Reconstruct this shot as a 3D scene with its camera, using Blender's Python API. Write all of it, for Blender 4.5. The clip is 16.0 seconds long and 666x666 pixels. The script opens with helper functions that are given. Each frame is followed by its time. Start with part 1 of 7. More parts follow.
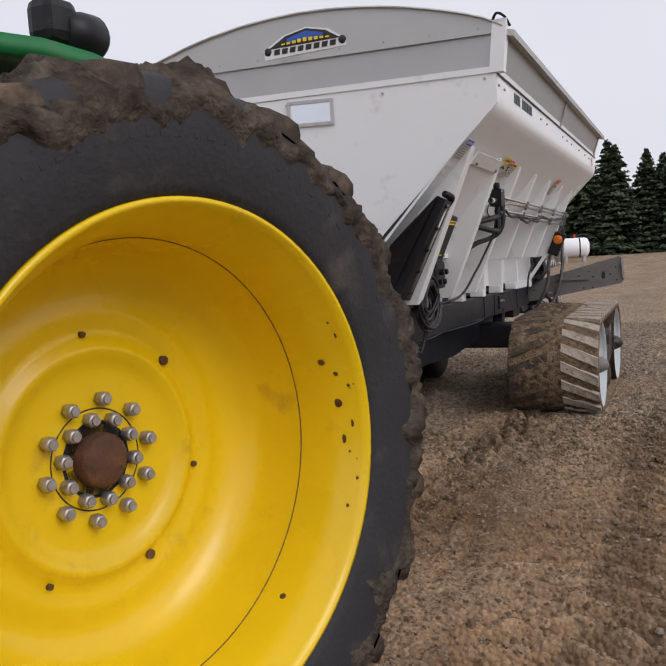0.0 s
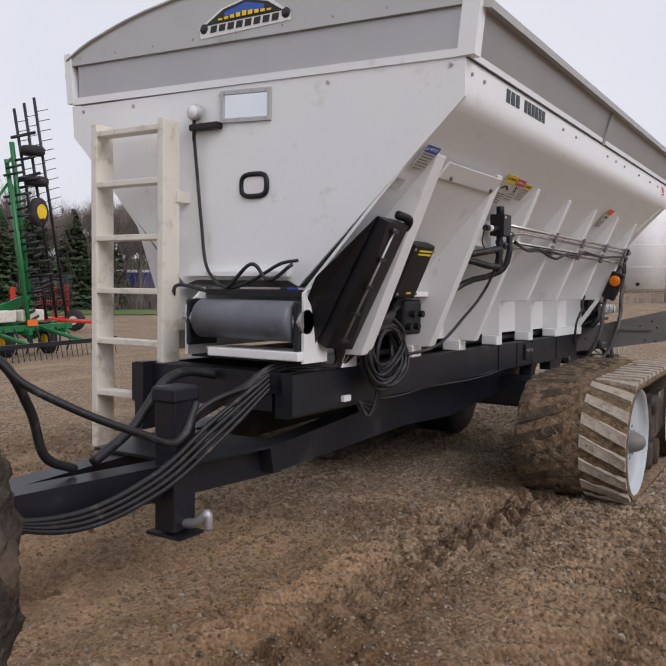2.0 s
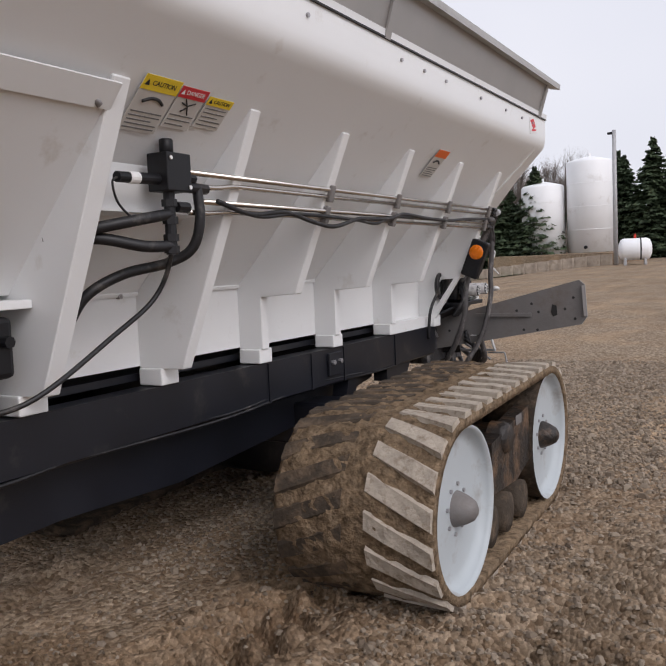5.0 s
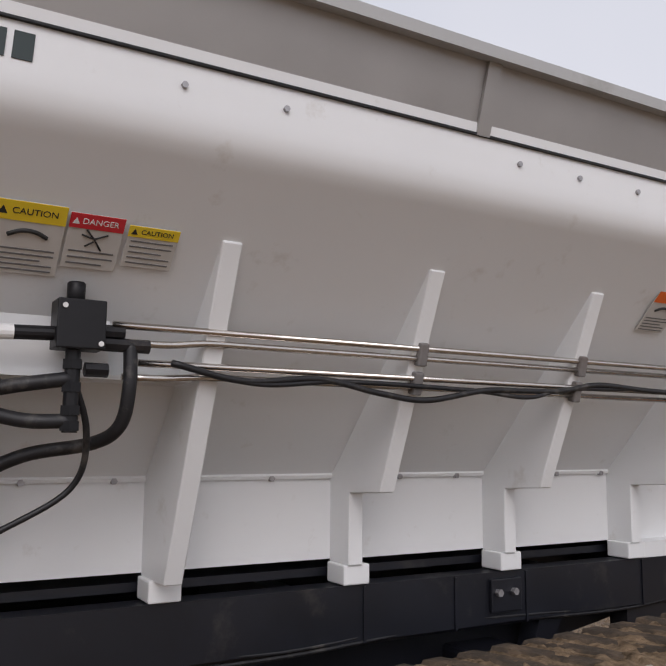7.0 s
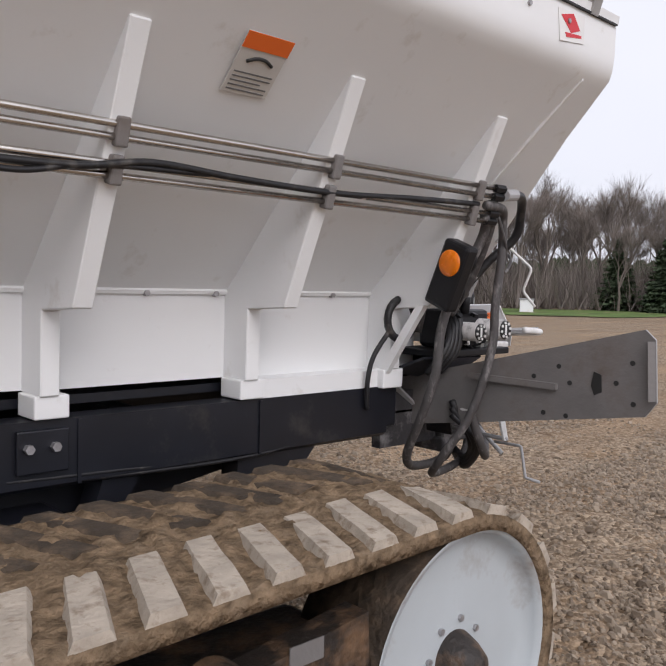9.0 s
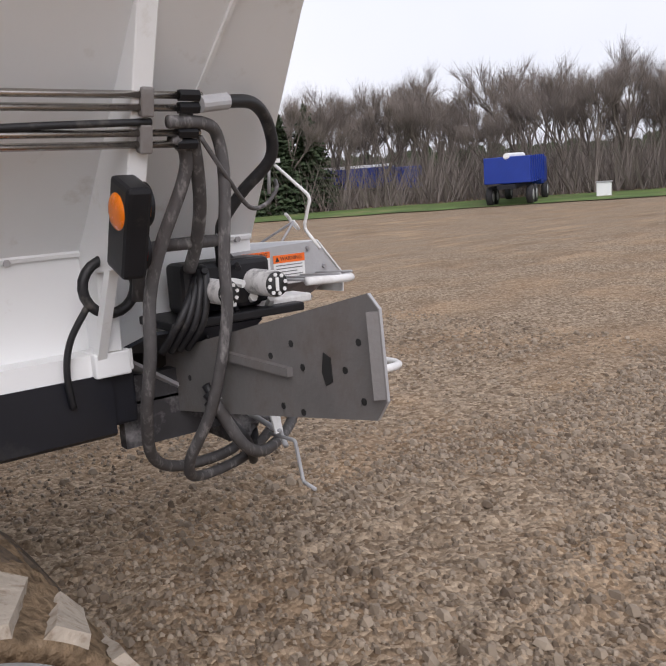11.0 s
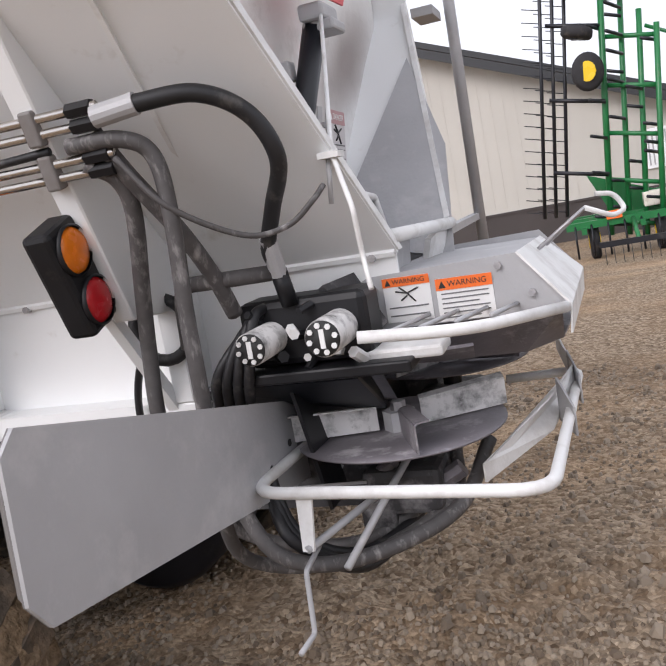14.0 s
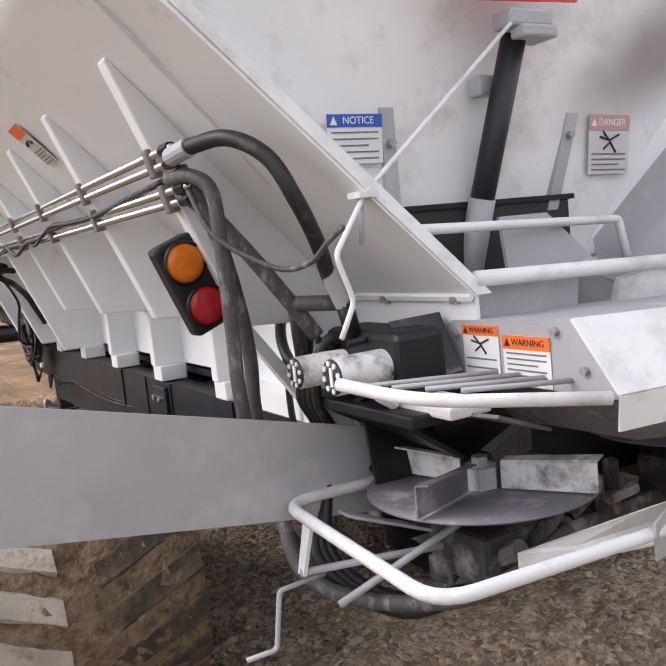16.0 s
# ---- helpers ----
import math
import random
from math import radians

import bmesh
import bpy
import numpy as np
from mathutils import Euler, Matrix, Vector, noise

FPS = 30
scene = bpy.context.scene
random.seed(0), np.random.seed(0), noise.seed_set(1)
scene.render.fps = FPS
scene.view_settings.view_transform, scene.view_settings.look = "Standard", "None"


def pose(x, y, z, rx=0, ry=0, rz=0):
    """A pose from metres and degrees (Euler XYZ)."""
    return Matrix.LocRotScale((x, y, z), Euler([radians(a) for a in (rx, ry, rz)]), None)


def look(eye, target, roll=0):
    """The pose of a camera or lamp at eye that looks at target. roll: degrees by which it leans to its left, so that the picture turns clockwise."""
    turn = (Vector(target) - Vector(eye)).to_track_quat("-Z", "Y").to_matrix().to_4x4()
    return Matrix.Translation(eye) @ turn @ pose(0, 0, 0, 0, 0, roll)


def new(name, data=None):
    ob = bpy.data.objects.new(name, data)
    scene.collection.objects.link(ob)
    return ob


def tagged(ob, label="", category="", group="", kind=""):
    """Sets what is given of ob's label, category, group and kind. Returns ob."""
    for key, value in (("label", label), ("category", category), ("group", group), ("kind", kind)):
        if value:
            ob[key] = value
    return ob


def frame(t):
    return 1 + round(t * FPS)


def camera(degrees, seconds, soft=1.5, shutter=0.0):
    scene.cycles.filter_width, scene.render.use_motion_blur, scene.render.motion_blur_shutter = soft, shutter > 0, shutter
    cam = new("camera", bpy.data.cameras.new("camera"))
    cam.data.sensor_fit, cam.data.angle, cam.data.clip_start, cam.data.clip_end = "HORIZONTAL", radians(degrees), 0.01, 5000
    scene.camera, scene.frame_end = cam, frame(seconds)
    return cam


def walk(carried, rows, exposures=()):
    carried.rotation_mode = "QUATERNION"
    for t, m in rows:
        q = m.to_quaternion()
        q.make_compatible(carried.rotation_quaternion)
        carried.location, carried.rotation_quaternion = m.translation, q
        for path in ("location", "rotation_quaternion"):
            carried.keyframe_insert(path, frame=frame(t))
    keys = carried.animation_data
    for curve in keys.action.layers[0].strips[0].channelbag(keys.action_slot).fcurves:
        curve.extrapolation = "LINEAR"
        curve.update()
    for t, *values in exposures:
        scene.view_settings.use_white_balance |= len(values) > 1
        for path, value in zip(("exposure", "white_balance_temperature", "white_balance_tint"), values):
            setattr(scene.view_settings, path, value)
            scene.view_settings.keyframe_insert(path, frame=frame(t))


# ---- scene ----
cam = camera(45.0, 16.0, soft=1.5)
# the machine stands nose up by a little over a degree; path and machine share its axes
TILT = Matrix.Translation((0, 8, 0)) @ pose(0, 0, 0, -1.3) @ Matrix.Translation((0, -8, 0))
PATH = [
    (0, (-0.081, 1.438, 1.407), (-0.908, 3.251, 1.241), -3.1),
    (0.5, (0.043, 1.82, 1.386), (-0.858, 3.6, 1.236), 0.5),
    (0.8, (0.116, 2.039, 1.386), (-0.92, 3.742, 1.219), -3.2),
    (1, (0.153, 2.22, 1.376), (-0.925, 3.897, 1.223), -3.3),
    (1.5, (0.256, 2.551, 1.437), (-0.867, 4.2, 1.298), -2.4),
    (2, (0.284, 2.937, 1.465), (-0.773, 4.63, 1.353), 0.8),
    (2.5, (0.39, 3.303, 1.473), (-0.586, 5.048, 1.458), 2.6),
    (3, (0.389, 3.767, 1.466), (-0.581, 5.516, 1.437), 0.5),
    (3.5, (0.338, 4.221, 1.468), (-0.584, 5.992, 1.352), -1.5),
    (3.8, (0.364, 4.454, 1.44), (-0.548, 6.229, 1.308), -0.9),
    (4, (0.345, 4.67, 1.442), (-0.604, 6.425, 1.303), -1.1),
    (4.2, (0.369, 4.843, 1.455), (-0.594, 6.587, 1.276), -1.9),
    (6.3, (0.403, 6.674, 1.589), (-0.722, 8.327, 1.531), -3.3),
    (6.5, (0.566, 6.851, 1.472), (-0.827, 8.272, 1.673), -3.1),
    (6.6, (0.603, 6.903, 1.562), (-0.871, 8.242, 1.743), 0.1),
    (7, (0.677, 7.208, 1.565), (-1.041, 8.197, 1.831), 0.5),
    (7.5, (0.65, 7.526, 1.684), (-1.266, 8.014, 1.983), 6.4),
    (8, (0.527, 7.78, 1.732), (-1.412, 8.216, 1.956), 2.3),
    (8.5, (0.479, 8.141, 1.608), (-1.27, 9.107, 1.521), 0.4),
    (9, (0.42, 8.49, 1.488), (-1.027, 9.864, 1.358), 1.7),
    (9.5, (0.368, 8.903, 1.459), (-0.917, 10.421, 1.255), -2.4),
    (9.7, (0.392, 9.09, 1.463), (-0.88, 10.619, 1.251), -3.5),
    (11.8, (0.622, 10.659, 1.687), (-1.266, 11.19, 1.295), -7.0),
    (12, (0.621, 10.819, 1.675), (-1.327, 11.125, 1.338), -7.9),
    (12.4, (0.593, 11.111, 1.695), (-1.388, 11.072, 1.419), -8.2),
    (12.5, (0.543, 11.194, 1.681), (-1.435, 11.06, 1.414), -8.2),
    (13, (0.376, 11.549, 1.643), (-1.571, 11.254, 1.29), -7.1),
    (13.5, (0.183, 11.818, 1.604), (-1.734, 11.342, 1.289), -6.9),
    (14, (0.038, 12.152, 1.589), (-1.825, 11.498, 1.272), -10.0),
    (14.5, (-0.143, 12.432, 1.593), (-1.922, 11.584, 1.249), -9.5),
    (15, (-0.317, 12.702, 1.577), (-1.736, 11.319, 1.305), -7.1),
    (15.5, (-0.502, 12.963, 1.58), (-1.752, 11.417, 1.363), -6.3),
    (16, (-0.761, 13.117, 1.594), (-1.75, 11.393, 1.374), -5.9),
]
# the clip's own exposure drifts up as the sky leaves the picture
walk(cam, [(t, TILT @ look(eye, target, roll)) for t, eye, target, roll in PATH],
     [(0, 0.00, 6400, 17), (1.5, 0.05, 6400, 17), (3, -0.16, 6400, 17), (3.5, -0.05, 6400, 17), (4, 0.09, 6400, 17), (6.5, 0.10, 6400, 17), (7, -0.07, 6400, 17), (7.5, -0.17, 6400, 17), (8, -0.13, 6400, 17), (8.5, 0.20, 6400, 17), (9, 0.25, 6400, 17), (9.5, 0.12, 6400, 17), (12, 0.48, 6400, 17), (14, 0.60, 6400, 17), (16, 0.76, 6400, 17)])

# ---- light: bright overcast ----
world = bpy.data.worlds.new("overcast")
scene.world = world
world.use_nodes = True
wn, wl = world.node_tree.nodes, world.node_tree.links
wn.clear()
sky = wn.new("ShaderNodeTexSky")
sky.sky_type, sky.sun_disc = "NISHITA", False
sky.sun_elevation, sky.sun_rotation = radians(38), radians(112)
sky.air_density, sky.dust_density, sky.ozone_density = 1.0, 4.0, 1.0
grey = wn.new("ShaderNodeHueSaturation")
grey.inputs["Saturation"].default_value = 0.22
cloud = wn.new("ShaderNodeTexNoise")
cloud.inputs["Scale"].default_value, cloud.inputs["Detail"].default_value = 1.6, 4.0
ramp = wn.new("ShaderNodeValToRGB")
ramp.color_ramp.elements[0].position, ramp.color_ramp.elements[0].color = 0.30, (7.6, 8.1, 8.7, 1)
ramp.color_ramp.elements[1].position, ramp.color_ramp.elements[1].color = 0.72, (9.2, 9.5, 9.8, 1)
mixw = wn.new("ShaderNodeMixRGB")
mixw.inputs[0].default_value = 0.8
back = wn.new("ShaderNodeBackground")
back.inputs["Strength"].default_value = 0.1
wout = wn.new("ShaderNodeOutputWorld")
wl.new(sky.outputs[0], grey.inputs["Color"])
wl.new(cloud.outputs["Fac"], ramp.inputs[0])
wl.new(grey.outputs[0], mixw.inputs[1])
wl.new(ramp.outputs[0], mixw.inputs[2])
wl.new(mixw.outputs[0], back.inputs["Color"])
wl.new(back.outputs[0], wout.inputs[0])
sun = new("sun", bpy.data.lights.new("sun", "SUN"))
sun.data.energy, sun.data.angle, sun.data.color = 1.1, radians(32), (1.0, 0.97, 0.93)
sun.matrix_world = look((18.5, -1.5, 15.6), (0, 6, 0))


# ---- materials ----
def material(name, color, rough=0.5, metal=0.0, vary=0.0, scale=6.0, dirt=None, dirt_amount=0.0, dirt_scale=2.5,
             bump=0.0, bump_scale=40.0, spec=0.5, transmission=0.0, emit=None, streak=None):
    m = bpy.data.materials.new(name)
    m.use_nodes = True
    n, l = m.node_tree.nodes, m.node_tree.links
    b = n["Principled BSDF"]
    b.inputs["Roughness"].default_value, b.inputs["Metallic"].default_value = rough, metal
    b.inputs["Specular IOR Level"].default_value = spec
    b.inputs["Transmission Weight"].default_value = transmission
    b.inputs["Base Color"].default_value = (*color, 1)
    geo = n.new("ShaderNodeTexCoord")
    last = None
    if vary:
        t = n.new("ShaderNodeTexNoise")
        t.inputs["Scale"].default_value, t.inputs["Detail"].default_value = scale, 6.0
        l.new(geo.outputs["Object"], t.inputs["Vector"])
        r = n.new("ShaderNodeValToRGB")
        r.color_ramp.elements[0].position, r.color_ramp.elements[1].position = 0.3, 0.7
        r.color_ramp.elements[0].color = (*[c * (1 - vary) for c in color], 1)
        r.color_ramp.elements[1].color = (*[min(1, c * (1 + vary * 0.6)) for c in color], 1)
        l.new(t.outputs["Fac"], r.inputs[0])
        last = r.outputs[0]
        rr = n.new("ShaderNodeMapRange")
        rr.inputs[3].default_value, rr.inputs[4].default_value = max(0.02, rough - 0.08), min(1, rough + 0.1)
        l.new(t.outputs["Fac"], rr.inputs[0])
        l.new(rr.outputs[0], b.inputs["Roughness"])
    if dirt:
        t = n.new("ShaderNodeTexNoise")
        t.inputs["Scale"].default_value, t.inputs["Detail"].default_value, t.inputs["Roughness"].default_value = dirt_scale, 9.0, 0.65
        l.new(geo.outputs["Object"], t.inputs["Vector"])
        if streak:
            mp = n.new("ShaderNodeMapping")
            mp.inputs["Scale"].default_value = streak
            l.new(geo.outputs["Object"], mp.inputs["Vector"])
            l.new(mp.outputs[0], t.inputs["Vector"])
        r = n.new("ShaderNodeMapRange")
        r.inputs[1].default_value, r.inputs[2].default_value = 0.62 - 0.35 * dirt_amount, 0.80 - 0.2 * dirt_amount
        l.new(t.outputs["Fac"], r.inputs[0])
        x = n.new("ShaderNodeMixRGB")
        l.new(r.outputs[0], x.inputs[0])
        if last:
            l.new(last, x.inputs[1])
        else:
            x.inputs[1].default_value = (*color, 1)
        x.inputs[2].default_value = (*dirt, 1)
        last = x.outputs[0]
    if last:
        l.new(last, b.inputs["Base Color"])
    if bump:
        t = n.new("ShaderNodeTexNoise")
        t.inputs["Scale"].default_value, t.inputs["Detail"].default_value = bump_scale, 8.0
        l.new(geo.outputs["Object"], t.inputs["Vector"])
        p = n.new("ShaderNodeBump")
        p.inputs["Strength"].default_value, p.inputs["Distance"].default_value = bump, 0.02
        l.new(t.outputs["Fac"], p.inputs["Height"])
        l.new(p.outputs[0], b.inputs["Normal"])
    return m


M_WHITE = material("white_paint", (0.80, 0.81, 0.81), 0.32, 0, 0.015, 3, (0.62, 0.60, 0.56), 0.02, 7.0)
M_WHITE_DUSTY = material("dusty_white_paint", (0.76, 0.76, 0.75), 0.5, 0, 0.05, 4, (0.50, 0.48, 0.46), 0.42, 6.0, 0.08, 90)
M_LADDER = material("cream_paint", (0.72, 0.68, 0.60), 0.5, 0, 0.05, 5, (0.4, 0.33, 0.25), 0.25, 9)
M_STEEL = material("stainless_sheet", (0.46, 0.45, 0.44), 0.42, 0.75, 0.08, 3, (0.42, 0.40, 0.37), 0.3, 1.5)
M_ALU = material("aluminium_cap", (0.50, 0.50, 0.49), 0.5, 0.35, 0.05, 3, (0.35, 0.34, 0.31), 0.2, 3)
M_GALV = material("dusty_grey_steel", (0.42, 0.42, 0.43), 0.55, 0.2, 0.08, 5, (0.58, 0.57, 0.57), 0.28, 3, 0.1, 60)
M_PIPE = material("stainless_pipe", (0.62, 0.58, 0.54), 0.22, 1.0, 0.05, 20)
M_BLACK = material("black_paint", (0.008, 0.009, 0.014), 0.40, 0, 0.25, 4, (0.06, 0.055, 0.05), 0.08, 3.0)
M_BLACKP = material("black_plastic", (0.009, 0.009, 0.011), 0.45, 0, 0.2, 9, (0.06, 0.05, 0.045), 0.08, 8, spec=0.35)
M_HOSE = material("black_hose", (0.012, 0.012, 0.014), 0.5, 0, 0.2, 30, (0.11, 0.10, 0.09), 0.2, 12)
M_HOSED = material("dusty_hose", (0.075, 0.070, 0.070), 0.6, 0, 0.2, 40, (0.30, 0.285, 0.28), 0.26, 34, streak=(1, 1, 0.35))
M_RUBBER = material("tyre_rubber", (0.022, 0.021, 0.024), 0.74, 0, 0.25, 8, (0.09, 0.075, 0.06), 0.18, 5, 0.25, 60)
M_MUD = material("dried_mud", (0.215, 0.152, 0.096), 0.95, 0, 0.6, 26, (0.27, 0.20, 0.135), 0.34, 16, 1.0, 55, 0.1)
M_TYREMUD = material("dark_clotted_mud", (0.070, 0.056, 0.045), 0.95, 0, 0.55, 20, (0.17, 0.135, 0.105), 0.34, 12, 1.0, 50, 0.1)
M_SOIL = material("turned_soil", (0.21, 0.145, 0.092), 0.97, 0, 0.45, 24, (0.33, 0.24, 0.16), 0.3, 9, 0.9, 60, 0.1)
M_GREASE = material("greasy_muddy_steel", (0.022, 0.017, 0.014), 0.55, 0, 0.4, 9, (0.19, 0.11, 0.06), 0.42, 7, 0.5, 40)
M_DUSTB = material("dusty_black_steel", (0.045, 0.043, 0.046), 0.6, 0, 0.3, 8, (0.36, 0.345, 0.345), 0.3, 7, 0.2, 50)
M_ROLL = material("worn_roller", (0.13, 0.14, 0.165), 0.38, 0, 0.2, 6, (0.05, 0.045, 0.04), 0.2, 5)
M_GALVD = material("mud_splashed_steel", (0.20, 0.19, 0.185), 0.6, 0.1, 0.15, 5, (0.15, 0.125, 0.11), 0.42, 5, 0.15, 50)
M_PATCH = material("worn_black_and_white_paint", (0.62, 0.61, 0.60), 0.5, 0, 0.12, 10, (0.02, 0.02, 0.02), 0.42, 16, 0.1, 60)
M_SPIN = material("worn_spinner_steel", (0.185, 0.17, 0.185), 0.5, 0.3, 0.25, 7, (0.50, 0.48, 0.49), 0.22, 8, 0.1, 60)
M_MUDDY = material("muddy_rubber", (0.070, 0.055, 0.042), 0.9, 0, 0.3, 10, (0.19, 0.135, 0.09), 0.40, 8, 0.6, 40, 0.2)
M_LUG = material("worn_lug", (0.46, 0.40, 0.33), 0.85, 0, 0.2, 14, (0.20, 0.145, 0.095), 0.28, 26, 0.4, 50, 0.2)
M_YELLOW = material("yellow_paint", (0.78, 0.525, 0.002), 0.27, 0, 0.05, 3, (0.42, 0.24, 0.04), 0.04, 4)
M_RUST = material("rusty_brown", (0.10, 0.045, 0.025), 0.8, 0, 0.4, 20, (0.2, 0.09, 0.04), 0.3, 15, 0.4, 60)
M_BOLT = material("zinc_bolt", (0.42, 0.41, 0.42), 0.45, 0.7, 0.2, 60)
M_GREEN = material("green_paint", (0.01, 0.16, 0.045), 0.35, 0, 0.1, 4, (0.15, 0.13, 0.1), 0.1, 4)
M_RED = material("red_paint", (0.60, 0.045, 0.025), 0.45, 0, 0.15, 4, (0.25, 0.15, 0.1), 0.15, 4)
M_BLUE = material("blue_paint", (0.012, 0.04, 0.28), 0.35, 0, 0.1, 2)
M_ORANGE = material("orange_print", (0.85, 0.16, 0.02), 0.5)
M_REDP = material("red_print", (0.62, 0.03, 0.04), 0.5)
M_YELP = material("yellow_print", (0.85, 0.62, 0.03), 0.5)
M_BLUEP = material("blue_print", (0.03, 0.10, 0.45), 0.5)
M_LABEL = material("white_label", (0.78, 0.78, 0.77), 0.5, 0, 0.04, 10)
M_LABELG = material("pale_label", (0.62, 0.60, 0.57), 0.5, 0, 0.06, 10)
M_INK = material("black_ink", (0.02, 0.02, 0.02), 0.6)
M_INKG = material("dark_green_ink", (0.02, 0.035, 0.035), 0.5)
M_AMBER = material("amber_lens", (0.80, 0.19, 0.005), 0.25, 0, 0.15, 30)
M_REDL = material("red_lens", (0.45, 0.01, 0.015), 0.25, 0, 0.15, 30)
M_GLASS = material("window_glass", (0.75, 0.78, 0.80), 0.08, 0.85, 0.05, 2)
M_TANK = material("white_tank", (0.86, 0.87, 0.88), 0.5, 0, 0.03, 1, (0.6, 0.58, 0.55), 0.15, 0.8)
M_WOODW = material("weathered_boards", (0.44, 0.37, 0.30), 0.9, 0, 0.3, 3, (0.30, 0.24, 0.18), 0.3, 4)
M_SIDING = material("pale_siding", (0.52, 0.50, 0.455), 0.6, 0, 0.04, 0.8, (0.5, 0.48, 0.43), 0.15, 0.7)
M_WAINS = material("dark_wainscot", (0.055, 0.045, 0.043), 0.55, 0, 0.15, 1)
M_ROOF = material("dark_roof", (0.03, 0.032, 0.036), 0.5, 0, 0.15, 1)
M_BARK = material("grey_bark", (0.16, 0.135, 0.115), 0.95, 0, 0.3, 3)
M_TWIG = material("bare_twigs", (0.22, 0.187, 0.165), 0.95, 0, 0.25, 0.6)
M_NEEDLE = material("spruce_needles", (0.050, 0.078, 0.036), 0.8, 0, 0.5, 0.9, (0.08, 0.10, 0.04), 0.3, 2)
M_WHEEL = material("pale_wheel_paint", (0.47, 0.51, 0.53), 0.5, 0, 0.06, 4, (0.26, 0.22, 0.19), 0.26, 4)
M_GRASS = material("grass", (0.10, 0.16, 0.035), 0.9, 0, 0.35, 0.6, (0.25, 0.22, 0.1), 0.3, 0.5)


def ground_material():
    m = bpy.data.materials.new("gravel_yard")
    m.use_nodes = True
    n, l = m.node_tree.nodes, m.node_tree.links
    b = n["Principled BSDF"]
    b.inputs["Roughness"].default_value, b.inputs["Specular IOR Level"].default_value = 0.95, 0.15
    g = n.new("ShaderNodeNewGeometry")

    def noise_tex(scale, detail=6.0, rough=0.55, vec=None):
        t = n.new("ShaderNodeTexNoise")
        t.inputs["Scale"].default_value, t.inputs["Detail"].default_value, t.inputs["Roughness"].default_value = scale, detail, rough
        l.new(vec or g.outputs["Position"], t.inputs["Vector"])
        return t.outputs["Fac"]

    def ramp2(fac, p0, p1, c0, c1):
        r = n.new("ShaderNodeValToRGB")
        e = r.color_ramp.elements
        e[0].position, e[1].position, e[0].color, e[1].color = p0, p1, (*c0, 1), (*c1, 1)
        l.new(fac, r.inputs[0])
        return r.outputs[0]

    def mixc(fac, a, c, kind="MIX"):
        x = n.new("ShaderNodeMixRGB")
        x.blend_type = kind
        if hasattr(fac, "links"):
            l.new(fac, x.inputs[0])
        else:
            x.inputs[0].default_value = fac
        l.new(a, x.inputs[1])
        l.new(c, x.inputs[2])
        return x.outputs[0]
    soil = ramp2(noise_tex(0.55, 8, 0.6), 0.36, 0.62, (0.21, 0.138, 0.084), (0.50, 0.365, 0.24))
    mp = n.new("ShaderNodeMapping")
    mp.inputs["Rotation"].default_value = (0, 0, radians(12))
    mp.inputs["Scale"].default_value = (1.7, 0.22, 1)
    l.new(g.outputs["Position"], mp.inputs["Vector"])
    ruts = ramp2(noise_tex(1.0, 5, 0.5, mp.outputs[0]), 0.40, 0.62, (0.60, 0.56, 0.52), (1.28, 1.24, 1.18))
    soil = mixc(1.0, soil, ruts, "MULTIPLY")
    # bare earth where machines turn, clean gravel further back in the yard
    sep = n.new("ShaderNodeSeparateXYZ")
    l.new(g.outputs["Position"], sep.inputs[0])
    wob = n.new("ShaderNodeMath")
    wob.operation, wob.inputs[1].default_value = "MULTIPLY_ADD", 7.0
    l.new(noise_tex(0.35, 4, 0.6), wob.inputs[0])
    l.new(sep.outputs["Y"], wob.inputs[2])
    zone = n.new("ShaderNodeMapRange")
    zone.interpolation_type = "SMOOTHSTEP"
    zone.inputs[1].default_value, zone.inputs[2].default_value = 8.5, 13.5
    l.new(wob.outputs[0], zone.inputs[0])
    v = n.new("ShaderNodeTexVoronoi")
    v.inputs["Scale"].default_value, v.inputs["Randomness"].default_value = 38.0, 1.0
    l.new(g.outputs["Position"], v.inputs["Vector"])
    stone_col = ramp2(v.outputs["Color"], 0.15, 0.9, (0.17, 0.122, 0.082), (0.47, 0.385, 0.29))
    patch = ramp2(noise_tex(0.8, 5, 0.6), 0.40, 0.62, (0.02, 0.02, 0.02), (0.55, 0.55, 0.55))
    pm = n.new("ShaderNodeMath")
    pm.operation, pm.use_clamp = "MULTIPLY_ADD", True
    l.new(zone.outputs[0], pm.inputs[0])
    pm.inputs[1].default_value = 0.55
    l.new(patch, pm.inputs[2])
    base = mixc(pm.outputs[0], soil, stone_col)
    tone = ramp2(zone.outputs[0], 0.0, 1.0, (0.90, 0.84, 0.79), (0.98, 0.96, 0.94))
    base = mixc(1.0, base, tone, "MULTIPLY")
    v2 = n.new("ShaderNodeTexVoronoi")
    v2.inputs["Scale"].default_value = 75.0
    l.new(g.outputs["Position"], v2.inputs["Vector"])
    fine = ramp2(v2.outputs["Color"], 0.1, 0.95, (0.62, 0.60, 0.58), (1.2, 1.18, 1.15))
    base = mixc(0.8, base, fine, "MULTIPLY")
    l.new(base, b.inputs["Base Color"])
    bp = n.new("ShaderNodeBump")
    bp.inputs["Strength"].default_value, bp.inputs["Distance"].default_value = 0.8, 0.02
    bp.invert = True
    l.new(v.outputs["Distance"], bp.inputs["Height"])
    bp2 = n.new("ShaderNodeBump")
    bp2.inputs["Strength"].default_value, bp2.inputs["Distance"].default_value = 0.5, 0.03
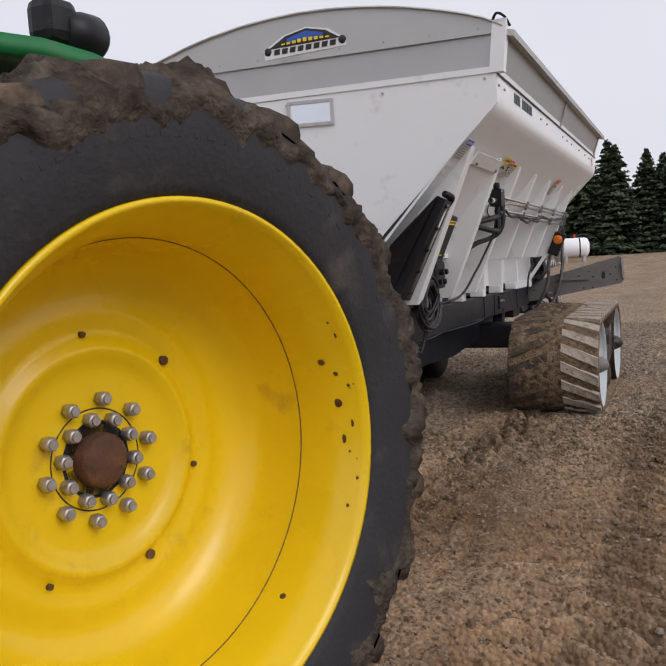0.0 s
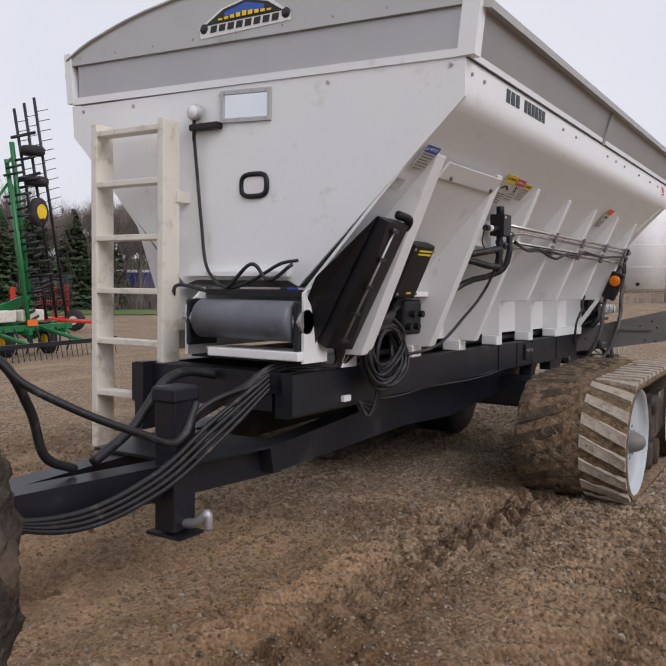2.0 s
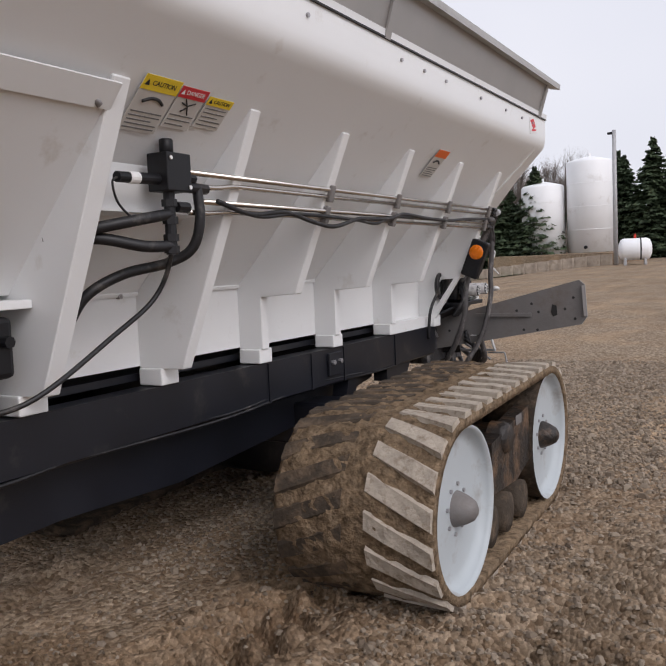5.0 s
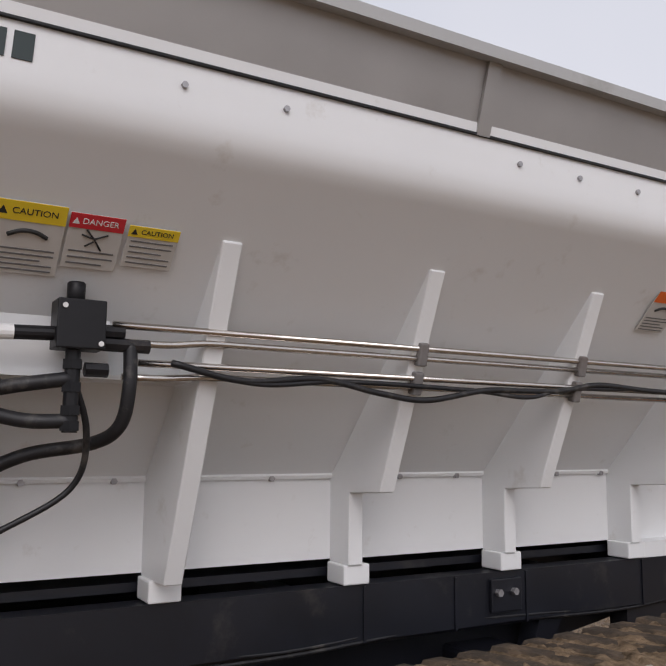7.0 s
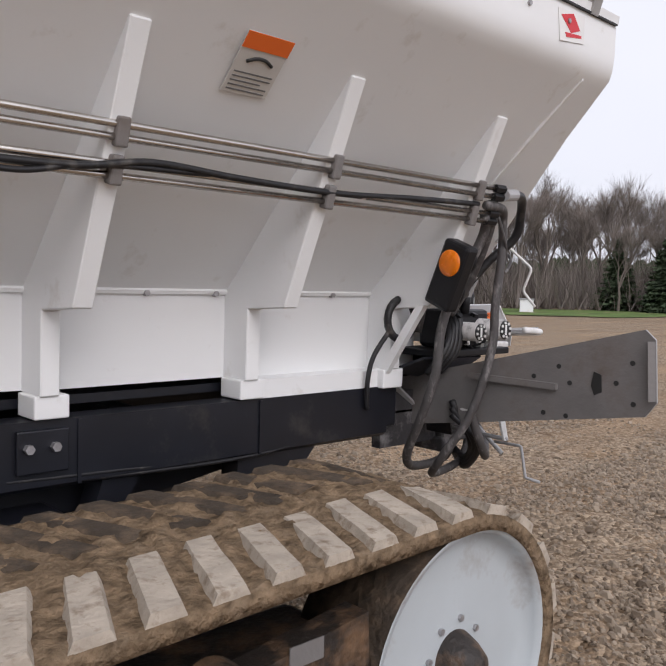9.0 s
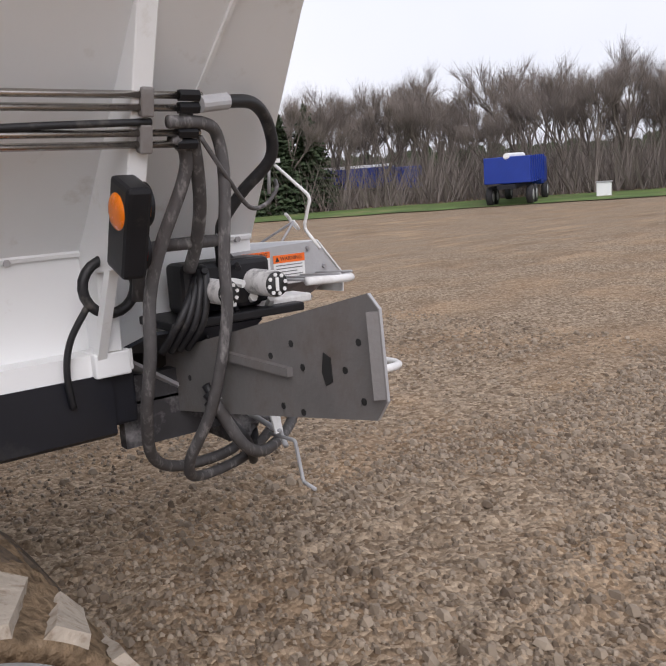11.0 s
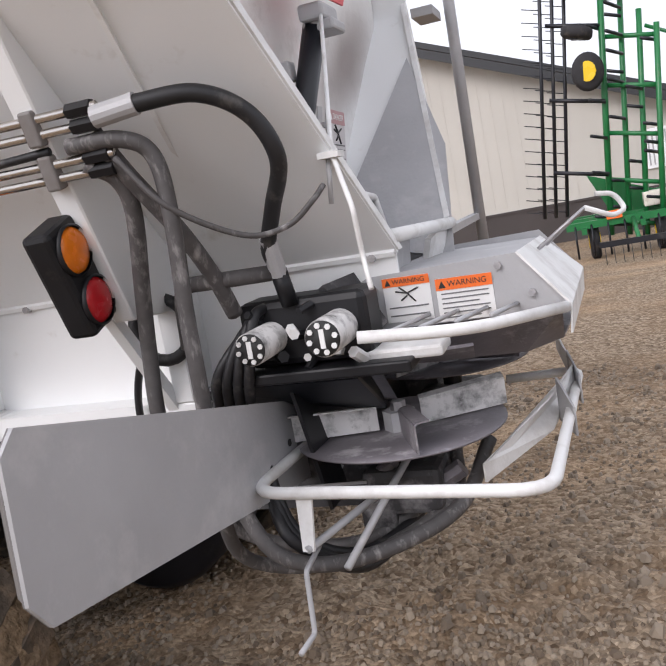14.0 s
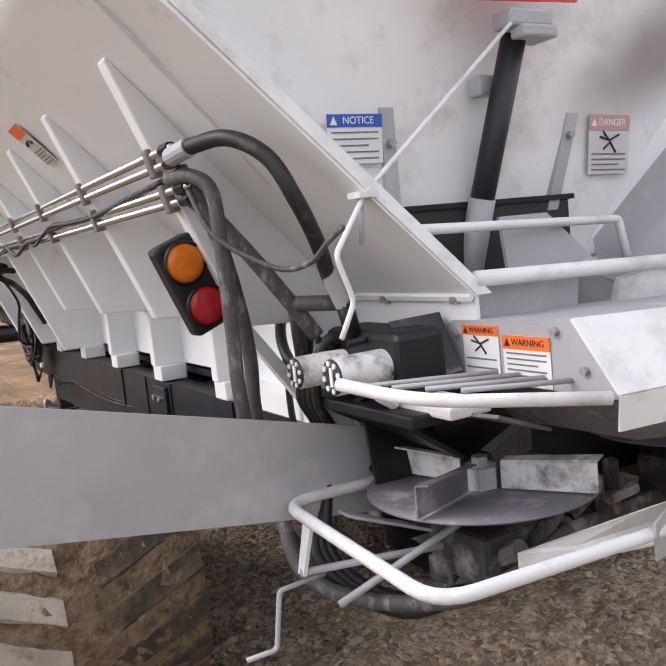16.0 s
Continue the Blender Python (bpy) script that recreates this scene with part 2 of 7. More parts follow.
    l.new(noise_tex(14, 8, 0.7), bp2.inputs["Height"])
    l.new(bp.outputs[0], bp2.inputs["Normal"])
    l.new(bp2.outputs[0], b.inputs["Normal"])
    return m


M_GROUND = ground_material()


def stone_material():
    m = material("loose_stone", (0.36, 0.30, 0.24), 0.9, 0, 0.2, 30)
    n, l = m.node_tree.nodes, m.node_tree.links
    gi = n.new("ShaderNodeNewGeometry")
    r = n.new("ShaderNodeValToRGB")
    r.color_ramp.elements[0].color, r.color_ramp.elements[1].color = (0.13, 0.095, 0.066, 1), (0.35, 0.285, 0.215, 1)
    l.new(gi.outputs["Random Per Island"], r.inputs[0])
    l.new(r.outputs[0], n["Principled BSDF"].inputs["Base Color"])
    return m


M_STONE = stone_material()


def stained_wall():
    """Dusty white paint with one long brown smear of wet fertilizer dust."""
    m = material("stained_white_wall", (0.80, 0.80, 0.79), 0.5, 0, 0.05, 4, (0.55, 0.53, 0.51), 0.3, 5.0, 0.06, 90)
    n, l = m.node_tree.nodes, m.node_tree.links
    b = n["Principled BSDF"]
    old = b.inputs["Base Color"].links[0].from_socket
    tc = n.new("ShaderNodeTexCoord")
    wob = n.new("ShaderNodeTexNoise")
    wob.inputs["Scale"].default_value, wob.inputs["Detail"].default_value = 5.0, 6.0
    l.new(tc.outputs["Object"], wob.inputs["Vector"])
    mp = n.new("ShaderNodeMapping")
    mp.vector_type = "TEXTURE"
    mp.inputs["Location"].default_value = (-3.20, 11.28, 2.13)
    mp.inputs["Rotation"].default_value = (0, radians(27), 0)
    mp.inputs["Scale"].default_value = (0.62, 5.0, 0.25)
    l.new(tc.outputs["Object"], mp.inputs["Vector"])
    ln = n.new("ShaderNodeVectorMath")
    ln.operation = "LENGTH"
    l.new(mp.outputs[0], ln.inputs[0])
    add = n.new("ShaderNodeMath")
    add.operation, add.inputs[1].default_value = "MULTIPLY_ADD", 0.5
    l.new(wob.outputs["Fac"], add.inputs[0])
    l.new(ln.outputs["Value"], add.inputs[2])
    mr = n.new("ShaderNodeMapRange")
    mr.interpolation_type = "SMOOTHSTEP"
    mr.inputs[1].default_value, mr.inputs[2].default_value = 0.35, 1.25
    mr.inputs[3].default_value, mr.inputs[4].default_value = 0.9, 0.0
    l.new(add.outputs[0], mr.inputs[0])
    x = n.new("ShaderNodeMixRGB")
    x.inputs[2].default_value = (0.25, 0.21, 0.195, 1)
    l.new(mr.outputs[0], x.inputs[0])
    l.new(old, x.inputs[1])
    l.new(x.outputs[0], b.inputs["Base Color"])
    return m


M_ENDWALL = stained_wall()


# ---- mesh helpers ----
SHIFT = {}


def attach(ob, parent):
    """Parts are drawn in the axes shared by the whole machine, not from the base of their thing."""
    ob.parent = parent
    if parent.name in SHIFT:
        ob.matrix_parent_inverse = SHIFT[parent.name]


def finish(name, bm, mat, parent=None, smooth=False):
    me = bpy.data.meshes.new(name)
    bm.normal_update()
    bm.to_mesh(me)
    bm.free()
    me.materials.append(mat)
    if smooth:
        for p in me.polygons:
            p.use_smooth = True
    ob = new(name, me)
    if parent:
        attach(ob, parent)
    return ob


def part(name, bm, mat, parent, label="", smooth=False):
    ob = finish(name, bm, mat, parent, smooth)
    if label:
        ob["label"] = label
    return ob


def thing(name, m, label, category, group="", kind=""):
    ob = new(name)
    ob.matrix_world = m
    return tagged(ob, label, category, group, kind)


def box(c, s, m=None, bm=None, bev=0.0):
    bm = bm or bmesh.new()
    mat = (m or Matrix()) @ Matrix.Translation(c) @ Matrix.Diagonal((*s, 1))
    vs = bmesh.ops.create_cube(bm, size=1.0, matrix=mat)["verts"]
    if bev:
        es = list({e for v in vs for e in v.link_edges})
        bmesh.ops.bevel(bm, geom=es, offset=bev, segments=2, affect="EDGES", profile=0.5)
    return bm


def frame_of(d):
    d = Vector(d).normalized()
    u = d.orthogonal().normalized() if abs(d.z) > 0.95 else Vector((0, 0, 1)).cross(d).normalized()
    return u, d.cross(u).normalized()


def tube(pts, r, n=10, bm=None, closed=False, caps=True):
    """A round bar along a line of points; r may be one radius or one for each point."""
    bm = bm or bmesh.new()
    pts = [Vector(p) for p in pts]
    rs = r if isinstance(r, (list, tuple)) else [r] * len(pts)
    rings, u = [], None
    for i, p in enumerate(pts):
        if closed:
            d = pts[(i + 1) % len(pts)] - pts[i - 1]
        else:
            d = pts[min(i + 1, len(pts) - 1)] - pts[max(i - 1, 0)]
        d.normalize()
        if u is None:
            u, v = frame_of(d)
        else:
            u = (u - d * u.dot(d)).normalized()
            v = d.cross(u)
        rings.append([bm.verts.new(p + rs[i] * (math.cos(a) * u + math.sin(a) * v)) for a in (2 * math.pi * k / n for k in range(n))])
    pairs = list(zip(rings, rings[1:])) + ([(rings[-1], rings[0])] if closed else [])
    for a, b in pairs:
        for k in range(n):
            bm.faces.new((a[k], a[(k + 1) % n], b[(k + 1) % n], b[k]))
    if caps and not closed:
        bm.faces.new(rings[0][::-1])
        bm.faces.new(rings[-1])
    for f in bm.faces:
        f.smooth = True
    return bm


def curve(pts, steps=8):
    """A smooth line through the points."""
    p = [Vector(q) for q in pts]
    p = [p[0] * 2 - p[1]] + p + [p[-1] * 2 - p[-2]]
    out = []
    for i in range(1, len(p) - 2):
        a, b, c, d = p[i - 1], p[i], p[i + 1], p[i + 2]
        for k in range(steps):
            t = k / steps
            out.append(0.5 * (2 * b + (c - a) * t + (2 * a - 5 * b + 4 * c - d) * t * t + (3 * b - 3 * c + d - a) * t ** 3))
    return out + [p[-2]]


def rounded(pts, rad, steps=5):
    """A bent bar: straight runs with round corners."""
    p = [Vector(q) for q in pts]
    out = [p[0]]
    for a, b, c in zip(p, p[1:], p[2:]):
        d1, d2 = (a - b), (c - b)
        r = min(rad, d1.length * 0.48, d2.length * 0.48)
        s, e = b + d1.normalized() * r, b + d2.normalized() * r
        for k in range(steps + 1):
            t = k / steps
            out.append((1 - t) ** 2 * s + 2 * t * (1 - t) * b + t * t * e)
    return out + [p[-1]]


def prism(poly, axis, a, b, bm=None):
    """A flat outline of (u, v) drawn out along an axis from a to b. x: (y, z); y: (x, z); z: (x, y)."""
    bm = bm or bmesh.new()

    def at(u, v, w):
        return {"x": (w, u, v), "y": (u, w, v), "z": (u, v, w)}[axis]
    lo, hi = [bm.verts.new(at(u, v, a)) for u, v in poly], [bm.verts.new(at(u, v, b)) for u, v in poly]
    bm.faces.new(lo)
    bm.faces.new(hi[::-1])
    k = len(poly)
    for i in range(k):
        bm.faces.new((lo[i], hi[i], hi[(i + 1) % k], lo[(i + 1) % k]))
    bmesh.ops.recalc_face_normals(bm, faces=bm.faces)
    return bm


def slab(corners, thick, bm=None):
    """A plate through 3D corners, thick along its normal."""
    bm = bm or bmesh.new()
    c = [Vector(p) for p in corners]
    nrm = sum((c[i].cross(c[(i + 1) % len(c)]) for i in range(len(c))), Vector()).normalized() * thick
    lo, hi = [bm.verts.new(p) for p in c], [bm.verts.new(p + nrm) for p in c]
    bm.faces.new(lo[::-1])
    bm.faces.new(hi)
    for i in range(len(c)):
        j = (i + 1) % len(c)
        bm.faces.new((lo[i], lo[j], hi[j], hi[i]))
    return bm


def lathe(profile, m, seg=48, bm=None):
    """Turn a profile of (along, radius) about the local x axis of m."""
    bm = bm or bmesh.new()
    rings = []
    for h, r in profile:
        if r < 1e-5:
            rings.append([bm.verts.new(m @ Vector((h, 0, 0)))])
        else:
            rings.append([bm.verts.new(m @ Vector((h, r * math.cos(a), r * math.sin(a)))) for a in (2 * math.pi * k / seg for k in range(seg))])
    for a, b in zip(rings, rings[1:]):
        for k in range(seg):
            j = (k + 1) % seg
            if len(a) == 1 and len(b) == 1:
                continue
            if len(a) == 1:
                bm.faces.new((a[0], b[k], b[j]))
            elif len(b) == 1:
                bm.faces.new((a[k], b[0], a[j]))
            else:
                bm.faces.new((a[k], b[k], b[j], a[j]))
    bmesh.ops.recalc_face_normals(bm, faces=bm.faces)
    for f in bm.faces:
        f.smooth = True
    return bm


def axis_m(p, d):
    """A pose at p whose x axis points along d."""
    d = Vector(d).normalized()
    u, v = frame_of(d)
    return Matrix.Translation(p) @ Matrix((d, u, v)).transposed().to_4x4()


def cyl(a, b, r, n=20, bm=None, bev=0.0):
    a, b = Vector(a), Vector(b)
    h = (b - a).length
    prof = [(0, 0), (0, r - bev), (bev, r), (h - bev, r), (h, r - bev), (h, 0)] if bev else [(0, 0), (0, r), (h, r), (h, 0)]
    bm = lathe(prof, axis_m(a, b - a), n, bm)
    for f in bm.faces:
        f.smooth = bool(bev)
    return bm


def lettering(text, size, m, mat, name, parent, label=""):
    """Words in the built-in font, as a thin mesh in the plane of m (x along, y up)."""
    cu = bpy.data.curves.new(name, "FONT")
    cu.body, cu.size, cu.align_x, cu.align_y, cu.extrude = text, size, "CENTER", "CENTER", 0.0006
    tmp = bpy.data.objects.new(name, cu)
    me = bpy.data.meshes.new_from_object(tmp)
    bpy.data.objects.remove(tmp)
    me.transform(m)
    me.materials.clear()
    me.materials.append(mat)
    ob = new(name, me)
    attach(ob, parent)
    if label:
        ob["label"] = label
    return ob


def plane_m(o, ex, ey):
    """A pose with x along ex and y nearest to ey."""
    ex = Vector(ex).normalized()
    ez = ex.cross(Vector(ey)).normalized()
    ey = ez.cross(ex)
    return Matrix.Translation(o) @ Matrix((ex, ey, ez)).transposed().to_4x4()




# ---- ground ----
def smooth01(t):
    t = max(0.0, min(1.0, t))
    return t * t * (3 - 2 * t)


def ground_z(x, y):
    """The yard falls a little towards the wood and rises a little towards the tanks."""
    z = -(0.5 + 0.35 * smooth01((y - 15) / 25)) * smooth01((-x - 6) / 14)
    return z


def near_relief(x, y):
    d = 0.035 * noise.noise(Vector((x * 0.7, y * 0.5, 3.1))) + 0.020 * noise.noise(Vector((x * 2.6, y * 2.1, 7.7)))
    # loose earth lies in clods beside the packed wheel lanes
    loose = smooth01(0.5 + 1.6 * noise.noise(Vector((x * 1.5, y * 0.32, 5.5)))) * (1.0 if y < 8.5 else 0.45)
    d += (0.012 + 0.038 * loose) * noise.noise(Vector((x * 7.0, y * 6.0, 1.3))) + (0.010 + 0.036 * loose) * noise.noise(Vector((x * 15, y * 13, 4.4)))
    d += 0.018 * loose * noise.noise(Vector((x * 27, y * 25, 9.1)))
    # prints of lugged tyres along the walked strip
    if 2.2 < y < 11:
        for off, slope, wide in ((-0.62, 0.015, 0.50), (0.42, -0.02, 0.40), (-2.05, 0.05, 0.32), (1.25, -0.03, 0.40)):
            s = (x - off - slope * y) / wide
            if -1 < s < 1:
                wander = noise.noise(Vector((x * 1.1, y * 0.8, 2.2)))
                wave = math.sin(y * 31 + abs(s) * 7 + 3 * wander)
                wave = math.copysign(abs(wave) ** 0.6, wave)
                d += (0.058 * wave - 0.030) * (1 - s ** 4) * max(0.0, 0.75 + 1.0 * wander) * smooth01((y - 2.2) / 1.0) * smooth01((11 - y) / 2.0)
    return d


def build_ground():
    def axis(fine0, fine1, step, lo, hi):
        a, v, st = [], fine1, step
        n = int((fine1 - fine0) / step)
        a = [fine0 + step * i for i in range(n + 1)]
        while v < hi:
            st *= 1.25
            v += st
            a.append(v)
        v, st = fine0, step
        while v > lo:
            st *= 1.25
            v -= st
            a.insert(0, v)
        return a
    xs, ys = axis(-4.6, 2.4, 0.028, -900, 900), axis(1.8, 14.5, 0.028, -900, 900)
    verts, faces = [], []
    for y in ys:
        for x in xs:
            near = smooth01((7.0 - max(0, abs(x + 1) - 4) - max(0, abs(y - 7.5) - 7.5)) / 7.0)
            verts.append((x, y, ground_z(x, y) + near * (near_relief(x, y) - 0.01)))
    w = len(xs)
    for j in range(len(ys) - 1):
        for i in range(w - 1):
            k = j * w + i
            faces.append((k, k + 1, k + w + 1, k + w))
    me = bpy.data.meshes.new("ground")
    me.from_pydata(verts, [], faces)
    me.materials.append(M_GROUND)
    for p in me.polygons:
        p.use_smooth = True
    return tagged(new("ground", me), "brown gravel yard with tyre tracks and loose stones", "ground", kind="structure")


ground = build_ground()


def build_stones(name, count, seed, big, mat, label):
    rnd = random.Random(seed)
    verts, faces = [], []
    for _ in range(count):
        y = rnd.uniform(1.0, 16.0)
        x = rnd.choice((rnd.uniform(-6.0, 2.2), rnd.uniform(-2.6, 1.2)))
        patch = noise.noise(Vector((x * 0.8, y * 0.8, 11.0)))
        if patch < -0.25 and rnd.random() < 0.75:
            continue
        r = (rnd.uniform(0.005, 0.012) if rnd.random() < 0.95 else rnd.uniform(0.012, 0.022)) * (0.8 if y < 7 else 1.15 if y < 9.5 else 1.4) * big
        if name == "soil" and y > 8.6:
            continue
        if y < 8 and name != "soil" and rnd.random() < 0.62:
            continue
        z = ground_z(x, y) + near_relief(x, y) - 0.01 + r * 0.2
        k, a = len(verts), rnd.uniform(0, 6.28)
        sx, sy, sz = r * rnd.uniform(0.8, 1.5), r * rnd.uniform(0.7, 1.1), r * rnd.uniform(0.4, 0.8)
        for i in range(5):
            b = a + i * 1.2566 + rnd.uniform(-0.3, 0.3)
            verts.append((x + math.cos(b) * sx, y + math.sin(b) * sy, z - sz * 0.4))
        for i in range(3):
            b = a + 0.5 + i * 2.094 + rnd.uniform(-0.3, 0.3)
            verts.append((x + math.cos(b) * sx * 0.6, y + math.sin(b) * sy * 0.6, z + sz))
        faces += [(k + 5, k + 6, k + 7), (k, k + 1, k + 5), (k + 1, k + 6, k + 5), (k + 1, k + 2, k + 6), (k + 2, k + 3, k + 6),
                  (k + 3, k + 7, k + 6), (k + 3, k + 4, k + 7), (k + 4, k, k + 7), (k, k + 5, k + 7)]
    me = bpy.data.meshes.new(name)
    me.from_pydata(verts, [], faces)
    me.materials.append(mat)
    return tagged(new(name, me), label, name, kind="stuff")


gravel = build_stones("gravel", 90000, 5, 1.0, M_STONE, "loose grey and tan pebbles on the yard")
clods = build_stones("soil", 60000, 15, 1.15, M_SOIL, "crumbled brown soil clods on the yard")

# ---- the spreader ----
CX = -2.43                      # the machine's middle
BASE = Vector((CX, 8.8, 0.02))
spreader = thing("fertilizer_spreader", TILT @ Matrix.Translation(BASE),
                 "white pull-type fertilizer spreader on muddy rubber tracks, parked on gravel", "spreader")
SHIFT[spreader.name] = Matrix.Translation(-BASE)
Y0, Y1 = 6.316, 11.45           # front plate, rear edge at the shoulder


def lean(x):
    """The far side stands a little higher."""
    return 0.023 * max(0.0, -2.0 - x)


def mirror(p):
    x = 2 * CX - p[0]
    return (x, p[1], p[2] + 0.03)


def mirrored(bm):
    for v in bm.verts:
        v.co = Vector(mirror(v.co))
    bmesh.ops.reverse_faces(bm, faces=bm.faces)
    return bm


# side of the hopper: vertical shoulder, round bend, slope, vertical sill
SIDE = [(-1.158, 2.505), (-1.158, 2.40), (-1.160, 2.36), (-1.167, 2.325), (-1.182, 2.295), (-1.210, 2.268), (-1.385, 2.10), (-2.0, 1.432)]


def rear_y(z):
    return 11.45 + max(0.0, 2.34 - z) * 0.222


def side_sheet():
    bm = bmesh.new()
    t = 0.012
    inner = [(x - t, z + (t if z < 2.3 else 0)) for x, z in SIDE]
    rows = [[bm.verts.new((x, y, z)) for x, z in SIDE + inner[::-1]] for y in (Y0,)]
    rows.append([bm.verts.new((x, rear_y(z), z)) for x, z in SIDE + inner[::-1]])
    k = len(rows[0])
    for i in range(k):
        bm.faces.new((rows[0][i], rows[0][(i + 1) % k], rows[1][(i + 1) % k], rows[1][i]))
    bm.faces.new(rows[0][::-1])
    bm.faces.new(rows[1])
    bmesh.ops.recalc_face_normals(bm, faces=bm.faces)
    for f in bm.faces:
        f.smooth = len(f.verts) == 4
    return bm


def auto_sharp(ob, deg=35):
    bmx = bmesh.new()
    bmx.from_mesh(ob.data)
    for e in bmx.edges:
        if len(e.link_faces) == 2 and e.calc_face_angle(0) > radians(deg):
            e.smooth = False
    for f in bmx.faces:
        f.smooth = True
    bmx.to_mesh(ob.data)
    bmx.free()
    return ob


hopper_side = auto_sharp(part("side_panel", side_sheet(), M_WHITE, spreader, "white sloped hopper side"))
far_side = auto_sharp(part("side_panel", mirrored(side_sheet()), M_WHITE, spreader))

# rear flange along the sloped edge
bm = bmesh.new()
slab([(-1.162, 11.452, 2.36), (-2.0, 11.655, 1.44), (-2.045, 11.655, 1.44), (-1.207, 11.452, 2.36)], -0.02, bm)
part("rear_flange", bm, M_WHITE_DUSTY, spreader)
bm = slab([(-1.162, 11.452, 2.36), (-2.0, 11.655, 1.44), (-2.045, 11.655, 1.44), (-1.207, 11.452, 2.36)], -0.02)
part("rear_flange", mirrored(bm), M_WHITE_DUSTY, spreader)

# front plate with an oval sight hole and a bend line
front_poly = [(-1.15, 2.505), (-1.150, 2.325), (-2.035, 1.47), (-2.10, 1.50), (-2.72, 1.50), (-2.80, 1.47), (-3.71, 2.36), (-3.725, 2.545)]
part("front_plate", prism(front_poly, "y", Y0 - 0.004, Y0 + 0.01), M_WHITE, spreader, "smooth white front plate")
part("front_lip", prism([(-2.08, 1.52), (-2.08, 1.545), (-2.76, 1.545), (-2.76, 1.52)], "y", Y0 - 0.05, Y0 - 0.005), M_WHITE, spreader)
oval = []
for k in range(24):
    a = 2 * math.pi * k / 24
    ca, sa = math.cos(a), math.sin(a)
    oval.append((CX + 0.112 + 0.082 * math.copysign(abs(ca) ** 0.6, ca), Y0 - 0.010, 1.995 + 0.058 * math.copysign(abs(sa) ** 0.6, sa)))
part("sight_hole_seal", tube(oval, 0.014, 8, closed=True), M_BLACKP, spreader, "black rubber seal round an oval sight hole")
part("sight_hole_pane", prism([(p[0], p[2]) for p in oval], "y", Y0 - 0.012, Y0 - 0.006), M_LABEL, spreader)
# window
bm = bmesh.new()
WX0, WX1, WS = -2.546, -2.212, -0.045          # its edges, and how it slopes with the plate


def win_poly(x0, x1, z0, z1):
    return [(x, z + WS * (x - WX1)) for x, z in ((x0, z0), (x1, z0), (x1, z1), (x0, z1))]


for a, b in (((WX0, 2.321), (WX1, 2.343)), ((WX0, 2.467), (WX1, 2.489)), ((WX0, 2.343), (WX0 + 0.022, 2.467)), ((WX1 - 0.022, 2.343), (WX1, 2.467))):
    prism(win_poly(a[0], b[0], a[1], b[1]), "y", Y0 - 0.018, Y0 - 0.006, bm)
win = part("window_frame", bm, M_ALU, spreader, "aluminium frame of a small sight window")
part("window_pane", prism(win_poly(WX0 + 0.022, WX1 - 0.022, 2.343, 2.467), "y", Y0 - 0.010, Y0 - 0.005), M_GLASS, win)
for k in range(4):
    for z in (2.332, 2.478):
        x = WX0 + 0.03 + k * 0.091
        part("screw", cyl((x, Y0 - 0.022, z + WS * (x - WX1)), (x, Y0 - 0.016, z + WS * (x - WX1)), 0.005, 8), M_BOLT, win)

# stainless extension above the shoulder
EXT_TOP = 2.715
bm = bmesh.new()
slab([(-1.165, Y0 + 0.05, 2.50), (-1.165, 11.30, 2.50), (-1.10, 11.24, EXT_TOP), (-1.10, Y0 + 0.05, EXT_TOP)], 0.006, bm)
part("extension_side", bm, M_STEEL, spreader, "grey stainless extension panel")
part("extension_side", mirrored(slab([(-1.165, Y0 + 0.05, 2.50), (-1.165, 11.30, 2.50), (-1.10, 11.24, EXT_TOP), (-1.10, Y0 + 0.05, EXT_TOP)], 0.006)), M_STEEL, spreader)
part("extension_front", prism([(-1.19, 2.53), (-1.17, 2.73), (-3.69, 2.79), (-3.68, 2.575)], "y", Y0 + 0.012, Y0 + 0.022), M_STEEL, spreader)
part("front_top_rail", prism([(-1.14, 2.498), (-1.14, 2.535), (-3.70, 2.595), (-3.72, 2.555)], "y", Y0 - 0.012, Y0 + 0.02), M_WHITE, spreader)
part("front_cap_rail", prism([(-1.14, 2.725), (-1.14, 2.75), (-3.72, 2.815), (-3.72, 2.79)], "y", Y0 - 0.010, Y0 + 0.02), M_ALU, spreader)
for x0, x1, dz in ((-1.19, -1.105, 0), (-3.755, -3.70, 0.065)):
    part("corner_post", prism([(x0, 2.50 + dz), (x1, 2.50 + dz), (x1 + (0.03 if dz == 0 else -0.03), 2.80 + dz), (x0 + (0.03 if dz == 0 else -0.03), 2.80 + dz)], "y", Y0 - 0.016, Y0 + 0.055), M_WHITE, spreader)
for y, ww in ((8.76, 0.05), (11.24, 0.05)):
    part("extension_stiffener", slab([(-1.158, y, 2.50), (-1.158, y + ww, 2.50), (-1.092, y + ww, EXT_TOP), (-1.092, y, EXT_TOP)], 0.012), M_STEEL, spreader)
part("shoulder_rail", prism([(-1.150, 2.505), (-1.145, 2.535), (-1.17, 2.535), (-1.17, 2.505)], "y", Y0, 11.45), M_WHITE, spreader)
part("shoulder_seam", prism([(-1.146, 2.498), (-1.146, 2.504), (-1.17, 2.504), (-1.17, 2.498)], "y", Y0 + 0.01, 11.44), M_BLACKP, spreader)

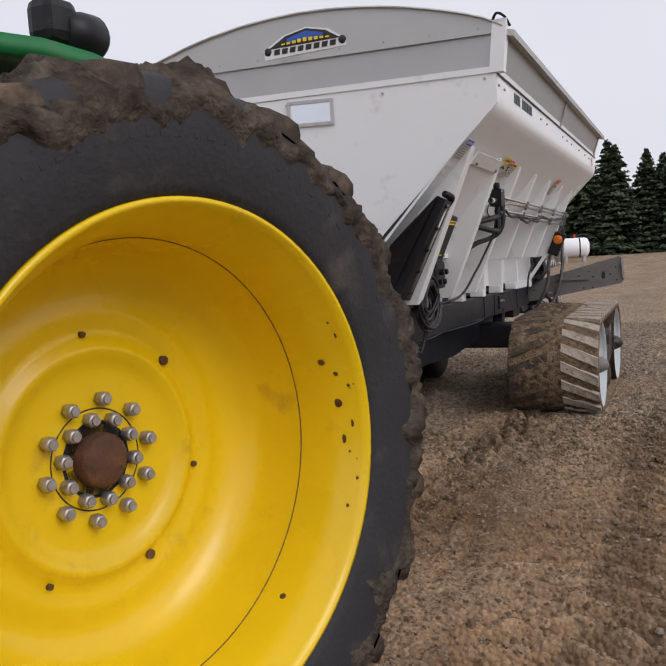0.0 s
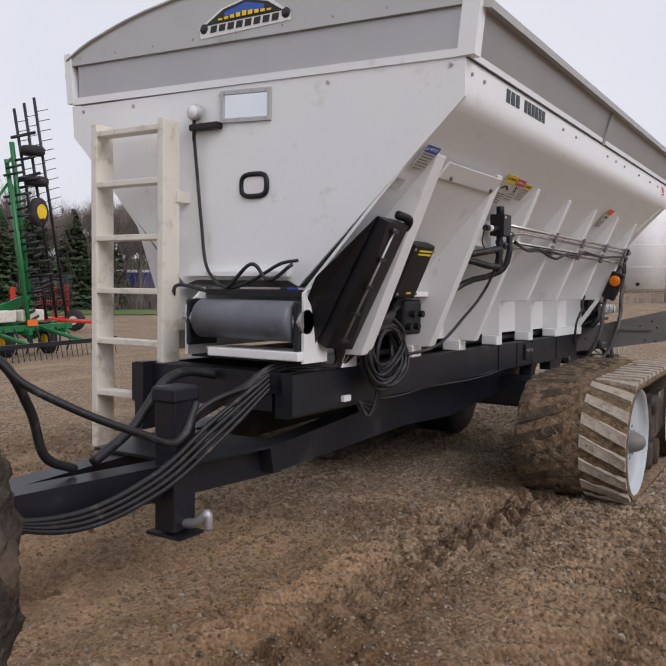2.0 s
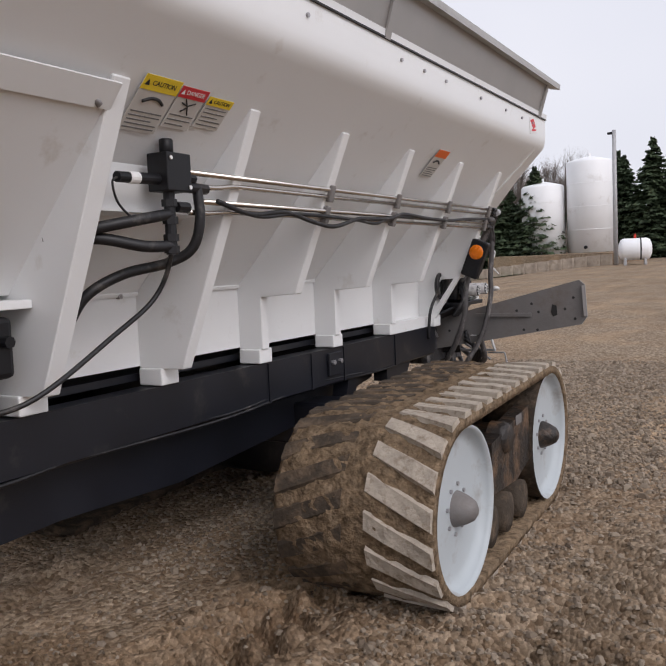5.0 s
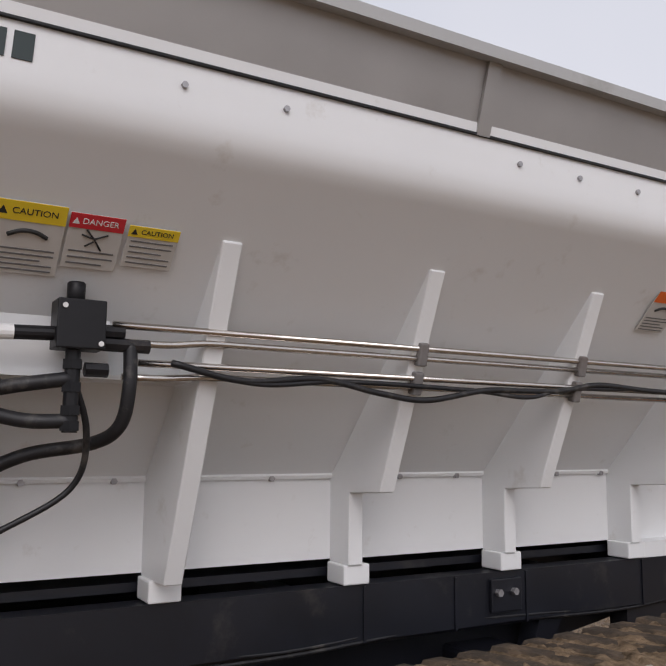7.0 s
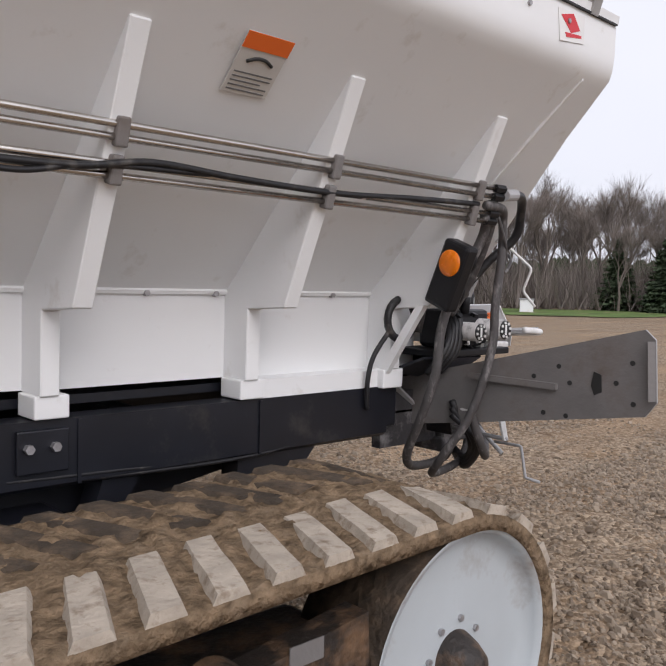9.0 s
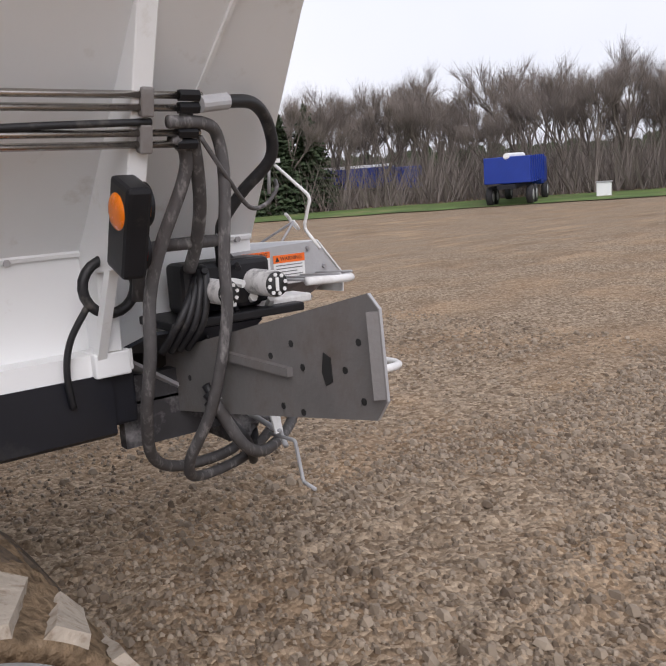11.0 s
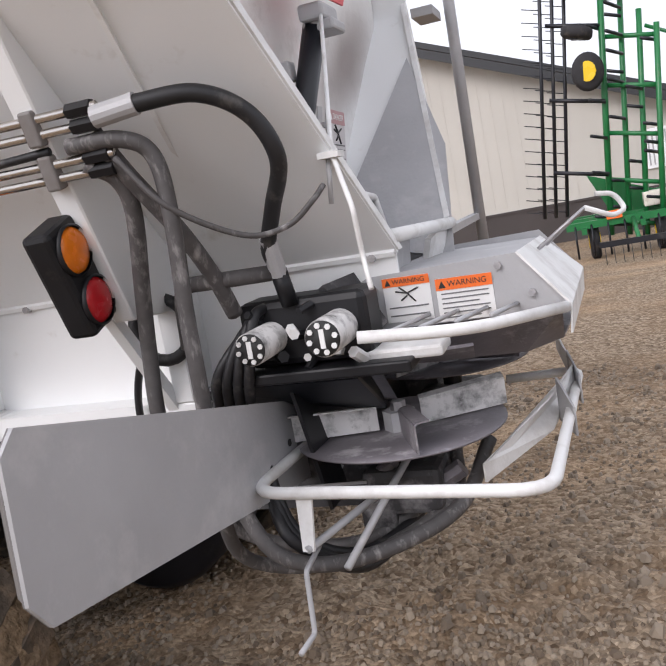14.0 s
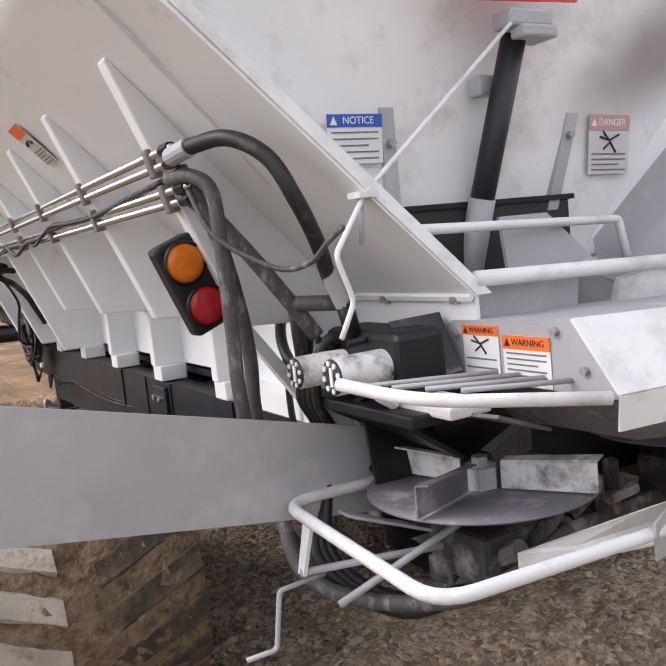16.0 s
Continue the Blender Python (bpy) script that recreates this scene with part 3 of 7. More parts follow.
# tarp ledge and roll along the top
part("top_ledge", prism([(-1.115, 2.715), (-1.045, 2.70), (-1.040, 2.735), (-1.115, 2.75)], "y", Y0 + 0.02, 11.44), M_ALU, spreader, "weathered aluminium tarp rail")
part("top_ledge", mirrored(prism([(-1.115, 2.715), (-1.045, 2.70), (-1.040, 2.735), (-1.115, 2.75)], "y", Y0 + 0.02, 11.44)), M_ALU, spreader)


def bow(k):
    x = -1.10 - 2.66 * k
    return x, 2.755 + 0.265 * math.sin(math.pi * min(1, max(0, k))) ** 0.75 + 0.065 * k


bm = bmesh.new()
top = [bow(k / 24) for k in range(25)]
prism(top + [(-3.72, 2.80), (-1.14, 2.74)], "y", Y0 - 0.006, Y0 + 0.02, bm)
tarp_end = part("tarp_end_cap", bm, M_ALU, spreader, "grey arched tarp end cap")
bm = bmesh.new()
for k in range(24):
    (xa, za), (xb, zb) = bow(k / 24), bow((k + 1) / 24)
    vs = [bm.verts.new(p) for p in ((xa, Y0 - 0.02, za), (xb, Y0 - 0.02, zb), (xb, 11.44, zb), (xa, 11.44, za))]
    ws = [bm.verts.new(p) for p in ((xa, Y0 - 0.02, za + 0.012), (xb, Y0 - 0.02, zb + 0.012), (xb, 11.44, zb + 0.012), (xa, 11.44, za + 0.012))]
    bm.faces.new(vs)
    bm.faces.new(ws[::-1])
    for i in range(4):
        bm.faces.new((vs[i], vs[(i + 1) % 4], ws[(i + 1) % 4], ws[i]))
bmesh.ops.remove_doubles(bm, verts=bm.verts, dist=0.0005)
bmesh.ops.recalc_face_normals(bm, faces=bm.faces)
part("tarp", bm, M_ALU, spreader, "grey tarp stretched over bows", True)
part("tarp_hook", tube(curve([(-1.16, Y0 - 0.01, 2.80), (-1.13, Y0 - 0.03, 2.83), (-1.09, Y0 - 0.02, 2.81), (-1.07, Y0 + 0.05, 2.77)]), 0.008, 8), M_BLACKP, spreader)
for k in range(9):
    x = -1.25 - k * 0.30
    part("rivet", cyl((x, Y0 - 0.012, 2.765 + 0.025 * -(x + 1.1)), (x, Y0 - 0.004, 2.765 + 0.025 * -(x + 1.1)), 0.006, 8), M_BOLT, tarp_end)
# long six-sided maker's badge as plain shapes
BZ = 0.012
bm = prism([(-2.70, 2.845 + BZ), (-2.55, 2.925 + BZ), (-2.38, 2.955 + BZ), (-2.22, 2.92 + BZ), (-2.10, 2.835 + BZ), (-2.10, 2.795 + BZ), (-2.69, 2.785 + BZ)], "y", Y0 - 0.010, Y0 - 0.006)
badge = part("badge", bm, M_LABEL, spreader, "badge of plain blue, yellow and black shapes")
part("badge_border", prism([(-2.66, 2.85 + BZ), (-2.53, 2.918 + BZ), (-2.38, 2.945 + BZ), (-2.24, 2.912 + BZ), (-2.14, 2.85 + BZ)], "y", Y0 - 0.013, Y0 - 0.009), M_INK, badge)
part("badge_top", prism([(-2.52, 2.90 + BZ), (-2.38, 2.93 + BZ), (-2.26, 2.90 + BZ), (-2.26, 2.878 + BZ), (-2.52, 2.878 + BZ)], "y", Y0 - 0.016, Y0 - 0.012), M_BLUEP, badge)
for k in range(9):
    x = -2.56 + k * 0.040
    part("badge_stripe", prism([(x, 2.862 + BZ), (x + 0.026, 2.862 + BZ), (x + 0.026, 2.888 + BZ - 0.004 * abs(k - 4)), (x, 2.888 + BZ - 0.004 * abs(k - 4))], "y", Y0 - 0.019, Y0 - 0.015), M_YELP, badge)
for x in (-2.665, -2.125):
    part("badge_knob", lathe([(0, 0), (0, 0.026), (0.004, 0.026)], axis_m((x, Y0 - 0.013, 2.835 + BZ), (0, 1, 0)), 16), M_INK, badge)
for k in range(8):
    x = -2.62 + k * 0.058
    part("badge_bar", prism([(x, 2.808 + BZ), (x + 0.040, 2.808 + BZ), (x + 0.046, 2.842 + BZ), (x + 0.006, 2.842 + BZ)], "y", Y0 - 0.013, Y0 - 0.009), M_INK, badge)

# maker's name on the shoulder, as plain slanted bars
for x0, n in ((6.852, 3), (7.125, 6)):
    for k in range(n):
        a = x0 + k * (0.070 if n == 3 else 0.0605)
        w = 0.052 if n == 3 else 0.045
        part("name_bar", prism([(a, 2.408), (a + w, 2.408), (a + w + 0.004, 2.474), (a + 0.004, 2.474)], "x", -1.1575, -1.1545), M_INKG, spreader)
for y in (6.40, 6.55, 7.831, 8.114, 8.939, 9.205, 9.489, 10.03, 10.50, 10.85, 11.1):
    part("panel_bolt", cyl((-1.160, y, 2.438), (-1.148, y, 2.438), 0.009, 6), M_BOLT, spreader)
for x in (-1.22, -1.87, -2.55, -3.2, -3.62):
    part("panel_bolt", cyl((x, Y0 - 0.014, 2.47 + lean(x)), (x, Y0, 2.47 + lean(x)), 0.009, 6), M_BOLT, spreader)
bm = prism([(11.03, 2.47), (11.21, 2.48), (11.21, 2.38), (11.05, 2.36)], "x", -1.1575, -1.1550)
sticker = part("sticker", bm, M_LABEL, spreader, "small white sticker with a red emblem")
part("emblem", prism([(11.05, 2.45), (11.13, 2.47), (11.18, 2.42), (11.12, 2.40)], "x", -1.1555, -1.1535), M_REDP, sticker)
part("emblem", prism([(11.08, 2.395), (11.19, 2.405), (11.19, 2.395), (11.09, 2.38)], "x", -1.1555, -1.1535), M_REDP, sticker)

# ribs
def rib_outer(z):
    return -1.372 - 0.405 * (2.10 - z)


def wall_x(z):
    return -1.385 - (2.10 - z) * 0.921


def rib(y, w, step):
    low = 1.39 if step else 1.12
    pts = [(wall_x(2.118) - 0.004, 2.118), (rib_outer(2.112) + 0.006, 2.112), (rib_outer(low), low)]
    if step:
        pts += [(-1.86, low - 0.012), (-1.862, 1.12)]
    else:
        pts += [(-1.80, 1.12)]
    pts += [(-2.003, 1.12), (-2.003, 1.44), (wall_x(1.5) + 0.0, 1.5)]
    bm = prism(pts, "y", y - w, y)
    bmesh.ops.bevel(bm, geom=bm.edges[:], offset=0.004, segments=1, affect="EDGES")
    ob = part("rib", bm, M_WHITE, spreader)
    part("foot", box((-1.935, y - w / 2 + 0.012, 1.086), (0.125, w + 0.05, 0.072), bev=0.006), M_WHITE, ob)
    return ob


for y, w, step in ((6.60, 0.10, False), (7.39, 0.075, False), (8.088, 0.06, False), (8.803, 0.06, True), (9.542, 0.06, True), (10.294, 0.06, True), (11.055, 0.06, True)):
    rib(y, w, step)
    part("rib", mirrored(prism([(wall_x(2.105), 2.105), (rib_outer(2.09), 2.09), (rib_outer(1.2), 1.2), (-1.86, 1.10), (-1.99, 1.10), (-1.99, 1.43)], "y", y - w, y)), M_WHITE, spreader)

# sills between the ribs, with a seam rail and bolts
for (a, b), low in (((7.385, 8.032), 1.13), ((8.085, 8.748), 1.13), ((8.799, 9.487), 1.125), ((9.538, 10.239), 1.12), ((10.290, 11.0), 1.10), ((11.051, 11.30), 1.10), ((11.30, 11.645), 1.355)):
    part("sill_panel", box(((-2.006), (a + b) / 2, (low + 1.437) / 2), (0.012, b - a, 1.437 - low)), M_WHITE, spreader)
    part("sill_rail", prism([(-1.988, 1.425), (-1.984, 1.437), (-2.0, 1.46), (-2.012, 1.45)], "y", a, b), M_WHITE, spreader)
for y in (7.633, 7.921, 8.207, 8.490, 9.050, 9.334, 9.901, 10.184, 10.476, 10.765, 11.28, 11.583):
    part("sill_bolt", cyl((-2.002, y, 1.428), (-1.978, y, 1.428), 0.011, 6), M_BOLT, spreader)
part("sill_foot", prism([(-1.90, 1.04), (-1.90, 1.115), (-2.0, 1.115), (-2.0, 1.04)], "y", 10.285, 10.98), M_WHITE, spreader)
part("sill_foot", box((-1.93, 11.02, 1.08), (0.13, 0.12, 0.08), bev=0.006), M_WHITE, spreader)
part("far_sill", box((2 * CX + 2.0, 8.9, 1.28), (0.012, 5.4, 0.34)), M_WHITE, spreader)
part("hopper_floor", box((CX, 8.9, 1.30), (0.84, 5.1, 0.02)), M_WHITE, spreader)
# black sheet added to paint the shade below the hopper floor
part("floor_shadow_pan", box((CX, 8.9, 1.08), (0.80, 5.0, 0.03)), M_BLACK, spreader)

# door panel between the first two ribs
part("door_panel", slab([(wall_x(2.06) + 0.035, 6.60, 2.06), (wall_x(2.06) + 0.035, 7.32, 2.06), (wall_x(1.47) + 0.06, 7.32, 1.47), (wall_x(1.47) + 0.06, 6.60, 1.47)], -0.008), M_WHITE, spreader)
part("door_header", slab([(wall_x(2.09) + 0.045, 6.60, 2.09), (wall_x(2.09) + 0.045, 7.33, 2.09), (wall_x(2.02) + 0.05, 7.33, 2.02), (wall_x(2.02) + 0.05, 6.60, 2.02)], -0.010), M_WHITE, spreader)
for y in (6.70, 7.25):
    part("latch", tube([(-1.43, y, 2.04), (-1.395, y, 2.05), (-1.39, y + 0.03, 2.02)], 0.011, 8), M_BOLT, spreader)
part("door_shelf", box((-1.88, 6.95, 1.435), (0.20, 0.72, 0.03), bev=0.004), M_WHITE, spreader)

# frame rails and cross members
for s in (1, -1):
    xx = -1.895 if s == 1 else 2 * CX + 1.895
    part("frame_rail", prism([(xx, 1.045), (xx, 0.845), (xx - s * 0.02, 0.83), (xx - s * 0.10, 0.83), (xx - s * 0.10, 1.045)], "y", 6.07, 11.02), M_BLACK, spreader, "black steel frame rail")
    part("sub_beam", prism([(7.2, 0.84), (7.9, 0.84), (9.6, 0.80), (10.3, 0.83), (10.3, 0.76), (9.4, 0.62), (8.3, 0.55), (7.6, 0.58), (6.15, 0.54), (6.12, 0.67), (7.0, 0.74), (6.9, 0.84)], "x", (-2.18 if s == 1 else 2 * CX + 2.18), (-2.06 if s == 1 else 2 * CX + 2.06)), M_BLACK, spreader)
for y in (6.12, 7.3, 8.6, 9.9, 10.95):
    part("cross_member", box((CX, y, 0.94), (0.82, 0.09, 0.16)), M_BLACK, spreader)
for y in (8.83, 9.25, 9.62, 10.33):
    part("weld_strap", box((-1.891, y, 0.94), (0.006, 0.012, 0.20)), M_BLACK, spreader)
part("rail_bracket", box((-1.887, 9.50, 0.955), (0.02, 0.16, 0.13), bev=0.004), M_BLACK, spreader)
for y in (9.452, 9.534):
    part("bracket_bolt", cyl((-1.879, y, 0.968), (-1.857, y, 0.968), 0.015, 6), M_BOLT, spreader)
part("drop_leg", prism([(9.72, 0.85), (9.86, 0.85), (9.80, 0.74), (9.72, 0.66), (9.66, 0.66)], "x", -2.02, -1.92), M_BLACK, spreader)
part("drop_leg", prism([(10.25, 0.85), (10.65, 0.85), (10.55, 0.74), (10.25, 0.74)], "x", -2.02, -1.92), M_BLACK, spreader)
part("axle_beam", box((CX, 9.45, 0.63), (1.9, 0.28, 0.24), bev=0.02), M_BLACK, spreader)
part("rear_valance", prism([(9.3, 0.84), (10.62, 0.84), (10.62, 0.50), (10.5, 0.30), (9.4, 0.30)], "x", -3.06, -2.98), M_BLACK, spreader)
part("inner_wheel_cover", lathe([(0, 0), (0, 0.345), (0.03, 0.38), (0.40, 0.38), (0.44, 0.345), (0.44, 0)], axis_m((-3.18, 10.19, 0.455), (1, 0, 0)), 48), M_BLACK, spreader, "round black cover inside the far track")

# drawbar tongue
part("tongue", prism([(-2.12, 6.3), (-2.24, 6.3), (CX - 0.10, 4.2), (CX + 0.04, 4.2)], "z", 0.51, 0.665), M_BLACK, spreader, "black drawbar tongue")
part("tongue", prism([(2 * CX + 2.12, 6.3), (2 * CX + 2.24, 6.3), (CX + 0.10, 4.2), (CX - 0.04, 4.2)], "z", 0.515, 0.66), M_BLACK, spreader)
part("tongue_head", box((CX, 3.95, 0.60), (0.22, 0.6, 0.16), bev=0.02), M_BLACK, spreader)
part("tongue_plate", prism([(-2.05, 6.25), (2 * CX + 2.05, 6.25), (CX - 0.3, 5.6), (CX + 0.3, 5.6)], "z", 0.665, 0.68), M_BLACK, spreader)
# jack
JX, JY = -2.205, 5.60
jack = part("jack", box((JX, JY, 0.68), (0.12, 0.14, 0.62), bev=0.008), M_BLACK, spreader, "black square parking jack folded up on the tongue")
part("jack_head", box((JX, JY, 0.985), (0.14, 0.17, 0.07), bev=0.012), M_BLACK, jack)
part("jack_foot", box((JX, JY, 0.355), (0.20, 0.16, 0.014)), M_BLACK, jack)
part("jack_pin", tube(curve([(JX + 0.05, JY, 0.40), (JX + 0.13, JY, 0.42), (JX + 0.17, JY + 0.02, 0.46), (JX + 0.18, JY + 0.02, 0.39)]), 0.022, 10), M_BOLT, jack)
part("jack_collar", box((JX - 0.08, JY, 0.52), (0.06, 0.14, 0.07), bev=0.01), M_BLACK, jack)


# ---- track units ----
def track_unit(x_out, x_in, sgn, yf=8.80, yr=10.24, zf=0.415, zr=0.455, rad=0.40):
    """A rubber belt round two white wheels; belt, lugs, wheels and rollers are parts of the spreader."""
    cf, cr = Vector((0, yf, zf)), Vector((0, yr, zr))
    d = cr - cf
    length, ang = d.length, math.atan2(d.z, d.y)
    loop = 2 * length + 2 * math.pi * rad

    def at(s, out=0.0):
        s %= loop
        r = rad + out
        if s < length:
            p, n = cf + d * (s / length), ang + math.pi / 2
        elif s < length + math.pi * rad:
            p, n = cr, ang + math.pi / 2 - (s - length) / rad
        elif s < 2 * length + math.pi * rad:
            p, n = cr - d * ((s - length - math.pi * rad) / length), ang - math.pi / 2
        else:
            p, n = cf, ang - math.pi / 2 - (s - 2 * length - math.pi * rad) / rad
        return p.y + r * math.cos(n), p.z + r * math.sin(n)
    bm = bmesh.new()
    n, across = 260, 30
    grid = []
    for i in range(n):
        s = loop * i / n
        ring = []
        for j in range(across + 1):
            x = x_out + (x_in - x_out) * j / across
            lump = 0.010 * noise.noise(Vector((x * 9, s * 8, 2.0))) + (0.016 if 8 <= j <= 27 else 0.004) * (0.55 + noise.noise(Vector((x * 17, s * 16, 5.0)))) + 0.012 * noise.noise(Vector((x * 45, s * 40, 1.0)))
            y, z = at(s, 0.012 + (0 if j in (0, across) else lump))
            ring.append(bm.verts.new((x, y, z)))
        for x in (x_in, x_out):
            y, z = at(s, -0.03)
            ring.append(bm.verts.new((x, y, z)))
        grid.append(ring)
    k = across + 3
    for i in range(n):
        a, b = grid[i], grid[(i + 1) % n]
        for j in range(k):
            bm.faces.new((a[j], a[(j + 1) % k], b[(j + 1) % k], b[j]))
    bmesh.ops.recalc_face_normals(bm, faces=bm.faces)
    belt = part("track_belt", bm, M_MUD if sgn > 0 else M_MUDDY, spreader, "rubber track caked with dried mud", True)
    # lugs: a row on each half, slanting rearwards to the middle, bent with the belt
    pitch = loop / 36
    meshes = 0
    for i in range(36):
        for half in (0, 1):
            bm = bmesh.new()
            rows = []
            s0 = i * pitch + (pitch / 2 if half else 0)
            jit = random.Random(i * 2 + half)
            for q in range(4):
                f = q / 3
                x = (x_out + (x_in - x_out) * (0.005 + 0.40 * f)) if not half else (x_in + (x_out - x_in) * (0.005 + 0.44 * f))
                s = s0 + 0.125 * f
                hgt = (0.030 - 0.006 * f + jit.uniform(-0.004, 0.003)) * (1.0 if not half else 0.7)
                ring = []
                for ds, hh in ((0.0, 0.004), (0.012, hgt), (0.082, hgt), (0.094, 0.004)):
                    y, z = at(s + ds, 0.008 + hh)
                    ring.append(bm.verts.new((x, y, z)))
                rows.append(ring)
            for a, b in zip(rows, rows[1:]):
                for j in range(3):
                    bm.faces.new((a[j], a[j + 1], b[j + 1], b[j]))
            bm.faces.new(rows[0])
            bm.faces.new(rows[-1][::-1])
            bmesh.ops.recalc_face_normals(bm, faces=bm.faces)
            part("lug", bm, M_LUG if (not half and sgn > 0) else M_MUDDY, belt)
    out = x_out - sgn * 0.01
    for name, c in (("drive_wheel", cr), ("idler_wheel", cf)):
        m = axis_m((out, c.y, c.z), (-sgn, 0, 0))
        prof = [(-0.0, 0.376), (0.0, 0.362), (0.022, 0.356), (0.050, 0.348), (0.060, 0.30), (0.056, 0.16), (0.05, 0.10), (0.05, 0.0)]
        wheel = part(name, lathe(prof, m, 44), M_WHEEL, spreader, "pale painted steel track wheel")
        part("wheel_drum", lathe([(0.0, 0.372), (0.30, 0.372), (0.30, 0.33), (0.07, 0.33)], m, 44), M_MUDDY, wheel)
        hub = part("hub", lathe([(0.07, 0.085), (0.04, 0.08), (0.0, 0.065), (-0.035, 0.045), (-0.05, 0.02), (-0.052, 0.0)], m, 24), M_GALVD if name == "idler_wheel" else M_GREASE, wheel)
        for q in range(8):
            a = q * math.pi / 4 + 0.2
            p = m @ Vector((0.058, 0.112 * math.cos(a), 0.112 * math.sin(a)))
            part("wheel_nut", cyl(p, p + Vector((sgn * 0.016, 0, 0)), 0.010, 6), M_BOLT, wheel)
    mid = (cf + cr) / 2
    body = part("undercarriage", box((x_out - sgn * 0.28, mid.y, mid.z), (0.30, 0.85, 0.30), bev=0.03), M_GREASE, spreader, "black track undercarriage smeared with grease")
    part("side_plate", prism([(mid.y - 0.30, 0.62), (mid.y + 0.34, 0.70), (mid.y + 0.36, 0.40), (mid.y + 0.1, 0.34), (mid.y - 0.30, 0.36)], "x", out - sgn * 0.02, out - sgn * 0.10), M_GREASE, body)
    part("data_plate", box((out - sgn * 0.016, mid.y + 0.14, 0.66), (0.004, 0.10, 0.05)), M_GALVD, body)
    part("pivot_cap", lathe([(0, 0), (0, 0.07), (0.03, 0.085), (0.10, 0.085)], axis_m((out + sgn * 0.0, mid.y - 0.07, 0.60), (-sgn, 0, 0)), 24), M_GREASE, body)
    for dy in (-0.26, 0.0, 0.26):
        part("bogie_roller", lathe([(0, 0), (0, 0.05), (0.01, 0.105), (0.22, 0.105)], axis_m((out - sgn * 0.03, mid.y + dy, mid.z - 0.245), (-sgn, 0, 0)), 24), M_MUDDY, body)
    return belt


track_unit(-0.84, -1.60, 1)
track_unit(2 * CX + 0.84, 2 * CX + 1.60, -1)

# ---- front of the spreader ----
roller = part("conveyor_roller", lathe([(0, 0), (0, 0.085), (0.015, 0.10), (0.59, 0.10), (0.605, 0.085), (0.605, 0)], axis_m((-2.518, 6.13, 1.300), (1, 0, 0)), 32), M_ROLL, spreader, "dark grey conveyor roller")
for x in (-2.56, -1.885):
    part("roller_bracket", box((x, 6.18, 1.28), (0.03, 0.22, 0.24), bev=0.01), M_BLACK, roller)
    part("roller_bearing", cyl((x - 0.02, 6.13, 1.300), (x + 0.03, 6.13, 1.300), 0.06, 16), M_BOLT, roller)
part("conveyor_lip", box((-2.14, 6.16, 1.135), (0.56, 0.20, 0.045), bev=0.006), M_WHITE, spreader)
part("conveyor_side", prism([(6.10, 1.10), (6.10, 1.44), (6.30, 1.52), (6.31, 1.10)], "x", -1.868, -1.855), M_WHITE, spreader)
part("conveyor_side", prism([(6.16, 1.10), (6.16, 1.36), (6.30, 1.46), (6.31, 1.10)], "x", -2.66, -2.64), M_WHITE, spreader)
part("chain_guard", box((-2.20, 6.22, 1.435), (0.6, 0.14, 0.03)), M_BLACKP, spreader)
part("front_bolster", box((CX, 6.15, 1.0), (0.95, 0.16, 0.10)), M_BLACK, spreader)
# black cover beside the first rib, with a rod on hinges
cover = part("side_cover", slab([(-1.50, 6.16, 1.795), (-1.55, 6.47, 1.80), (-1.86, 6.47, 1.18), (-1.86, 6.22, 1.20)], -0.06), M_BLACKP, spreader, "black plastic chain cover")
part("cover_edge", slab([(-1.50, 6.16, 1.795), (-1.86, 6.22, 1.20), (-1.99, 6.20, 1.22), (-1.80, 6.12, 1.52)], -0.02), M_BLACKP, cover)
part("hinge_rod", tube([(-1.470, 6.282, 1.742), (-1.733, 6.262, 1.203)], 0.007, 8), M_BOLT, cover)
for k in range(5):
    f = k / 4
    part("hinge", box((-1.478 - 0.255 * f, 6.282 - 0.02 * f, 1.730 - 0.52 * f), (0.024, 0.06, 0.018)), M_BLACKP, cover)
part("rolled_strap", tube(curve([(-1.52, 6.40, 1.82), (-1.50, 6.48, 1.80), (-1.53, 6.50, 1.76)]), 0.022, 10), M_BLACKP, cover)
# control box
box_m = Matrix.Translation((-1.745, 6.925, 1.585)) @ Euler((0, radians(24), 0)).to_matrix().to_4x4()
cbox = part("control_box", box((0, 0, 0), (0.14, 0.26, 0.32), box_m, bev=0.012), M_BLACKP, spreader, "black control box with yellow print")
for s in (-1, 1):
    for z in (-0.13, 0.13):
        part("screw", box((0.075, s * 0.11, z), (0.008, 0.014, 0.014), box_m), M_BOLT, cbox)
for z, w in ((0.125, 0.15), (0.105, 0.15), (-0.125, 0.05)):
    part("print_bar", box((0.0725, 0.02, z), (0.003, w, 0.010), box_m), M_YELP, cbox)
part("plug", cyl((-1.80, 7.0, 1.44), (-1.83, 6.96, 1.36), 0.03, 14), M_BLACKP, cbox)
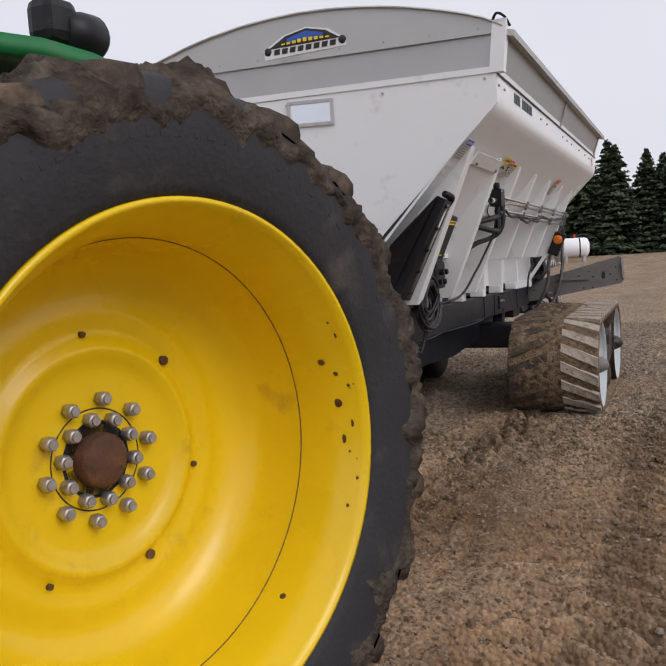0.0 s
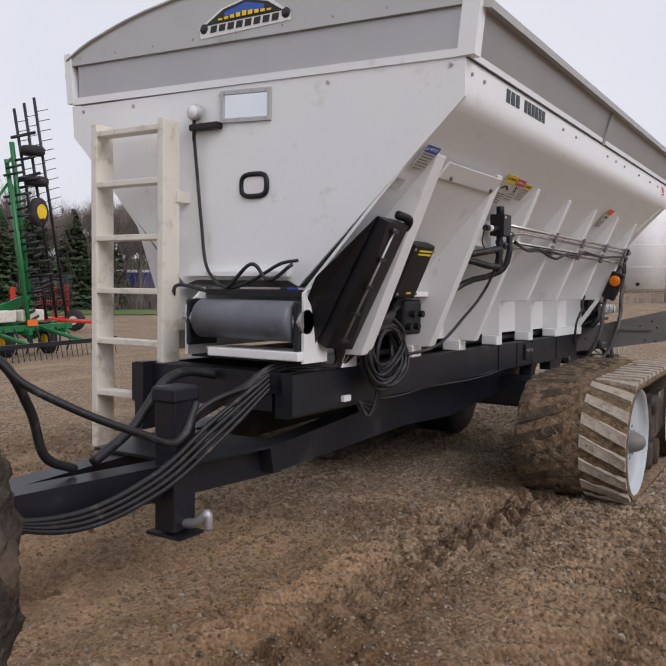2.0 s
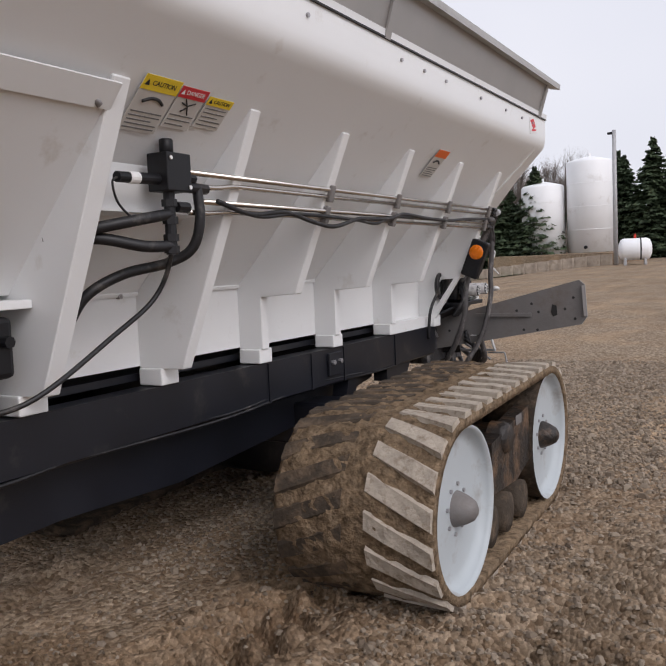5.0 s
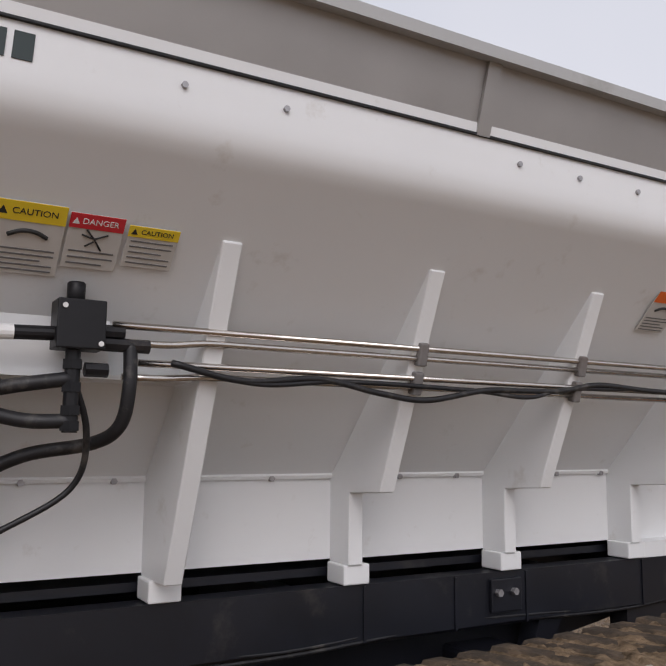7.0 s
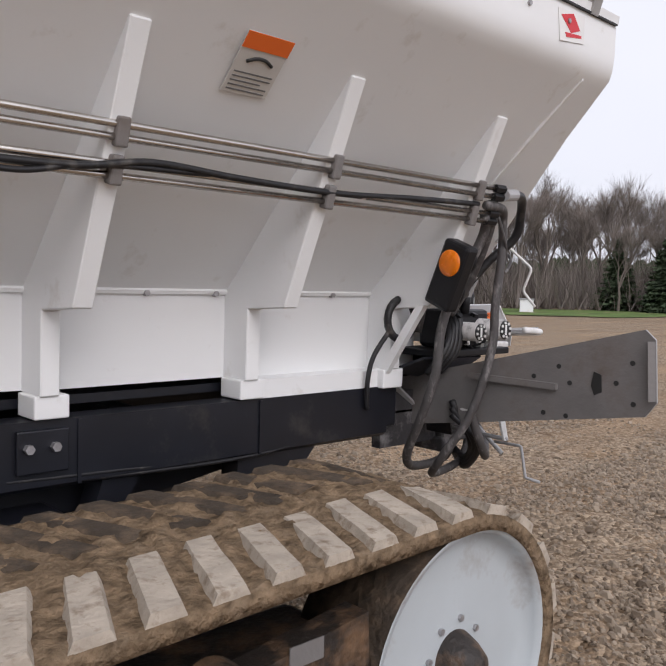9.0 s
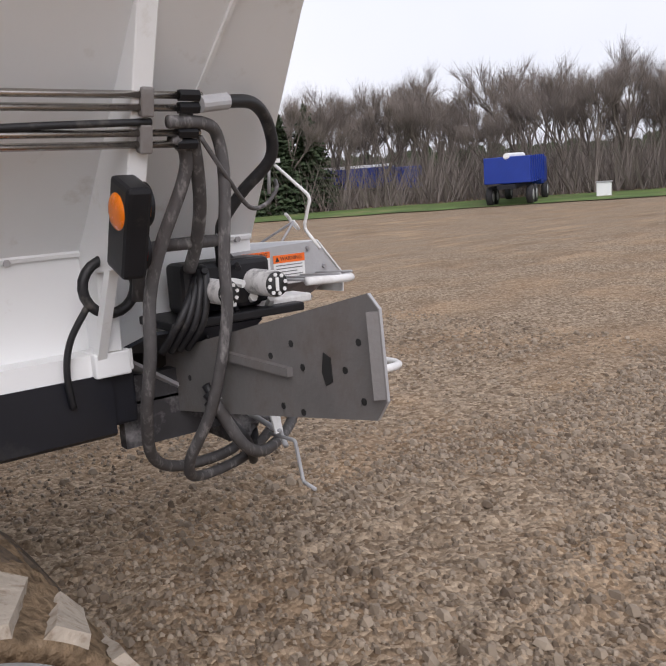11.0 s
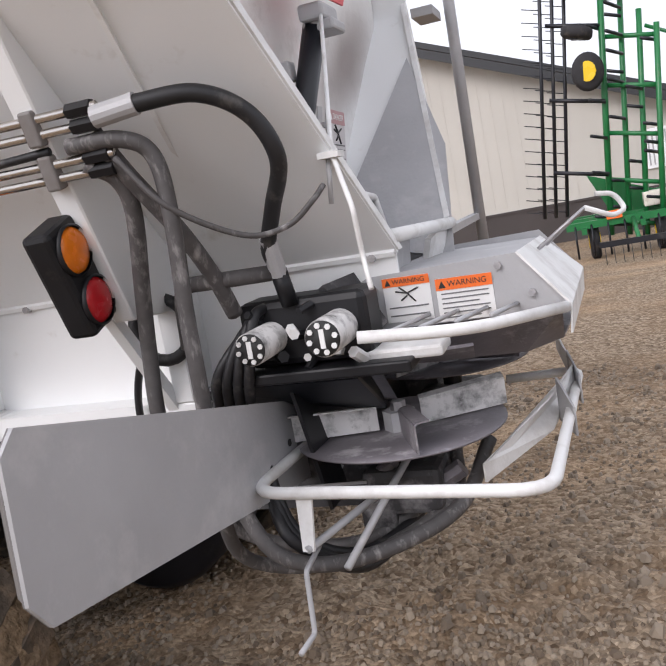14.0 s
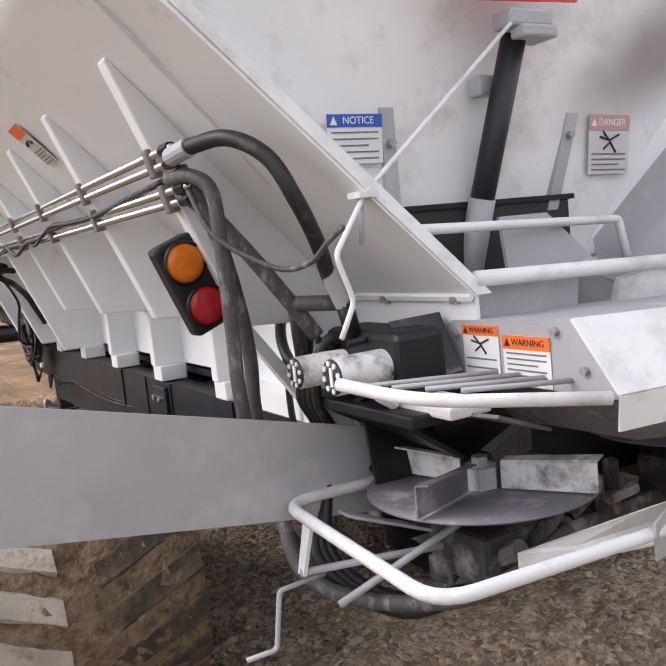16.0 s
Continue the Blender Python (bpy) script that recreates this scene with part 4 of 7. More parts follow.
# manifold block under the shelf
pump = part("valve_bank", box((-1.84, 7.12, 1.30), (0.12, 0.22, 0.20), bev=0.02), M_BLACKP, spreader, "black valve bank")
for k in range(4):
    part("fitting", cyl((-1.79, 7.04 + 0.05 * k, 1.25 + 0.07 * (k % 2)), (-1.75, 7.04 + 0.05 * k, 1.25 + 0.07 * (k % 2)), 0.020, 8), M_BLACKP, pump)
rnd = random.Random(8)
for k in range(15):
    cy, cz, rr = 6.80 + rnd.uniform(-0.05, 0.05), 1.13 + rnd.uniform(-0.04, 0.04), rnd.uniform(0.13, 0.20)
    ph, sq = rnd.uniform(0, 6), rnd.uniform(0.85, 1.05)
    pts = [(-1.79 + 0.03 * math.sin(a + ph), cy + rr * math.cos(a) * 1.1 + 0.012 * math.sin(2 * a + ph), cz + rr * sq * math.sin(a) + 0.012 * math.cos(3 * a + ph)) for a in (2 * math.pi * q / 40 for q in range(40))]
    part("coiled_cable", tube(pts, rnd.uniform(0.007, 0.013), 7, closed=True), M_HOSE, spreader, "coiled black cable")
for k in range(3):
    part("hanging_cable", tube(curve([(-1.78, 6.70 + 0.03 * k, 1.0), (-1.80, 6.72 + 0.02 * k, 0.88), (-1.82, 6.68 + 0.04 * k, 0.78 + 0.02 * k), (-1.86, 6.64, 0.86)]), 0.008, 7), M_HOSE, spreader)
for k in range(5):
    part("hydraulic_hose", tube(curve([(-1.83, 6.95 + 0.03 * k, 1.38), (-1.76, 6.80 - 0.03 * k, 1.30), (-1.86, 6.62 - 0.05 * k, 1.14 + 0.02 * k), (-1.90, 6.45, 1.06), (-2.02, 6.15, 1.10 - 0.02 * k), (-2.14, 5.85 - 0.03 * k, 0.92), (-2.22, 5.55, 0.80 - 0.03 * k)]), 0.013, 8), M_HOSE, spreader)
for k in range(4):
    part("hydraulic_hose", tube(curve([(-2.03, 6.12, 1.06 - 0.02 * k), (-2.10, 5.75, 0.86 - 0.04 * k), (-2.14, 5.4, 0.66 - 0.03 * k), (-2.20, 5.0, 0.57 - 0.02 * k), (-2.28, 4.6, 0.66), (CX + 0.05, 4.3, 0.95), (CX, 4.05, 1.05)]), 0.012, 8), M_HOSE, spreader)
part("wire_on_rail", tube(curve([(-1.915, 6.5, 0.86), (-1.90, 7.2, 0.83), (-1.91, 7.9, 0.87), (-1.90, 8.5, 0.845), (-1.905, 9.1, 0.875), (-1.90, 9.7, 0.86), (-1.91, 10.3, 0.84), (-1.905, 10.8, 0.90)]), 0.008, 7), M_HOSE, spreader)
part("wire_on_rail", tube(curve([(-1.915, 7.2, 0.85), (-1.89, 8.4, 0.83), (-1.905, 9.2, 0.855), (-1.90, 10.3, 0.835), (-1.91, 10.9, 0.93)]), 0.007, 7), M_HOSE, spreader)
part("junction_box", box((-1.90, 6.55, 0.885), (0.05, 0.07, 0.03)), M_LABEL, spreader)
# gauge, bracket and line on the front plate
gauge = part("gauge", lathe([(0, 0.0), (0, 0.040), (0.012, 0.045), (0.035, 0.045)], axis_m((-2.703, Y0 - 0.06, 2.403), (0, 1, 0)), 24), M_ALU, spreader, "round dial gauge")
part("gauge_face", lathe([(0, 0), (0, 0.036), (0.002, 0.036)], axis_m((-2.703, Y0 - 0.063, 2.403), (0, 1, 0)), 24), M_LABEL, gauge)
part("gauge_bracket", box((-2.635, Y0 - 0.03, 2.322), (0.20, 0.05, 0.035), bev=0.006), M_BLACKP, spreader)
part("gauge_stem", tube([(-2.703, Y0 - 0.045, 2.36), (-2.703, Y0 - 0.045, 2.25)], 0.010, 8), M_BLACKP, spreader)
part("gauge_line", tube(curve([(-2.703, Y0 - 0.045, 2.27), (-2.69, Y0 - 0.03, 2.05), (-2.66, Y0 - 0.03, 1.80), (-2.60, Y0 - 0.05, 1.56), (-2.42, Y0 - 0.10, 1.46), (-2.25, Y0 - 0.10, 1.50), (-2.10, Y0 - 0.08, 1.58), (-2.0, Y0 - 0.06, 1.60)]), 0.009, 8), M_HOSE, spreader)
part("front_cable", tube(curve([(-2.80, Y0 - 0.10, 1.40), (-2.72, Y0 - 0.14, 1.47), (-2.45, Y0 - 0.12, 1.44), (-2.25, Y0 - 0.12, 1.58), (-2.15, Y0 - 0.10, 1.50), (-2.02, Y0 - 0.08, 1.58)]), 0.010, 8), M_HOSE, spreader)
# ladder
lad = part("ladder_rail", box((-2.802, 6.18, 1.55), (0.045, 0.13, 1.62), bev=0.006), M_LADDER, spreader, "cream painted steel ladder")
part("ladder_rail", box((-3.315, 6.18, 1.45), (0.045, 0.13, 1.84), bev=0.006), M_LADDER, lad)
for z in (0.851, 1.146, 1.432, 1.728, 2.029, 2.313):
    part("rung", box((-3.058, 6.16, z), (0.468, 0.09, 0.032), bev=0.004), M_LADDER, lad)
for z in (1.25, 1.95):
    part("ladder_bracket", box((-2.80, 6.27, z), (0.06, 0.12, 0.06)), M_LADDER, lad)
part("tongue_post", box((-2.84, 6.05, 0.88), (0.06, 0.10, 0.36)), M_BLACK, spreader)

# ---- hydraulic lines along the side ----
LINES = ((1.868, -1.462), (1.836, -1.470), (1.772, -1.492), (1.742, -1.502))
for k, (z, x) in enumerate(LINES):
    if k in (0, 2):
        pts = [(x, 7.76 + 0.04 * k, z), (x, 11.20, z)]
    elif k == 1:
        pts = [(x, 7.80, z - 0.012), (x, 7.92, z - 0.014), (x, 8.02, z), (x, 11.17, z)]
    else:
        pts = [(x, 7.80, z - 0.01), (x, 7.92, z - 0.01), (x, 8.02, z), (x, 11.16, z)]
    part("steel_line", tube(rounded(pts, 0.05), 0.0105, 10), M_PIPE, spreader, "bright steel hydraulic line")
for y in (8.779, 9.516, 10.271, 11.034):
    for z, x in ((1.851, -1.466), (1.757, -1.497)):
        c = part("line_clamp", box((x, y, z), (0.036, 0.036, 0.078), Matrix.Translation((x, y, z)) @ pose(0, 0, 0, 0, 14, 0) @ Matrix.Translation((-x, -y, -z)), bev=0.006), M_GALVD, spreader)
part("wire_loom", tube(curve([(-1.47, 7.93, 1.775), (-1.475, 8.15, 1.735), (-1.475, 8.40, 1.752), (-1.465, 8.62, 1.715), (-1.46, 8.80, 1.700), (-1.465, 9.05, 1.742), (-1.475, 9.25, 1.748), (-1.47, 9.42, 1.755), (-1.475, 9.62, 1.785), (-1.48, 9.9, 1.775), (-1.485, 10.3, 1.77), (-1.49, 10.7, 1.79), (-1.48, 11.05, 1.80)]), 0.010, 8), M_HOSE, spreader)
part("wire_loom", tube(curve([(-1.47, 7.93, 1.772), (-1.475, 8.2, 1.728), (-1.475, 8.5, 1.748), (-1.475, 9.0, 1.74), (-1.47, 9.25, 1.725), (-1.475, 9.45, 1.762), (-1.485, 9.8, 1.775)]), 0.008, 8), M_HOSE, spreader)
# valve block
VB = (-1.475, 7.673, 1.86)
VM = Matrix.Translation((0, -0.107, -0.02))


def vpart(name, bm, mat, parent, label=""):
    """A part of the valve group, drawn about the block's first place and then moved."""
    if name != "valve_block":
        bm.transform(VM)
    return part(name, bm, mat, parent, label)


valve = vpart("valve_block", box(VB, (0.09, 0.125, 0.13), bev=0.004), M_BLACKP, spreader, "black hydraulic valve block")
vpart("valve_cap", cyl((-1.475, 7.77, 1.945), (-1.475, 7.77, 1.995), 0.024, 16, bev=0.004), M_BLACKP, valve)
vpart("valve_stem", cyl((-1.475, 7.77, 1.815), (-1.475, 7.77, 1.60), 0.020, 12), M_BLACKP, valve)
for z in (1.79, 1.73, 1.67, 1.63):
    vpart("stem_collar", cyl((-1.475, 7.77, z), (-1.475, 7.77, z - 0.025), 0.027, 6), M_BLACKP, valve)
sol = vpart("solenoid", cyl((-1.475, 7.72, 1.855), (-1.475, 7.62, 1.852), 0.019, 14), M_BLACKP, valve)
vpart("solenoid_band", cyl((-1.475, 7.62, 1.852), (-1.475, 7.575, 1.851), 0.020, 14), M_LABEL, sol)
vpart("solenoid_end", cyl((-1.475, 7.575, 1.851), (-1.475, 7.525, 1.850), 0.018, 14), M_BLACKP, sol)
for y0, y1, z in ((7.84, 7.90, 1.868), (7.84, 7.97, 1.835), (7.80, 7.86, 1.765)):
    vpart("fitting", cyl((-1.47, y0, z), (-1.47, y1, z), 0.019, 8), M_BLACKP, valve)
for dy, dz in ((-0.045, 0.045), (0.05, -0.05)):
    vpart("block_hole", cyl((-1.428, 7.78 + dy, 1.88 + dz), (-1.424, 7.78 + dy, 1.88 + dz), 0.007, 10), M_LABEL, valve)
part("hydraulic_hose", tube(curve([(-1.47, 7.812, 1.82), (-1.465, 7.812, 1.70), (-1.50, 7.80, 1.60), (-1.575, 7.745, 1.552), (-1.63, 7.58, 1.519), (-1.70, 7.47, 1.45), (-1.76, 7.43, 1.34), (-1.80, 7.42, 1.26)]), 0.019, 12), M_HOSE, spreader)
part("hydraulic_hose", tube(curve([(-1.475, 7.66, 1.74), (-1.53, 7.72, 1.58), (-1.60, 7.70, 1.43), (-1.62, 7.50, 1.308), (-1.66, 7.194, 1.143), (-1.78, 7.02, 1.09)]), 0.009, 10), M_HOSE, spreader)
vpart("hydraulic_hose", tube(curve([(-1.475, 7.77, 1.74), (-1.50, 7.62, 1.715), (-1.62, 7.47, 1.68), (-1.72, 7.44, 1.66)]), 0.02, 10), M_HOSE, spreader)
vpart("hydraulic_hose", tube(curve([(-1.475, 7.77, 1.63), (-1.50, 7.66, 1.63), (-1.60, 7.52, 1.66), (-1.74, 7.44, 1.62)]), 0.02, 10), M_HOSE, spreader)
vpart("solenoid_wire", tube(curve([(-1.475, 7.53, 1.85), (-1.47, 7.50, 1.83), (-1.50, 7.55, 1.77), (-1.50, 7.62, 1.715)]), 0.004, 6), M_HOSE, spreader)
part("mount_plate", box((-1.60, 7.60, 1.82), (0.05, 0.36, 0.16)), M_WHITE, spreader)
part("mount_shelf", box((-1.66, 7.72, 1.735), (0.20, 0.60, 0.012)), M_WHITE, spreader)
# wire coil and side lamp at the rear end
coil = [(-1.83, 11.02 + 0.085 * math.cos(a), 1.335 + 0.085 * math.sin(a)) for a in (2 * math.pi * q / 20 for q in range(20))]
part("wire_coil", tube(coil, 0.017, 8, closed=True), M_HOSE, spreader, "small coil of black wire")
part("lamp_wire", tube(curve([(-1.83, 10.95, 1.29), (-1.86, 10.89, 1.18), (-1.87, 10.87, 1.08), (-1.88, 10.88, 0.96)]), 0.011, 8), M_HOSE, spreader)


def tail_lamp():
    """Amber and red lamps in a black box that faces the rear, hung on a sloping bracket."""
    m = Matrix.Translation((-1.548, 10.990, 1.522)) @ Euler((0, radians(22), 0)).to_matrix().to_4x4()
    b = part("tail_lamp", box((0, -0.005, 0), (0.125, 0.075, 0.27), m, bev=0.014), M_BLACKP, spreader, "black tail lamp box with amber and red lenses")
    for z, mt in ((0.066, M_AMBER), (-0.066, M_REDL)):
        part("lens", lathe([(0, 0.056), (0.010, 0.051), (0.016, 0.034), (0.018, 0)], m @ axis_m((0, 0.030, z), (0, 1, 0)), 28), mt, b)
        part("lens_ring", lathe([(0, 0.058), (0.010, 0.062), (0.013, 0.056)], m @ axis_m((0, 0.030, z), (0, 1, 0)), 28), M_BLACKP, b)
    part("side_marker", lathe([(0, 0.052), (0.005, 0.047), (0.009, 0.03), (0.010, 0)], m @ axis_m((0, -0.043, 0.050), (0, -1, 0)), 28), M_AMBER, b, "round amber side marker")
    return b


tail_lamp()
part("lamp_bracket", slab([(-1.66, 10.99, 1.40), (-1.70, 10.99, 1.40), (-1.93, 11.0, 1.08), (-1.88, 11.0, 1.08)], 0.03), M_WHITE, spreader)

# hoses that hang over the tongue
part("tractor_hose", tube(curve([(-2.36, 6.05, 1.02), (-2.40, 5.90, 1.045), (-2.40, 5.76, 1.022), (-2.40, 5.69, 0.975), (-2.40, 5.60, 0.882), (-2.40, 5.50, 0.80), (-2.40, 5.30, 0.70)]), 0.024, 10), M_HOSE, spreader, "thick black hose over the tongue")
part("tractor_hose", tube(curve([(-2.10, 5.62, 0.95), (-2.09, 5.58, 0.90), (-2.08, 5.53, 0.83), (-2.09, 5.45, 0.795), (-2.12, 5.29, 0.86), (-2.20, 5.10, 0.95), (-2.32, 4.90, 1.08), (-2.40, 4.75, 1.22), (-2.44, 4.45, 1.15), (-2.43, 4.10, 0.98)]), 0.017, 10), M_HOSE, spreader)
part("tractor_hose", tube(curve([(-2.40, 5.20, 0.69), (-2.40, 5.05, 0.77), (-2.40, 4.98, 0.97), (-2.40, 4.83, 1.18), (-2.42, 4.5, 1.28), (-2.43, 4.1, 1.05)]), 0.020, 10), M_HOSE, spreader)


# ---- tractor, of which the rear wheel and the fender's edge are seen ----
WA = -0.250                                        # how far the tractor is turned
hubc = TILT @ Vector((-1.096, 2.920, 0.951))
tractor = thing("tractor", Matrix.Translation((hubc.x - 0.6, hubc.y, 0)) @ pose(0, 0, 0, 0, 0, math.degrees(WA)), "green tractor with yellow rims and mud-caked tyres", "tractor")
SHIFT[tractor.name] = (Matrix.Translation((hubc.x - 0.6, hubc.y, 0)) @ pose(0, 0, 0, 0, 0, math.degrees(WA))).inverted()
WM = Matrix.Translation(hubc) @ Euler((0, radians(-0.6), WA)).to_matrix().to_4x4()     # x points out of the wheel
RIM = 0.624
KT = 0.94                                          # how full the worn tyre stands over the rim
rim_prof = [(-0.02, RIM + 0.004), (0.012, RIM), (0.014, RIM - 0.012), (-0.01, RIM - 0.022), (-0.05, RIM - 0.045), (-0.10, RIM - 0.065), (-0.17, RIM - 0.072),
            (-0.20, RIM - 0.080), (-0.30, RIM - 0.095), (-0.365, RIM - 0.13), (-0.39, RIM - 0.18), (-0.398, 0.41), (-0.388, 0.387), (-0.388, 0.36), (-0.400, 0.337), (-0.395, 0.31), (-0.375, 0.292), (-0.372, 0.275), (-0.395, 0.256),
            (-0.40, 0.225), (-0.402, 0.207), (-0.40, 0.09), (-0.40, 0.0)]
rim = part("rim", lathe(rim_prof, WM, 96), M_YELLOW, tractor, "glossy yellow dished wheel rim")
tyre_prof = [(-0.03, RIM - 0.01), (0.012, RIM + 0.006), (0.020, RIM + 0.03), (0.032, RIM + 0.09), (0.036, RIM + 0.16), (0.028, RIM + 0.22), (0.004, RIM + 0.262),
             (-0.03, RIM + 0.285), (-0.22, RIM + 0.30), (-0.41, RIM + 0.285), (-0.47, RIM + 0.24), (-0.48, RIM + 0.12), (-0.44, RIM)]
tyre_prof = [(h, RIM + (r - RIM) * KT) for h, r in tyre_prof]
tyre = part("tyre", lathe(tyre_prof, WM, 120), M_RUBBER, tractor, "dark rubber tractor tyre")
rnd = random.Random(21)
NL = 22
for i in range(NL):
    for side in (0, 1):
        a0 = 2 * math.pi * (i + 0.5 * side) / NL
        bm = bmesh.new()
        rows = []
        for q in range(7):
            f = q / 6
            h = 0.018 - 0.228 * f if side == 0 else -0.455 + 0.245 * f
            a = a0 + 0.17 * f
            if q == 0:
                r0, r1, h = RIM + 0.235, RIM + 0.285, (0.027 if side == 0 else -0.47)
            else:
                r0, r1 = RIM + 0.26, RIM + 0.300 + 0.008 * (1 - abs(2 * f - 1)) + 0.003 * math.sin(i * 3.1 + q)
            r0, r1 = RIM + (r0 - RIM) * KT, RIM + (r1 - RIM) * KT
            row = []
            for da, rr in ((-0.046, r0), (-0.040, r0 * 0.4 + r1 * 0.6), (-0.022, r1), (0.022, r1), (0.040, r0 * 0.4 + r1 * 0.6), (0.046, r0)):
                row.append(bm.verts.new(WM @ Vector((h, rr * math.cos(a + da), rr * math.sin(a + da)))))
            rows.append(row)
        for a, b in zip(rows, rows[1:]):
            for j in range(5):
                bm.faces.new((a[j], a[j + 1], b[j + 1], b[j]))
        bm.faces.new(rows[0])
        bm.faces.new(rows[-1][::-1])
        bmesh.ops.recalc_face_normals(bm, faces=bm.faces)
        part("tread_lug", bm, M_MUDDY, tyre, "", True)
# mud between the lugs and over the shoulder
bm = bmesh.new()
n, m = 560, 22
grid = []
for i in range(n):
    a = 2 * math.pi * i / n
    row = []
    for j in range(m + 1):
        f = j / m
        h = 0.040 - 0.474 * f
        body_r = RIM + KT * (0.205 + 0.098 * smooth01(f / 0.22) - 0.09 * smooth01((f - 0.8) / 0.2))
        lug = 0.5 + 0.5 * math.cos(NL * a - 1.0 - 4 * f)
        lump = 0.030 * noise.noise(Vector((math.cos(a) * 9, math.sin(a) * 9, h * 14))) + 0.016 * noise.noise(Vector((math.cos(a) * 26, math.sin(a) * 26, h * 34))) + 0.012 * noise.noise(Vector((math.cos(a) * 60, math.sin(a) * 60, h * 70)))
        lump += 0.030 * noise.noise(Vector((math.cos(a) * 3.5, math.sin(a) * 3.5, 9.0)))
        if j == 0:
            h = 0.027
        if j < 3:
            clot = max(0.0, 0.45 + noise.noise(Vector((math.cos(a) * 7, math.sin(a) * 7, 4.0))) + 0.6 * noise.noise(Vector((math.cos(a) * 20, math.sin(a) * 20, 1.0))))
            body_r -= (0.022 + 0.085 * clot * (0.4 + 0.6 * (1 - lug))) * (1 - j / 3)
            h = h if j == 0 else 0.038 + 0.012 * clot
        row.append(bm.verts.new(WM @ Vector((h + 0.3 * lump, (body_r + lump + 0.014 * lug) * math.cos(a), (body_r + lump + 0.014 * lug) * math.sin(a)))))
    grid.append(row)
for i in range(n):
    a, b = grid[i], grid[(i + 1) % n]
    for j in range(m):
        bm.faces.new((a[j], a[j + 1], b[j + 1], b[j]))
bmesh.ops.recalc_face_normals(bm, faces=bm.faces)
part("caked_mud", bm, M_TYREMUD, tyre, "thick dried mud between the tread lugs", True)
# raised letters of the side wall as plain bars, and ribs
for k in range(34):
    a = 0.3 + k * 0.058 + (0.12 if k > 15 else 0)
    r = RIM + 0.142
    mm = WM @ Euler((a, 0, 0)).to_matrix().to_4x4() @ Matrix.Translation((0.0345, r, 0))
    part("sidewall_mark", box((0, 0, 0), (0.0022, 0.040, 0.010 if k % 3 else 0.022), mm, bev=0.0008), M_RUBBER, tyre)
# hub, nuts and holes
part("hub", lathe([(-0.40, 0.070), (-0.365, 0.069), (-0.352, 0.056), (-0.348, 0.0)], WM, 32), M_RUST, rim, "rusty brown axle end")
part("hub_seam", lathe([(-0.4005, 0.128), (-0.398, 0.130), (-0.4005, 0.132)], WM, 64), M_INK, rim)
for k in range(10):
    a = 2 * math.pi * k / 10 + 0.15
    mm = WM @ Euler((a, 0, 0)).to_matrix().to_4x4()
    for rr, dx in ((0.155, 0), (0.106, 0.10)):
        mm2 = WM @ Euler((a + dx * 3, 0, 0)).to_matrix().to_4x4()
        c = mm2 @ Vector((-0.402, rr, 0))
        o = (mm2.to_3x3() @ Vector((1, 0, 0))) * 0.035
        nut = part("wheel_nut", cyl(c, c + o, 0.019, 6, bev=0.004), M_BOLT, rim)
        part("stud", cyl(c + o * 0.9, c + o * 1.2, 0.012, 10), M_BOLT, nut)
for deg, hr in ((92, 0.008), (43, 0.013), (-16, 0.008), (-66, 0.013), (-122, 0.008), (178, 0.013)):
    mm = WM @ Euler((radians(deg), 0, 0)).to_matrix().to_4x4()
    part("rim_hole", cyl(mm @ Vector((-0.410, 0.322, 0)), mm @ Vector((-0.386, 0.322, 0)), hr, 12), M_RUST, rim)
seam = [WM @ Vector((-0.185, (RIM - 0.0755) * math.cos(a), (RIM - 0.0755) * math.sin(a))) for a in (2 * math.pi * q / 120 for q in range(120))]
part("rim_seam", tube(seam, 0.0022, 5, closed=True), M_RUST, rim)
rw = random.Random(33)
WEAR = [(rw.uniform(-0.45, 0.55), h, 0.022 + 0.58 * (-0.01 - h)) for h in (rw.uniform(-0.048, -0.012) for _ in range(10))]
for k, (a, h, r0) in enumerate(((0.25, -0.05, 0.047), (0.32, -0.08, 0.06), (0.1, -0.06, 0.05), (-0.08, -0.05, 0.046), (-0.9, -0.12, 0.066), *WEAR)):
    rr = RIM - r0
    mm = WM @ Euler((a, 0, 0)).to_matrix().to_4x4() @ Matrix.Translation((h, rr, 0))
    bm = bmesh.new()
    bmesh.ops.create_icosphere(bm, subdivisions=2, radius=(0.008 + 0.004 * (k % 3)) * (0.8 if k < 5 else 0.34), matrix=mm @ Matrix.Diagonal((1.4, 0.25, 1.0 + 1.2 * (k % 4 == 3), 1)))
    part("rust_chip", bm, M_RUST, rim)
axle_ob = part("axle", cyl(WM @ Vector((-0.40, 0, 0)), WM @ Vector((-1.5, 0, 0)), 0.10, 20), M_BLACK, tractor)
fm = WM
bm = bmesh.new()
prof = []
for k in range(15):
    a = radians(12 + 8 * k)
    prof.append(((RIM + 0.44) * math.cos(a), (RIM + 0.45) * math.sin(a)))
verts0 = [[bm.verts.new(fm @ Vector((h, -y, z))) for y, z in prof] for h in (-0.50, -0.56, -1.15)]
for a, b in zip(verts0, verts0[1:]):
    for i in range(len(prof) - 1):
        bm.faces.new((a[i], a[i + 1], b[i + 1], b[i]))
fender = part("fender", bm, M_GREEN, tractor, "green rear fender", True)
sol2 = fender.modifiers.new("thick", "SOLIDIFY")
sol2.thickness = 0.05
lamp_p = TILT @ Vector((-1.6, 3.22, 2.067))
wl_m = Matrix.Translation(lamp_p) @ pose(0, 0, 0, 0, 0, 20) @ Matrix.Scale(0.8, 4)
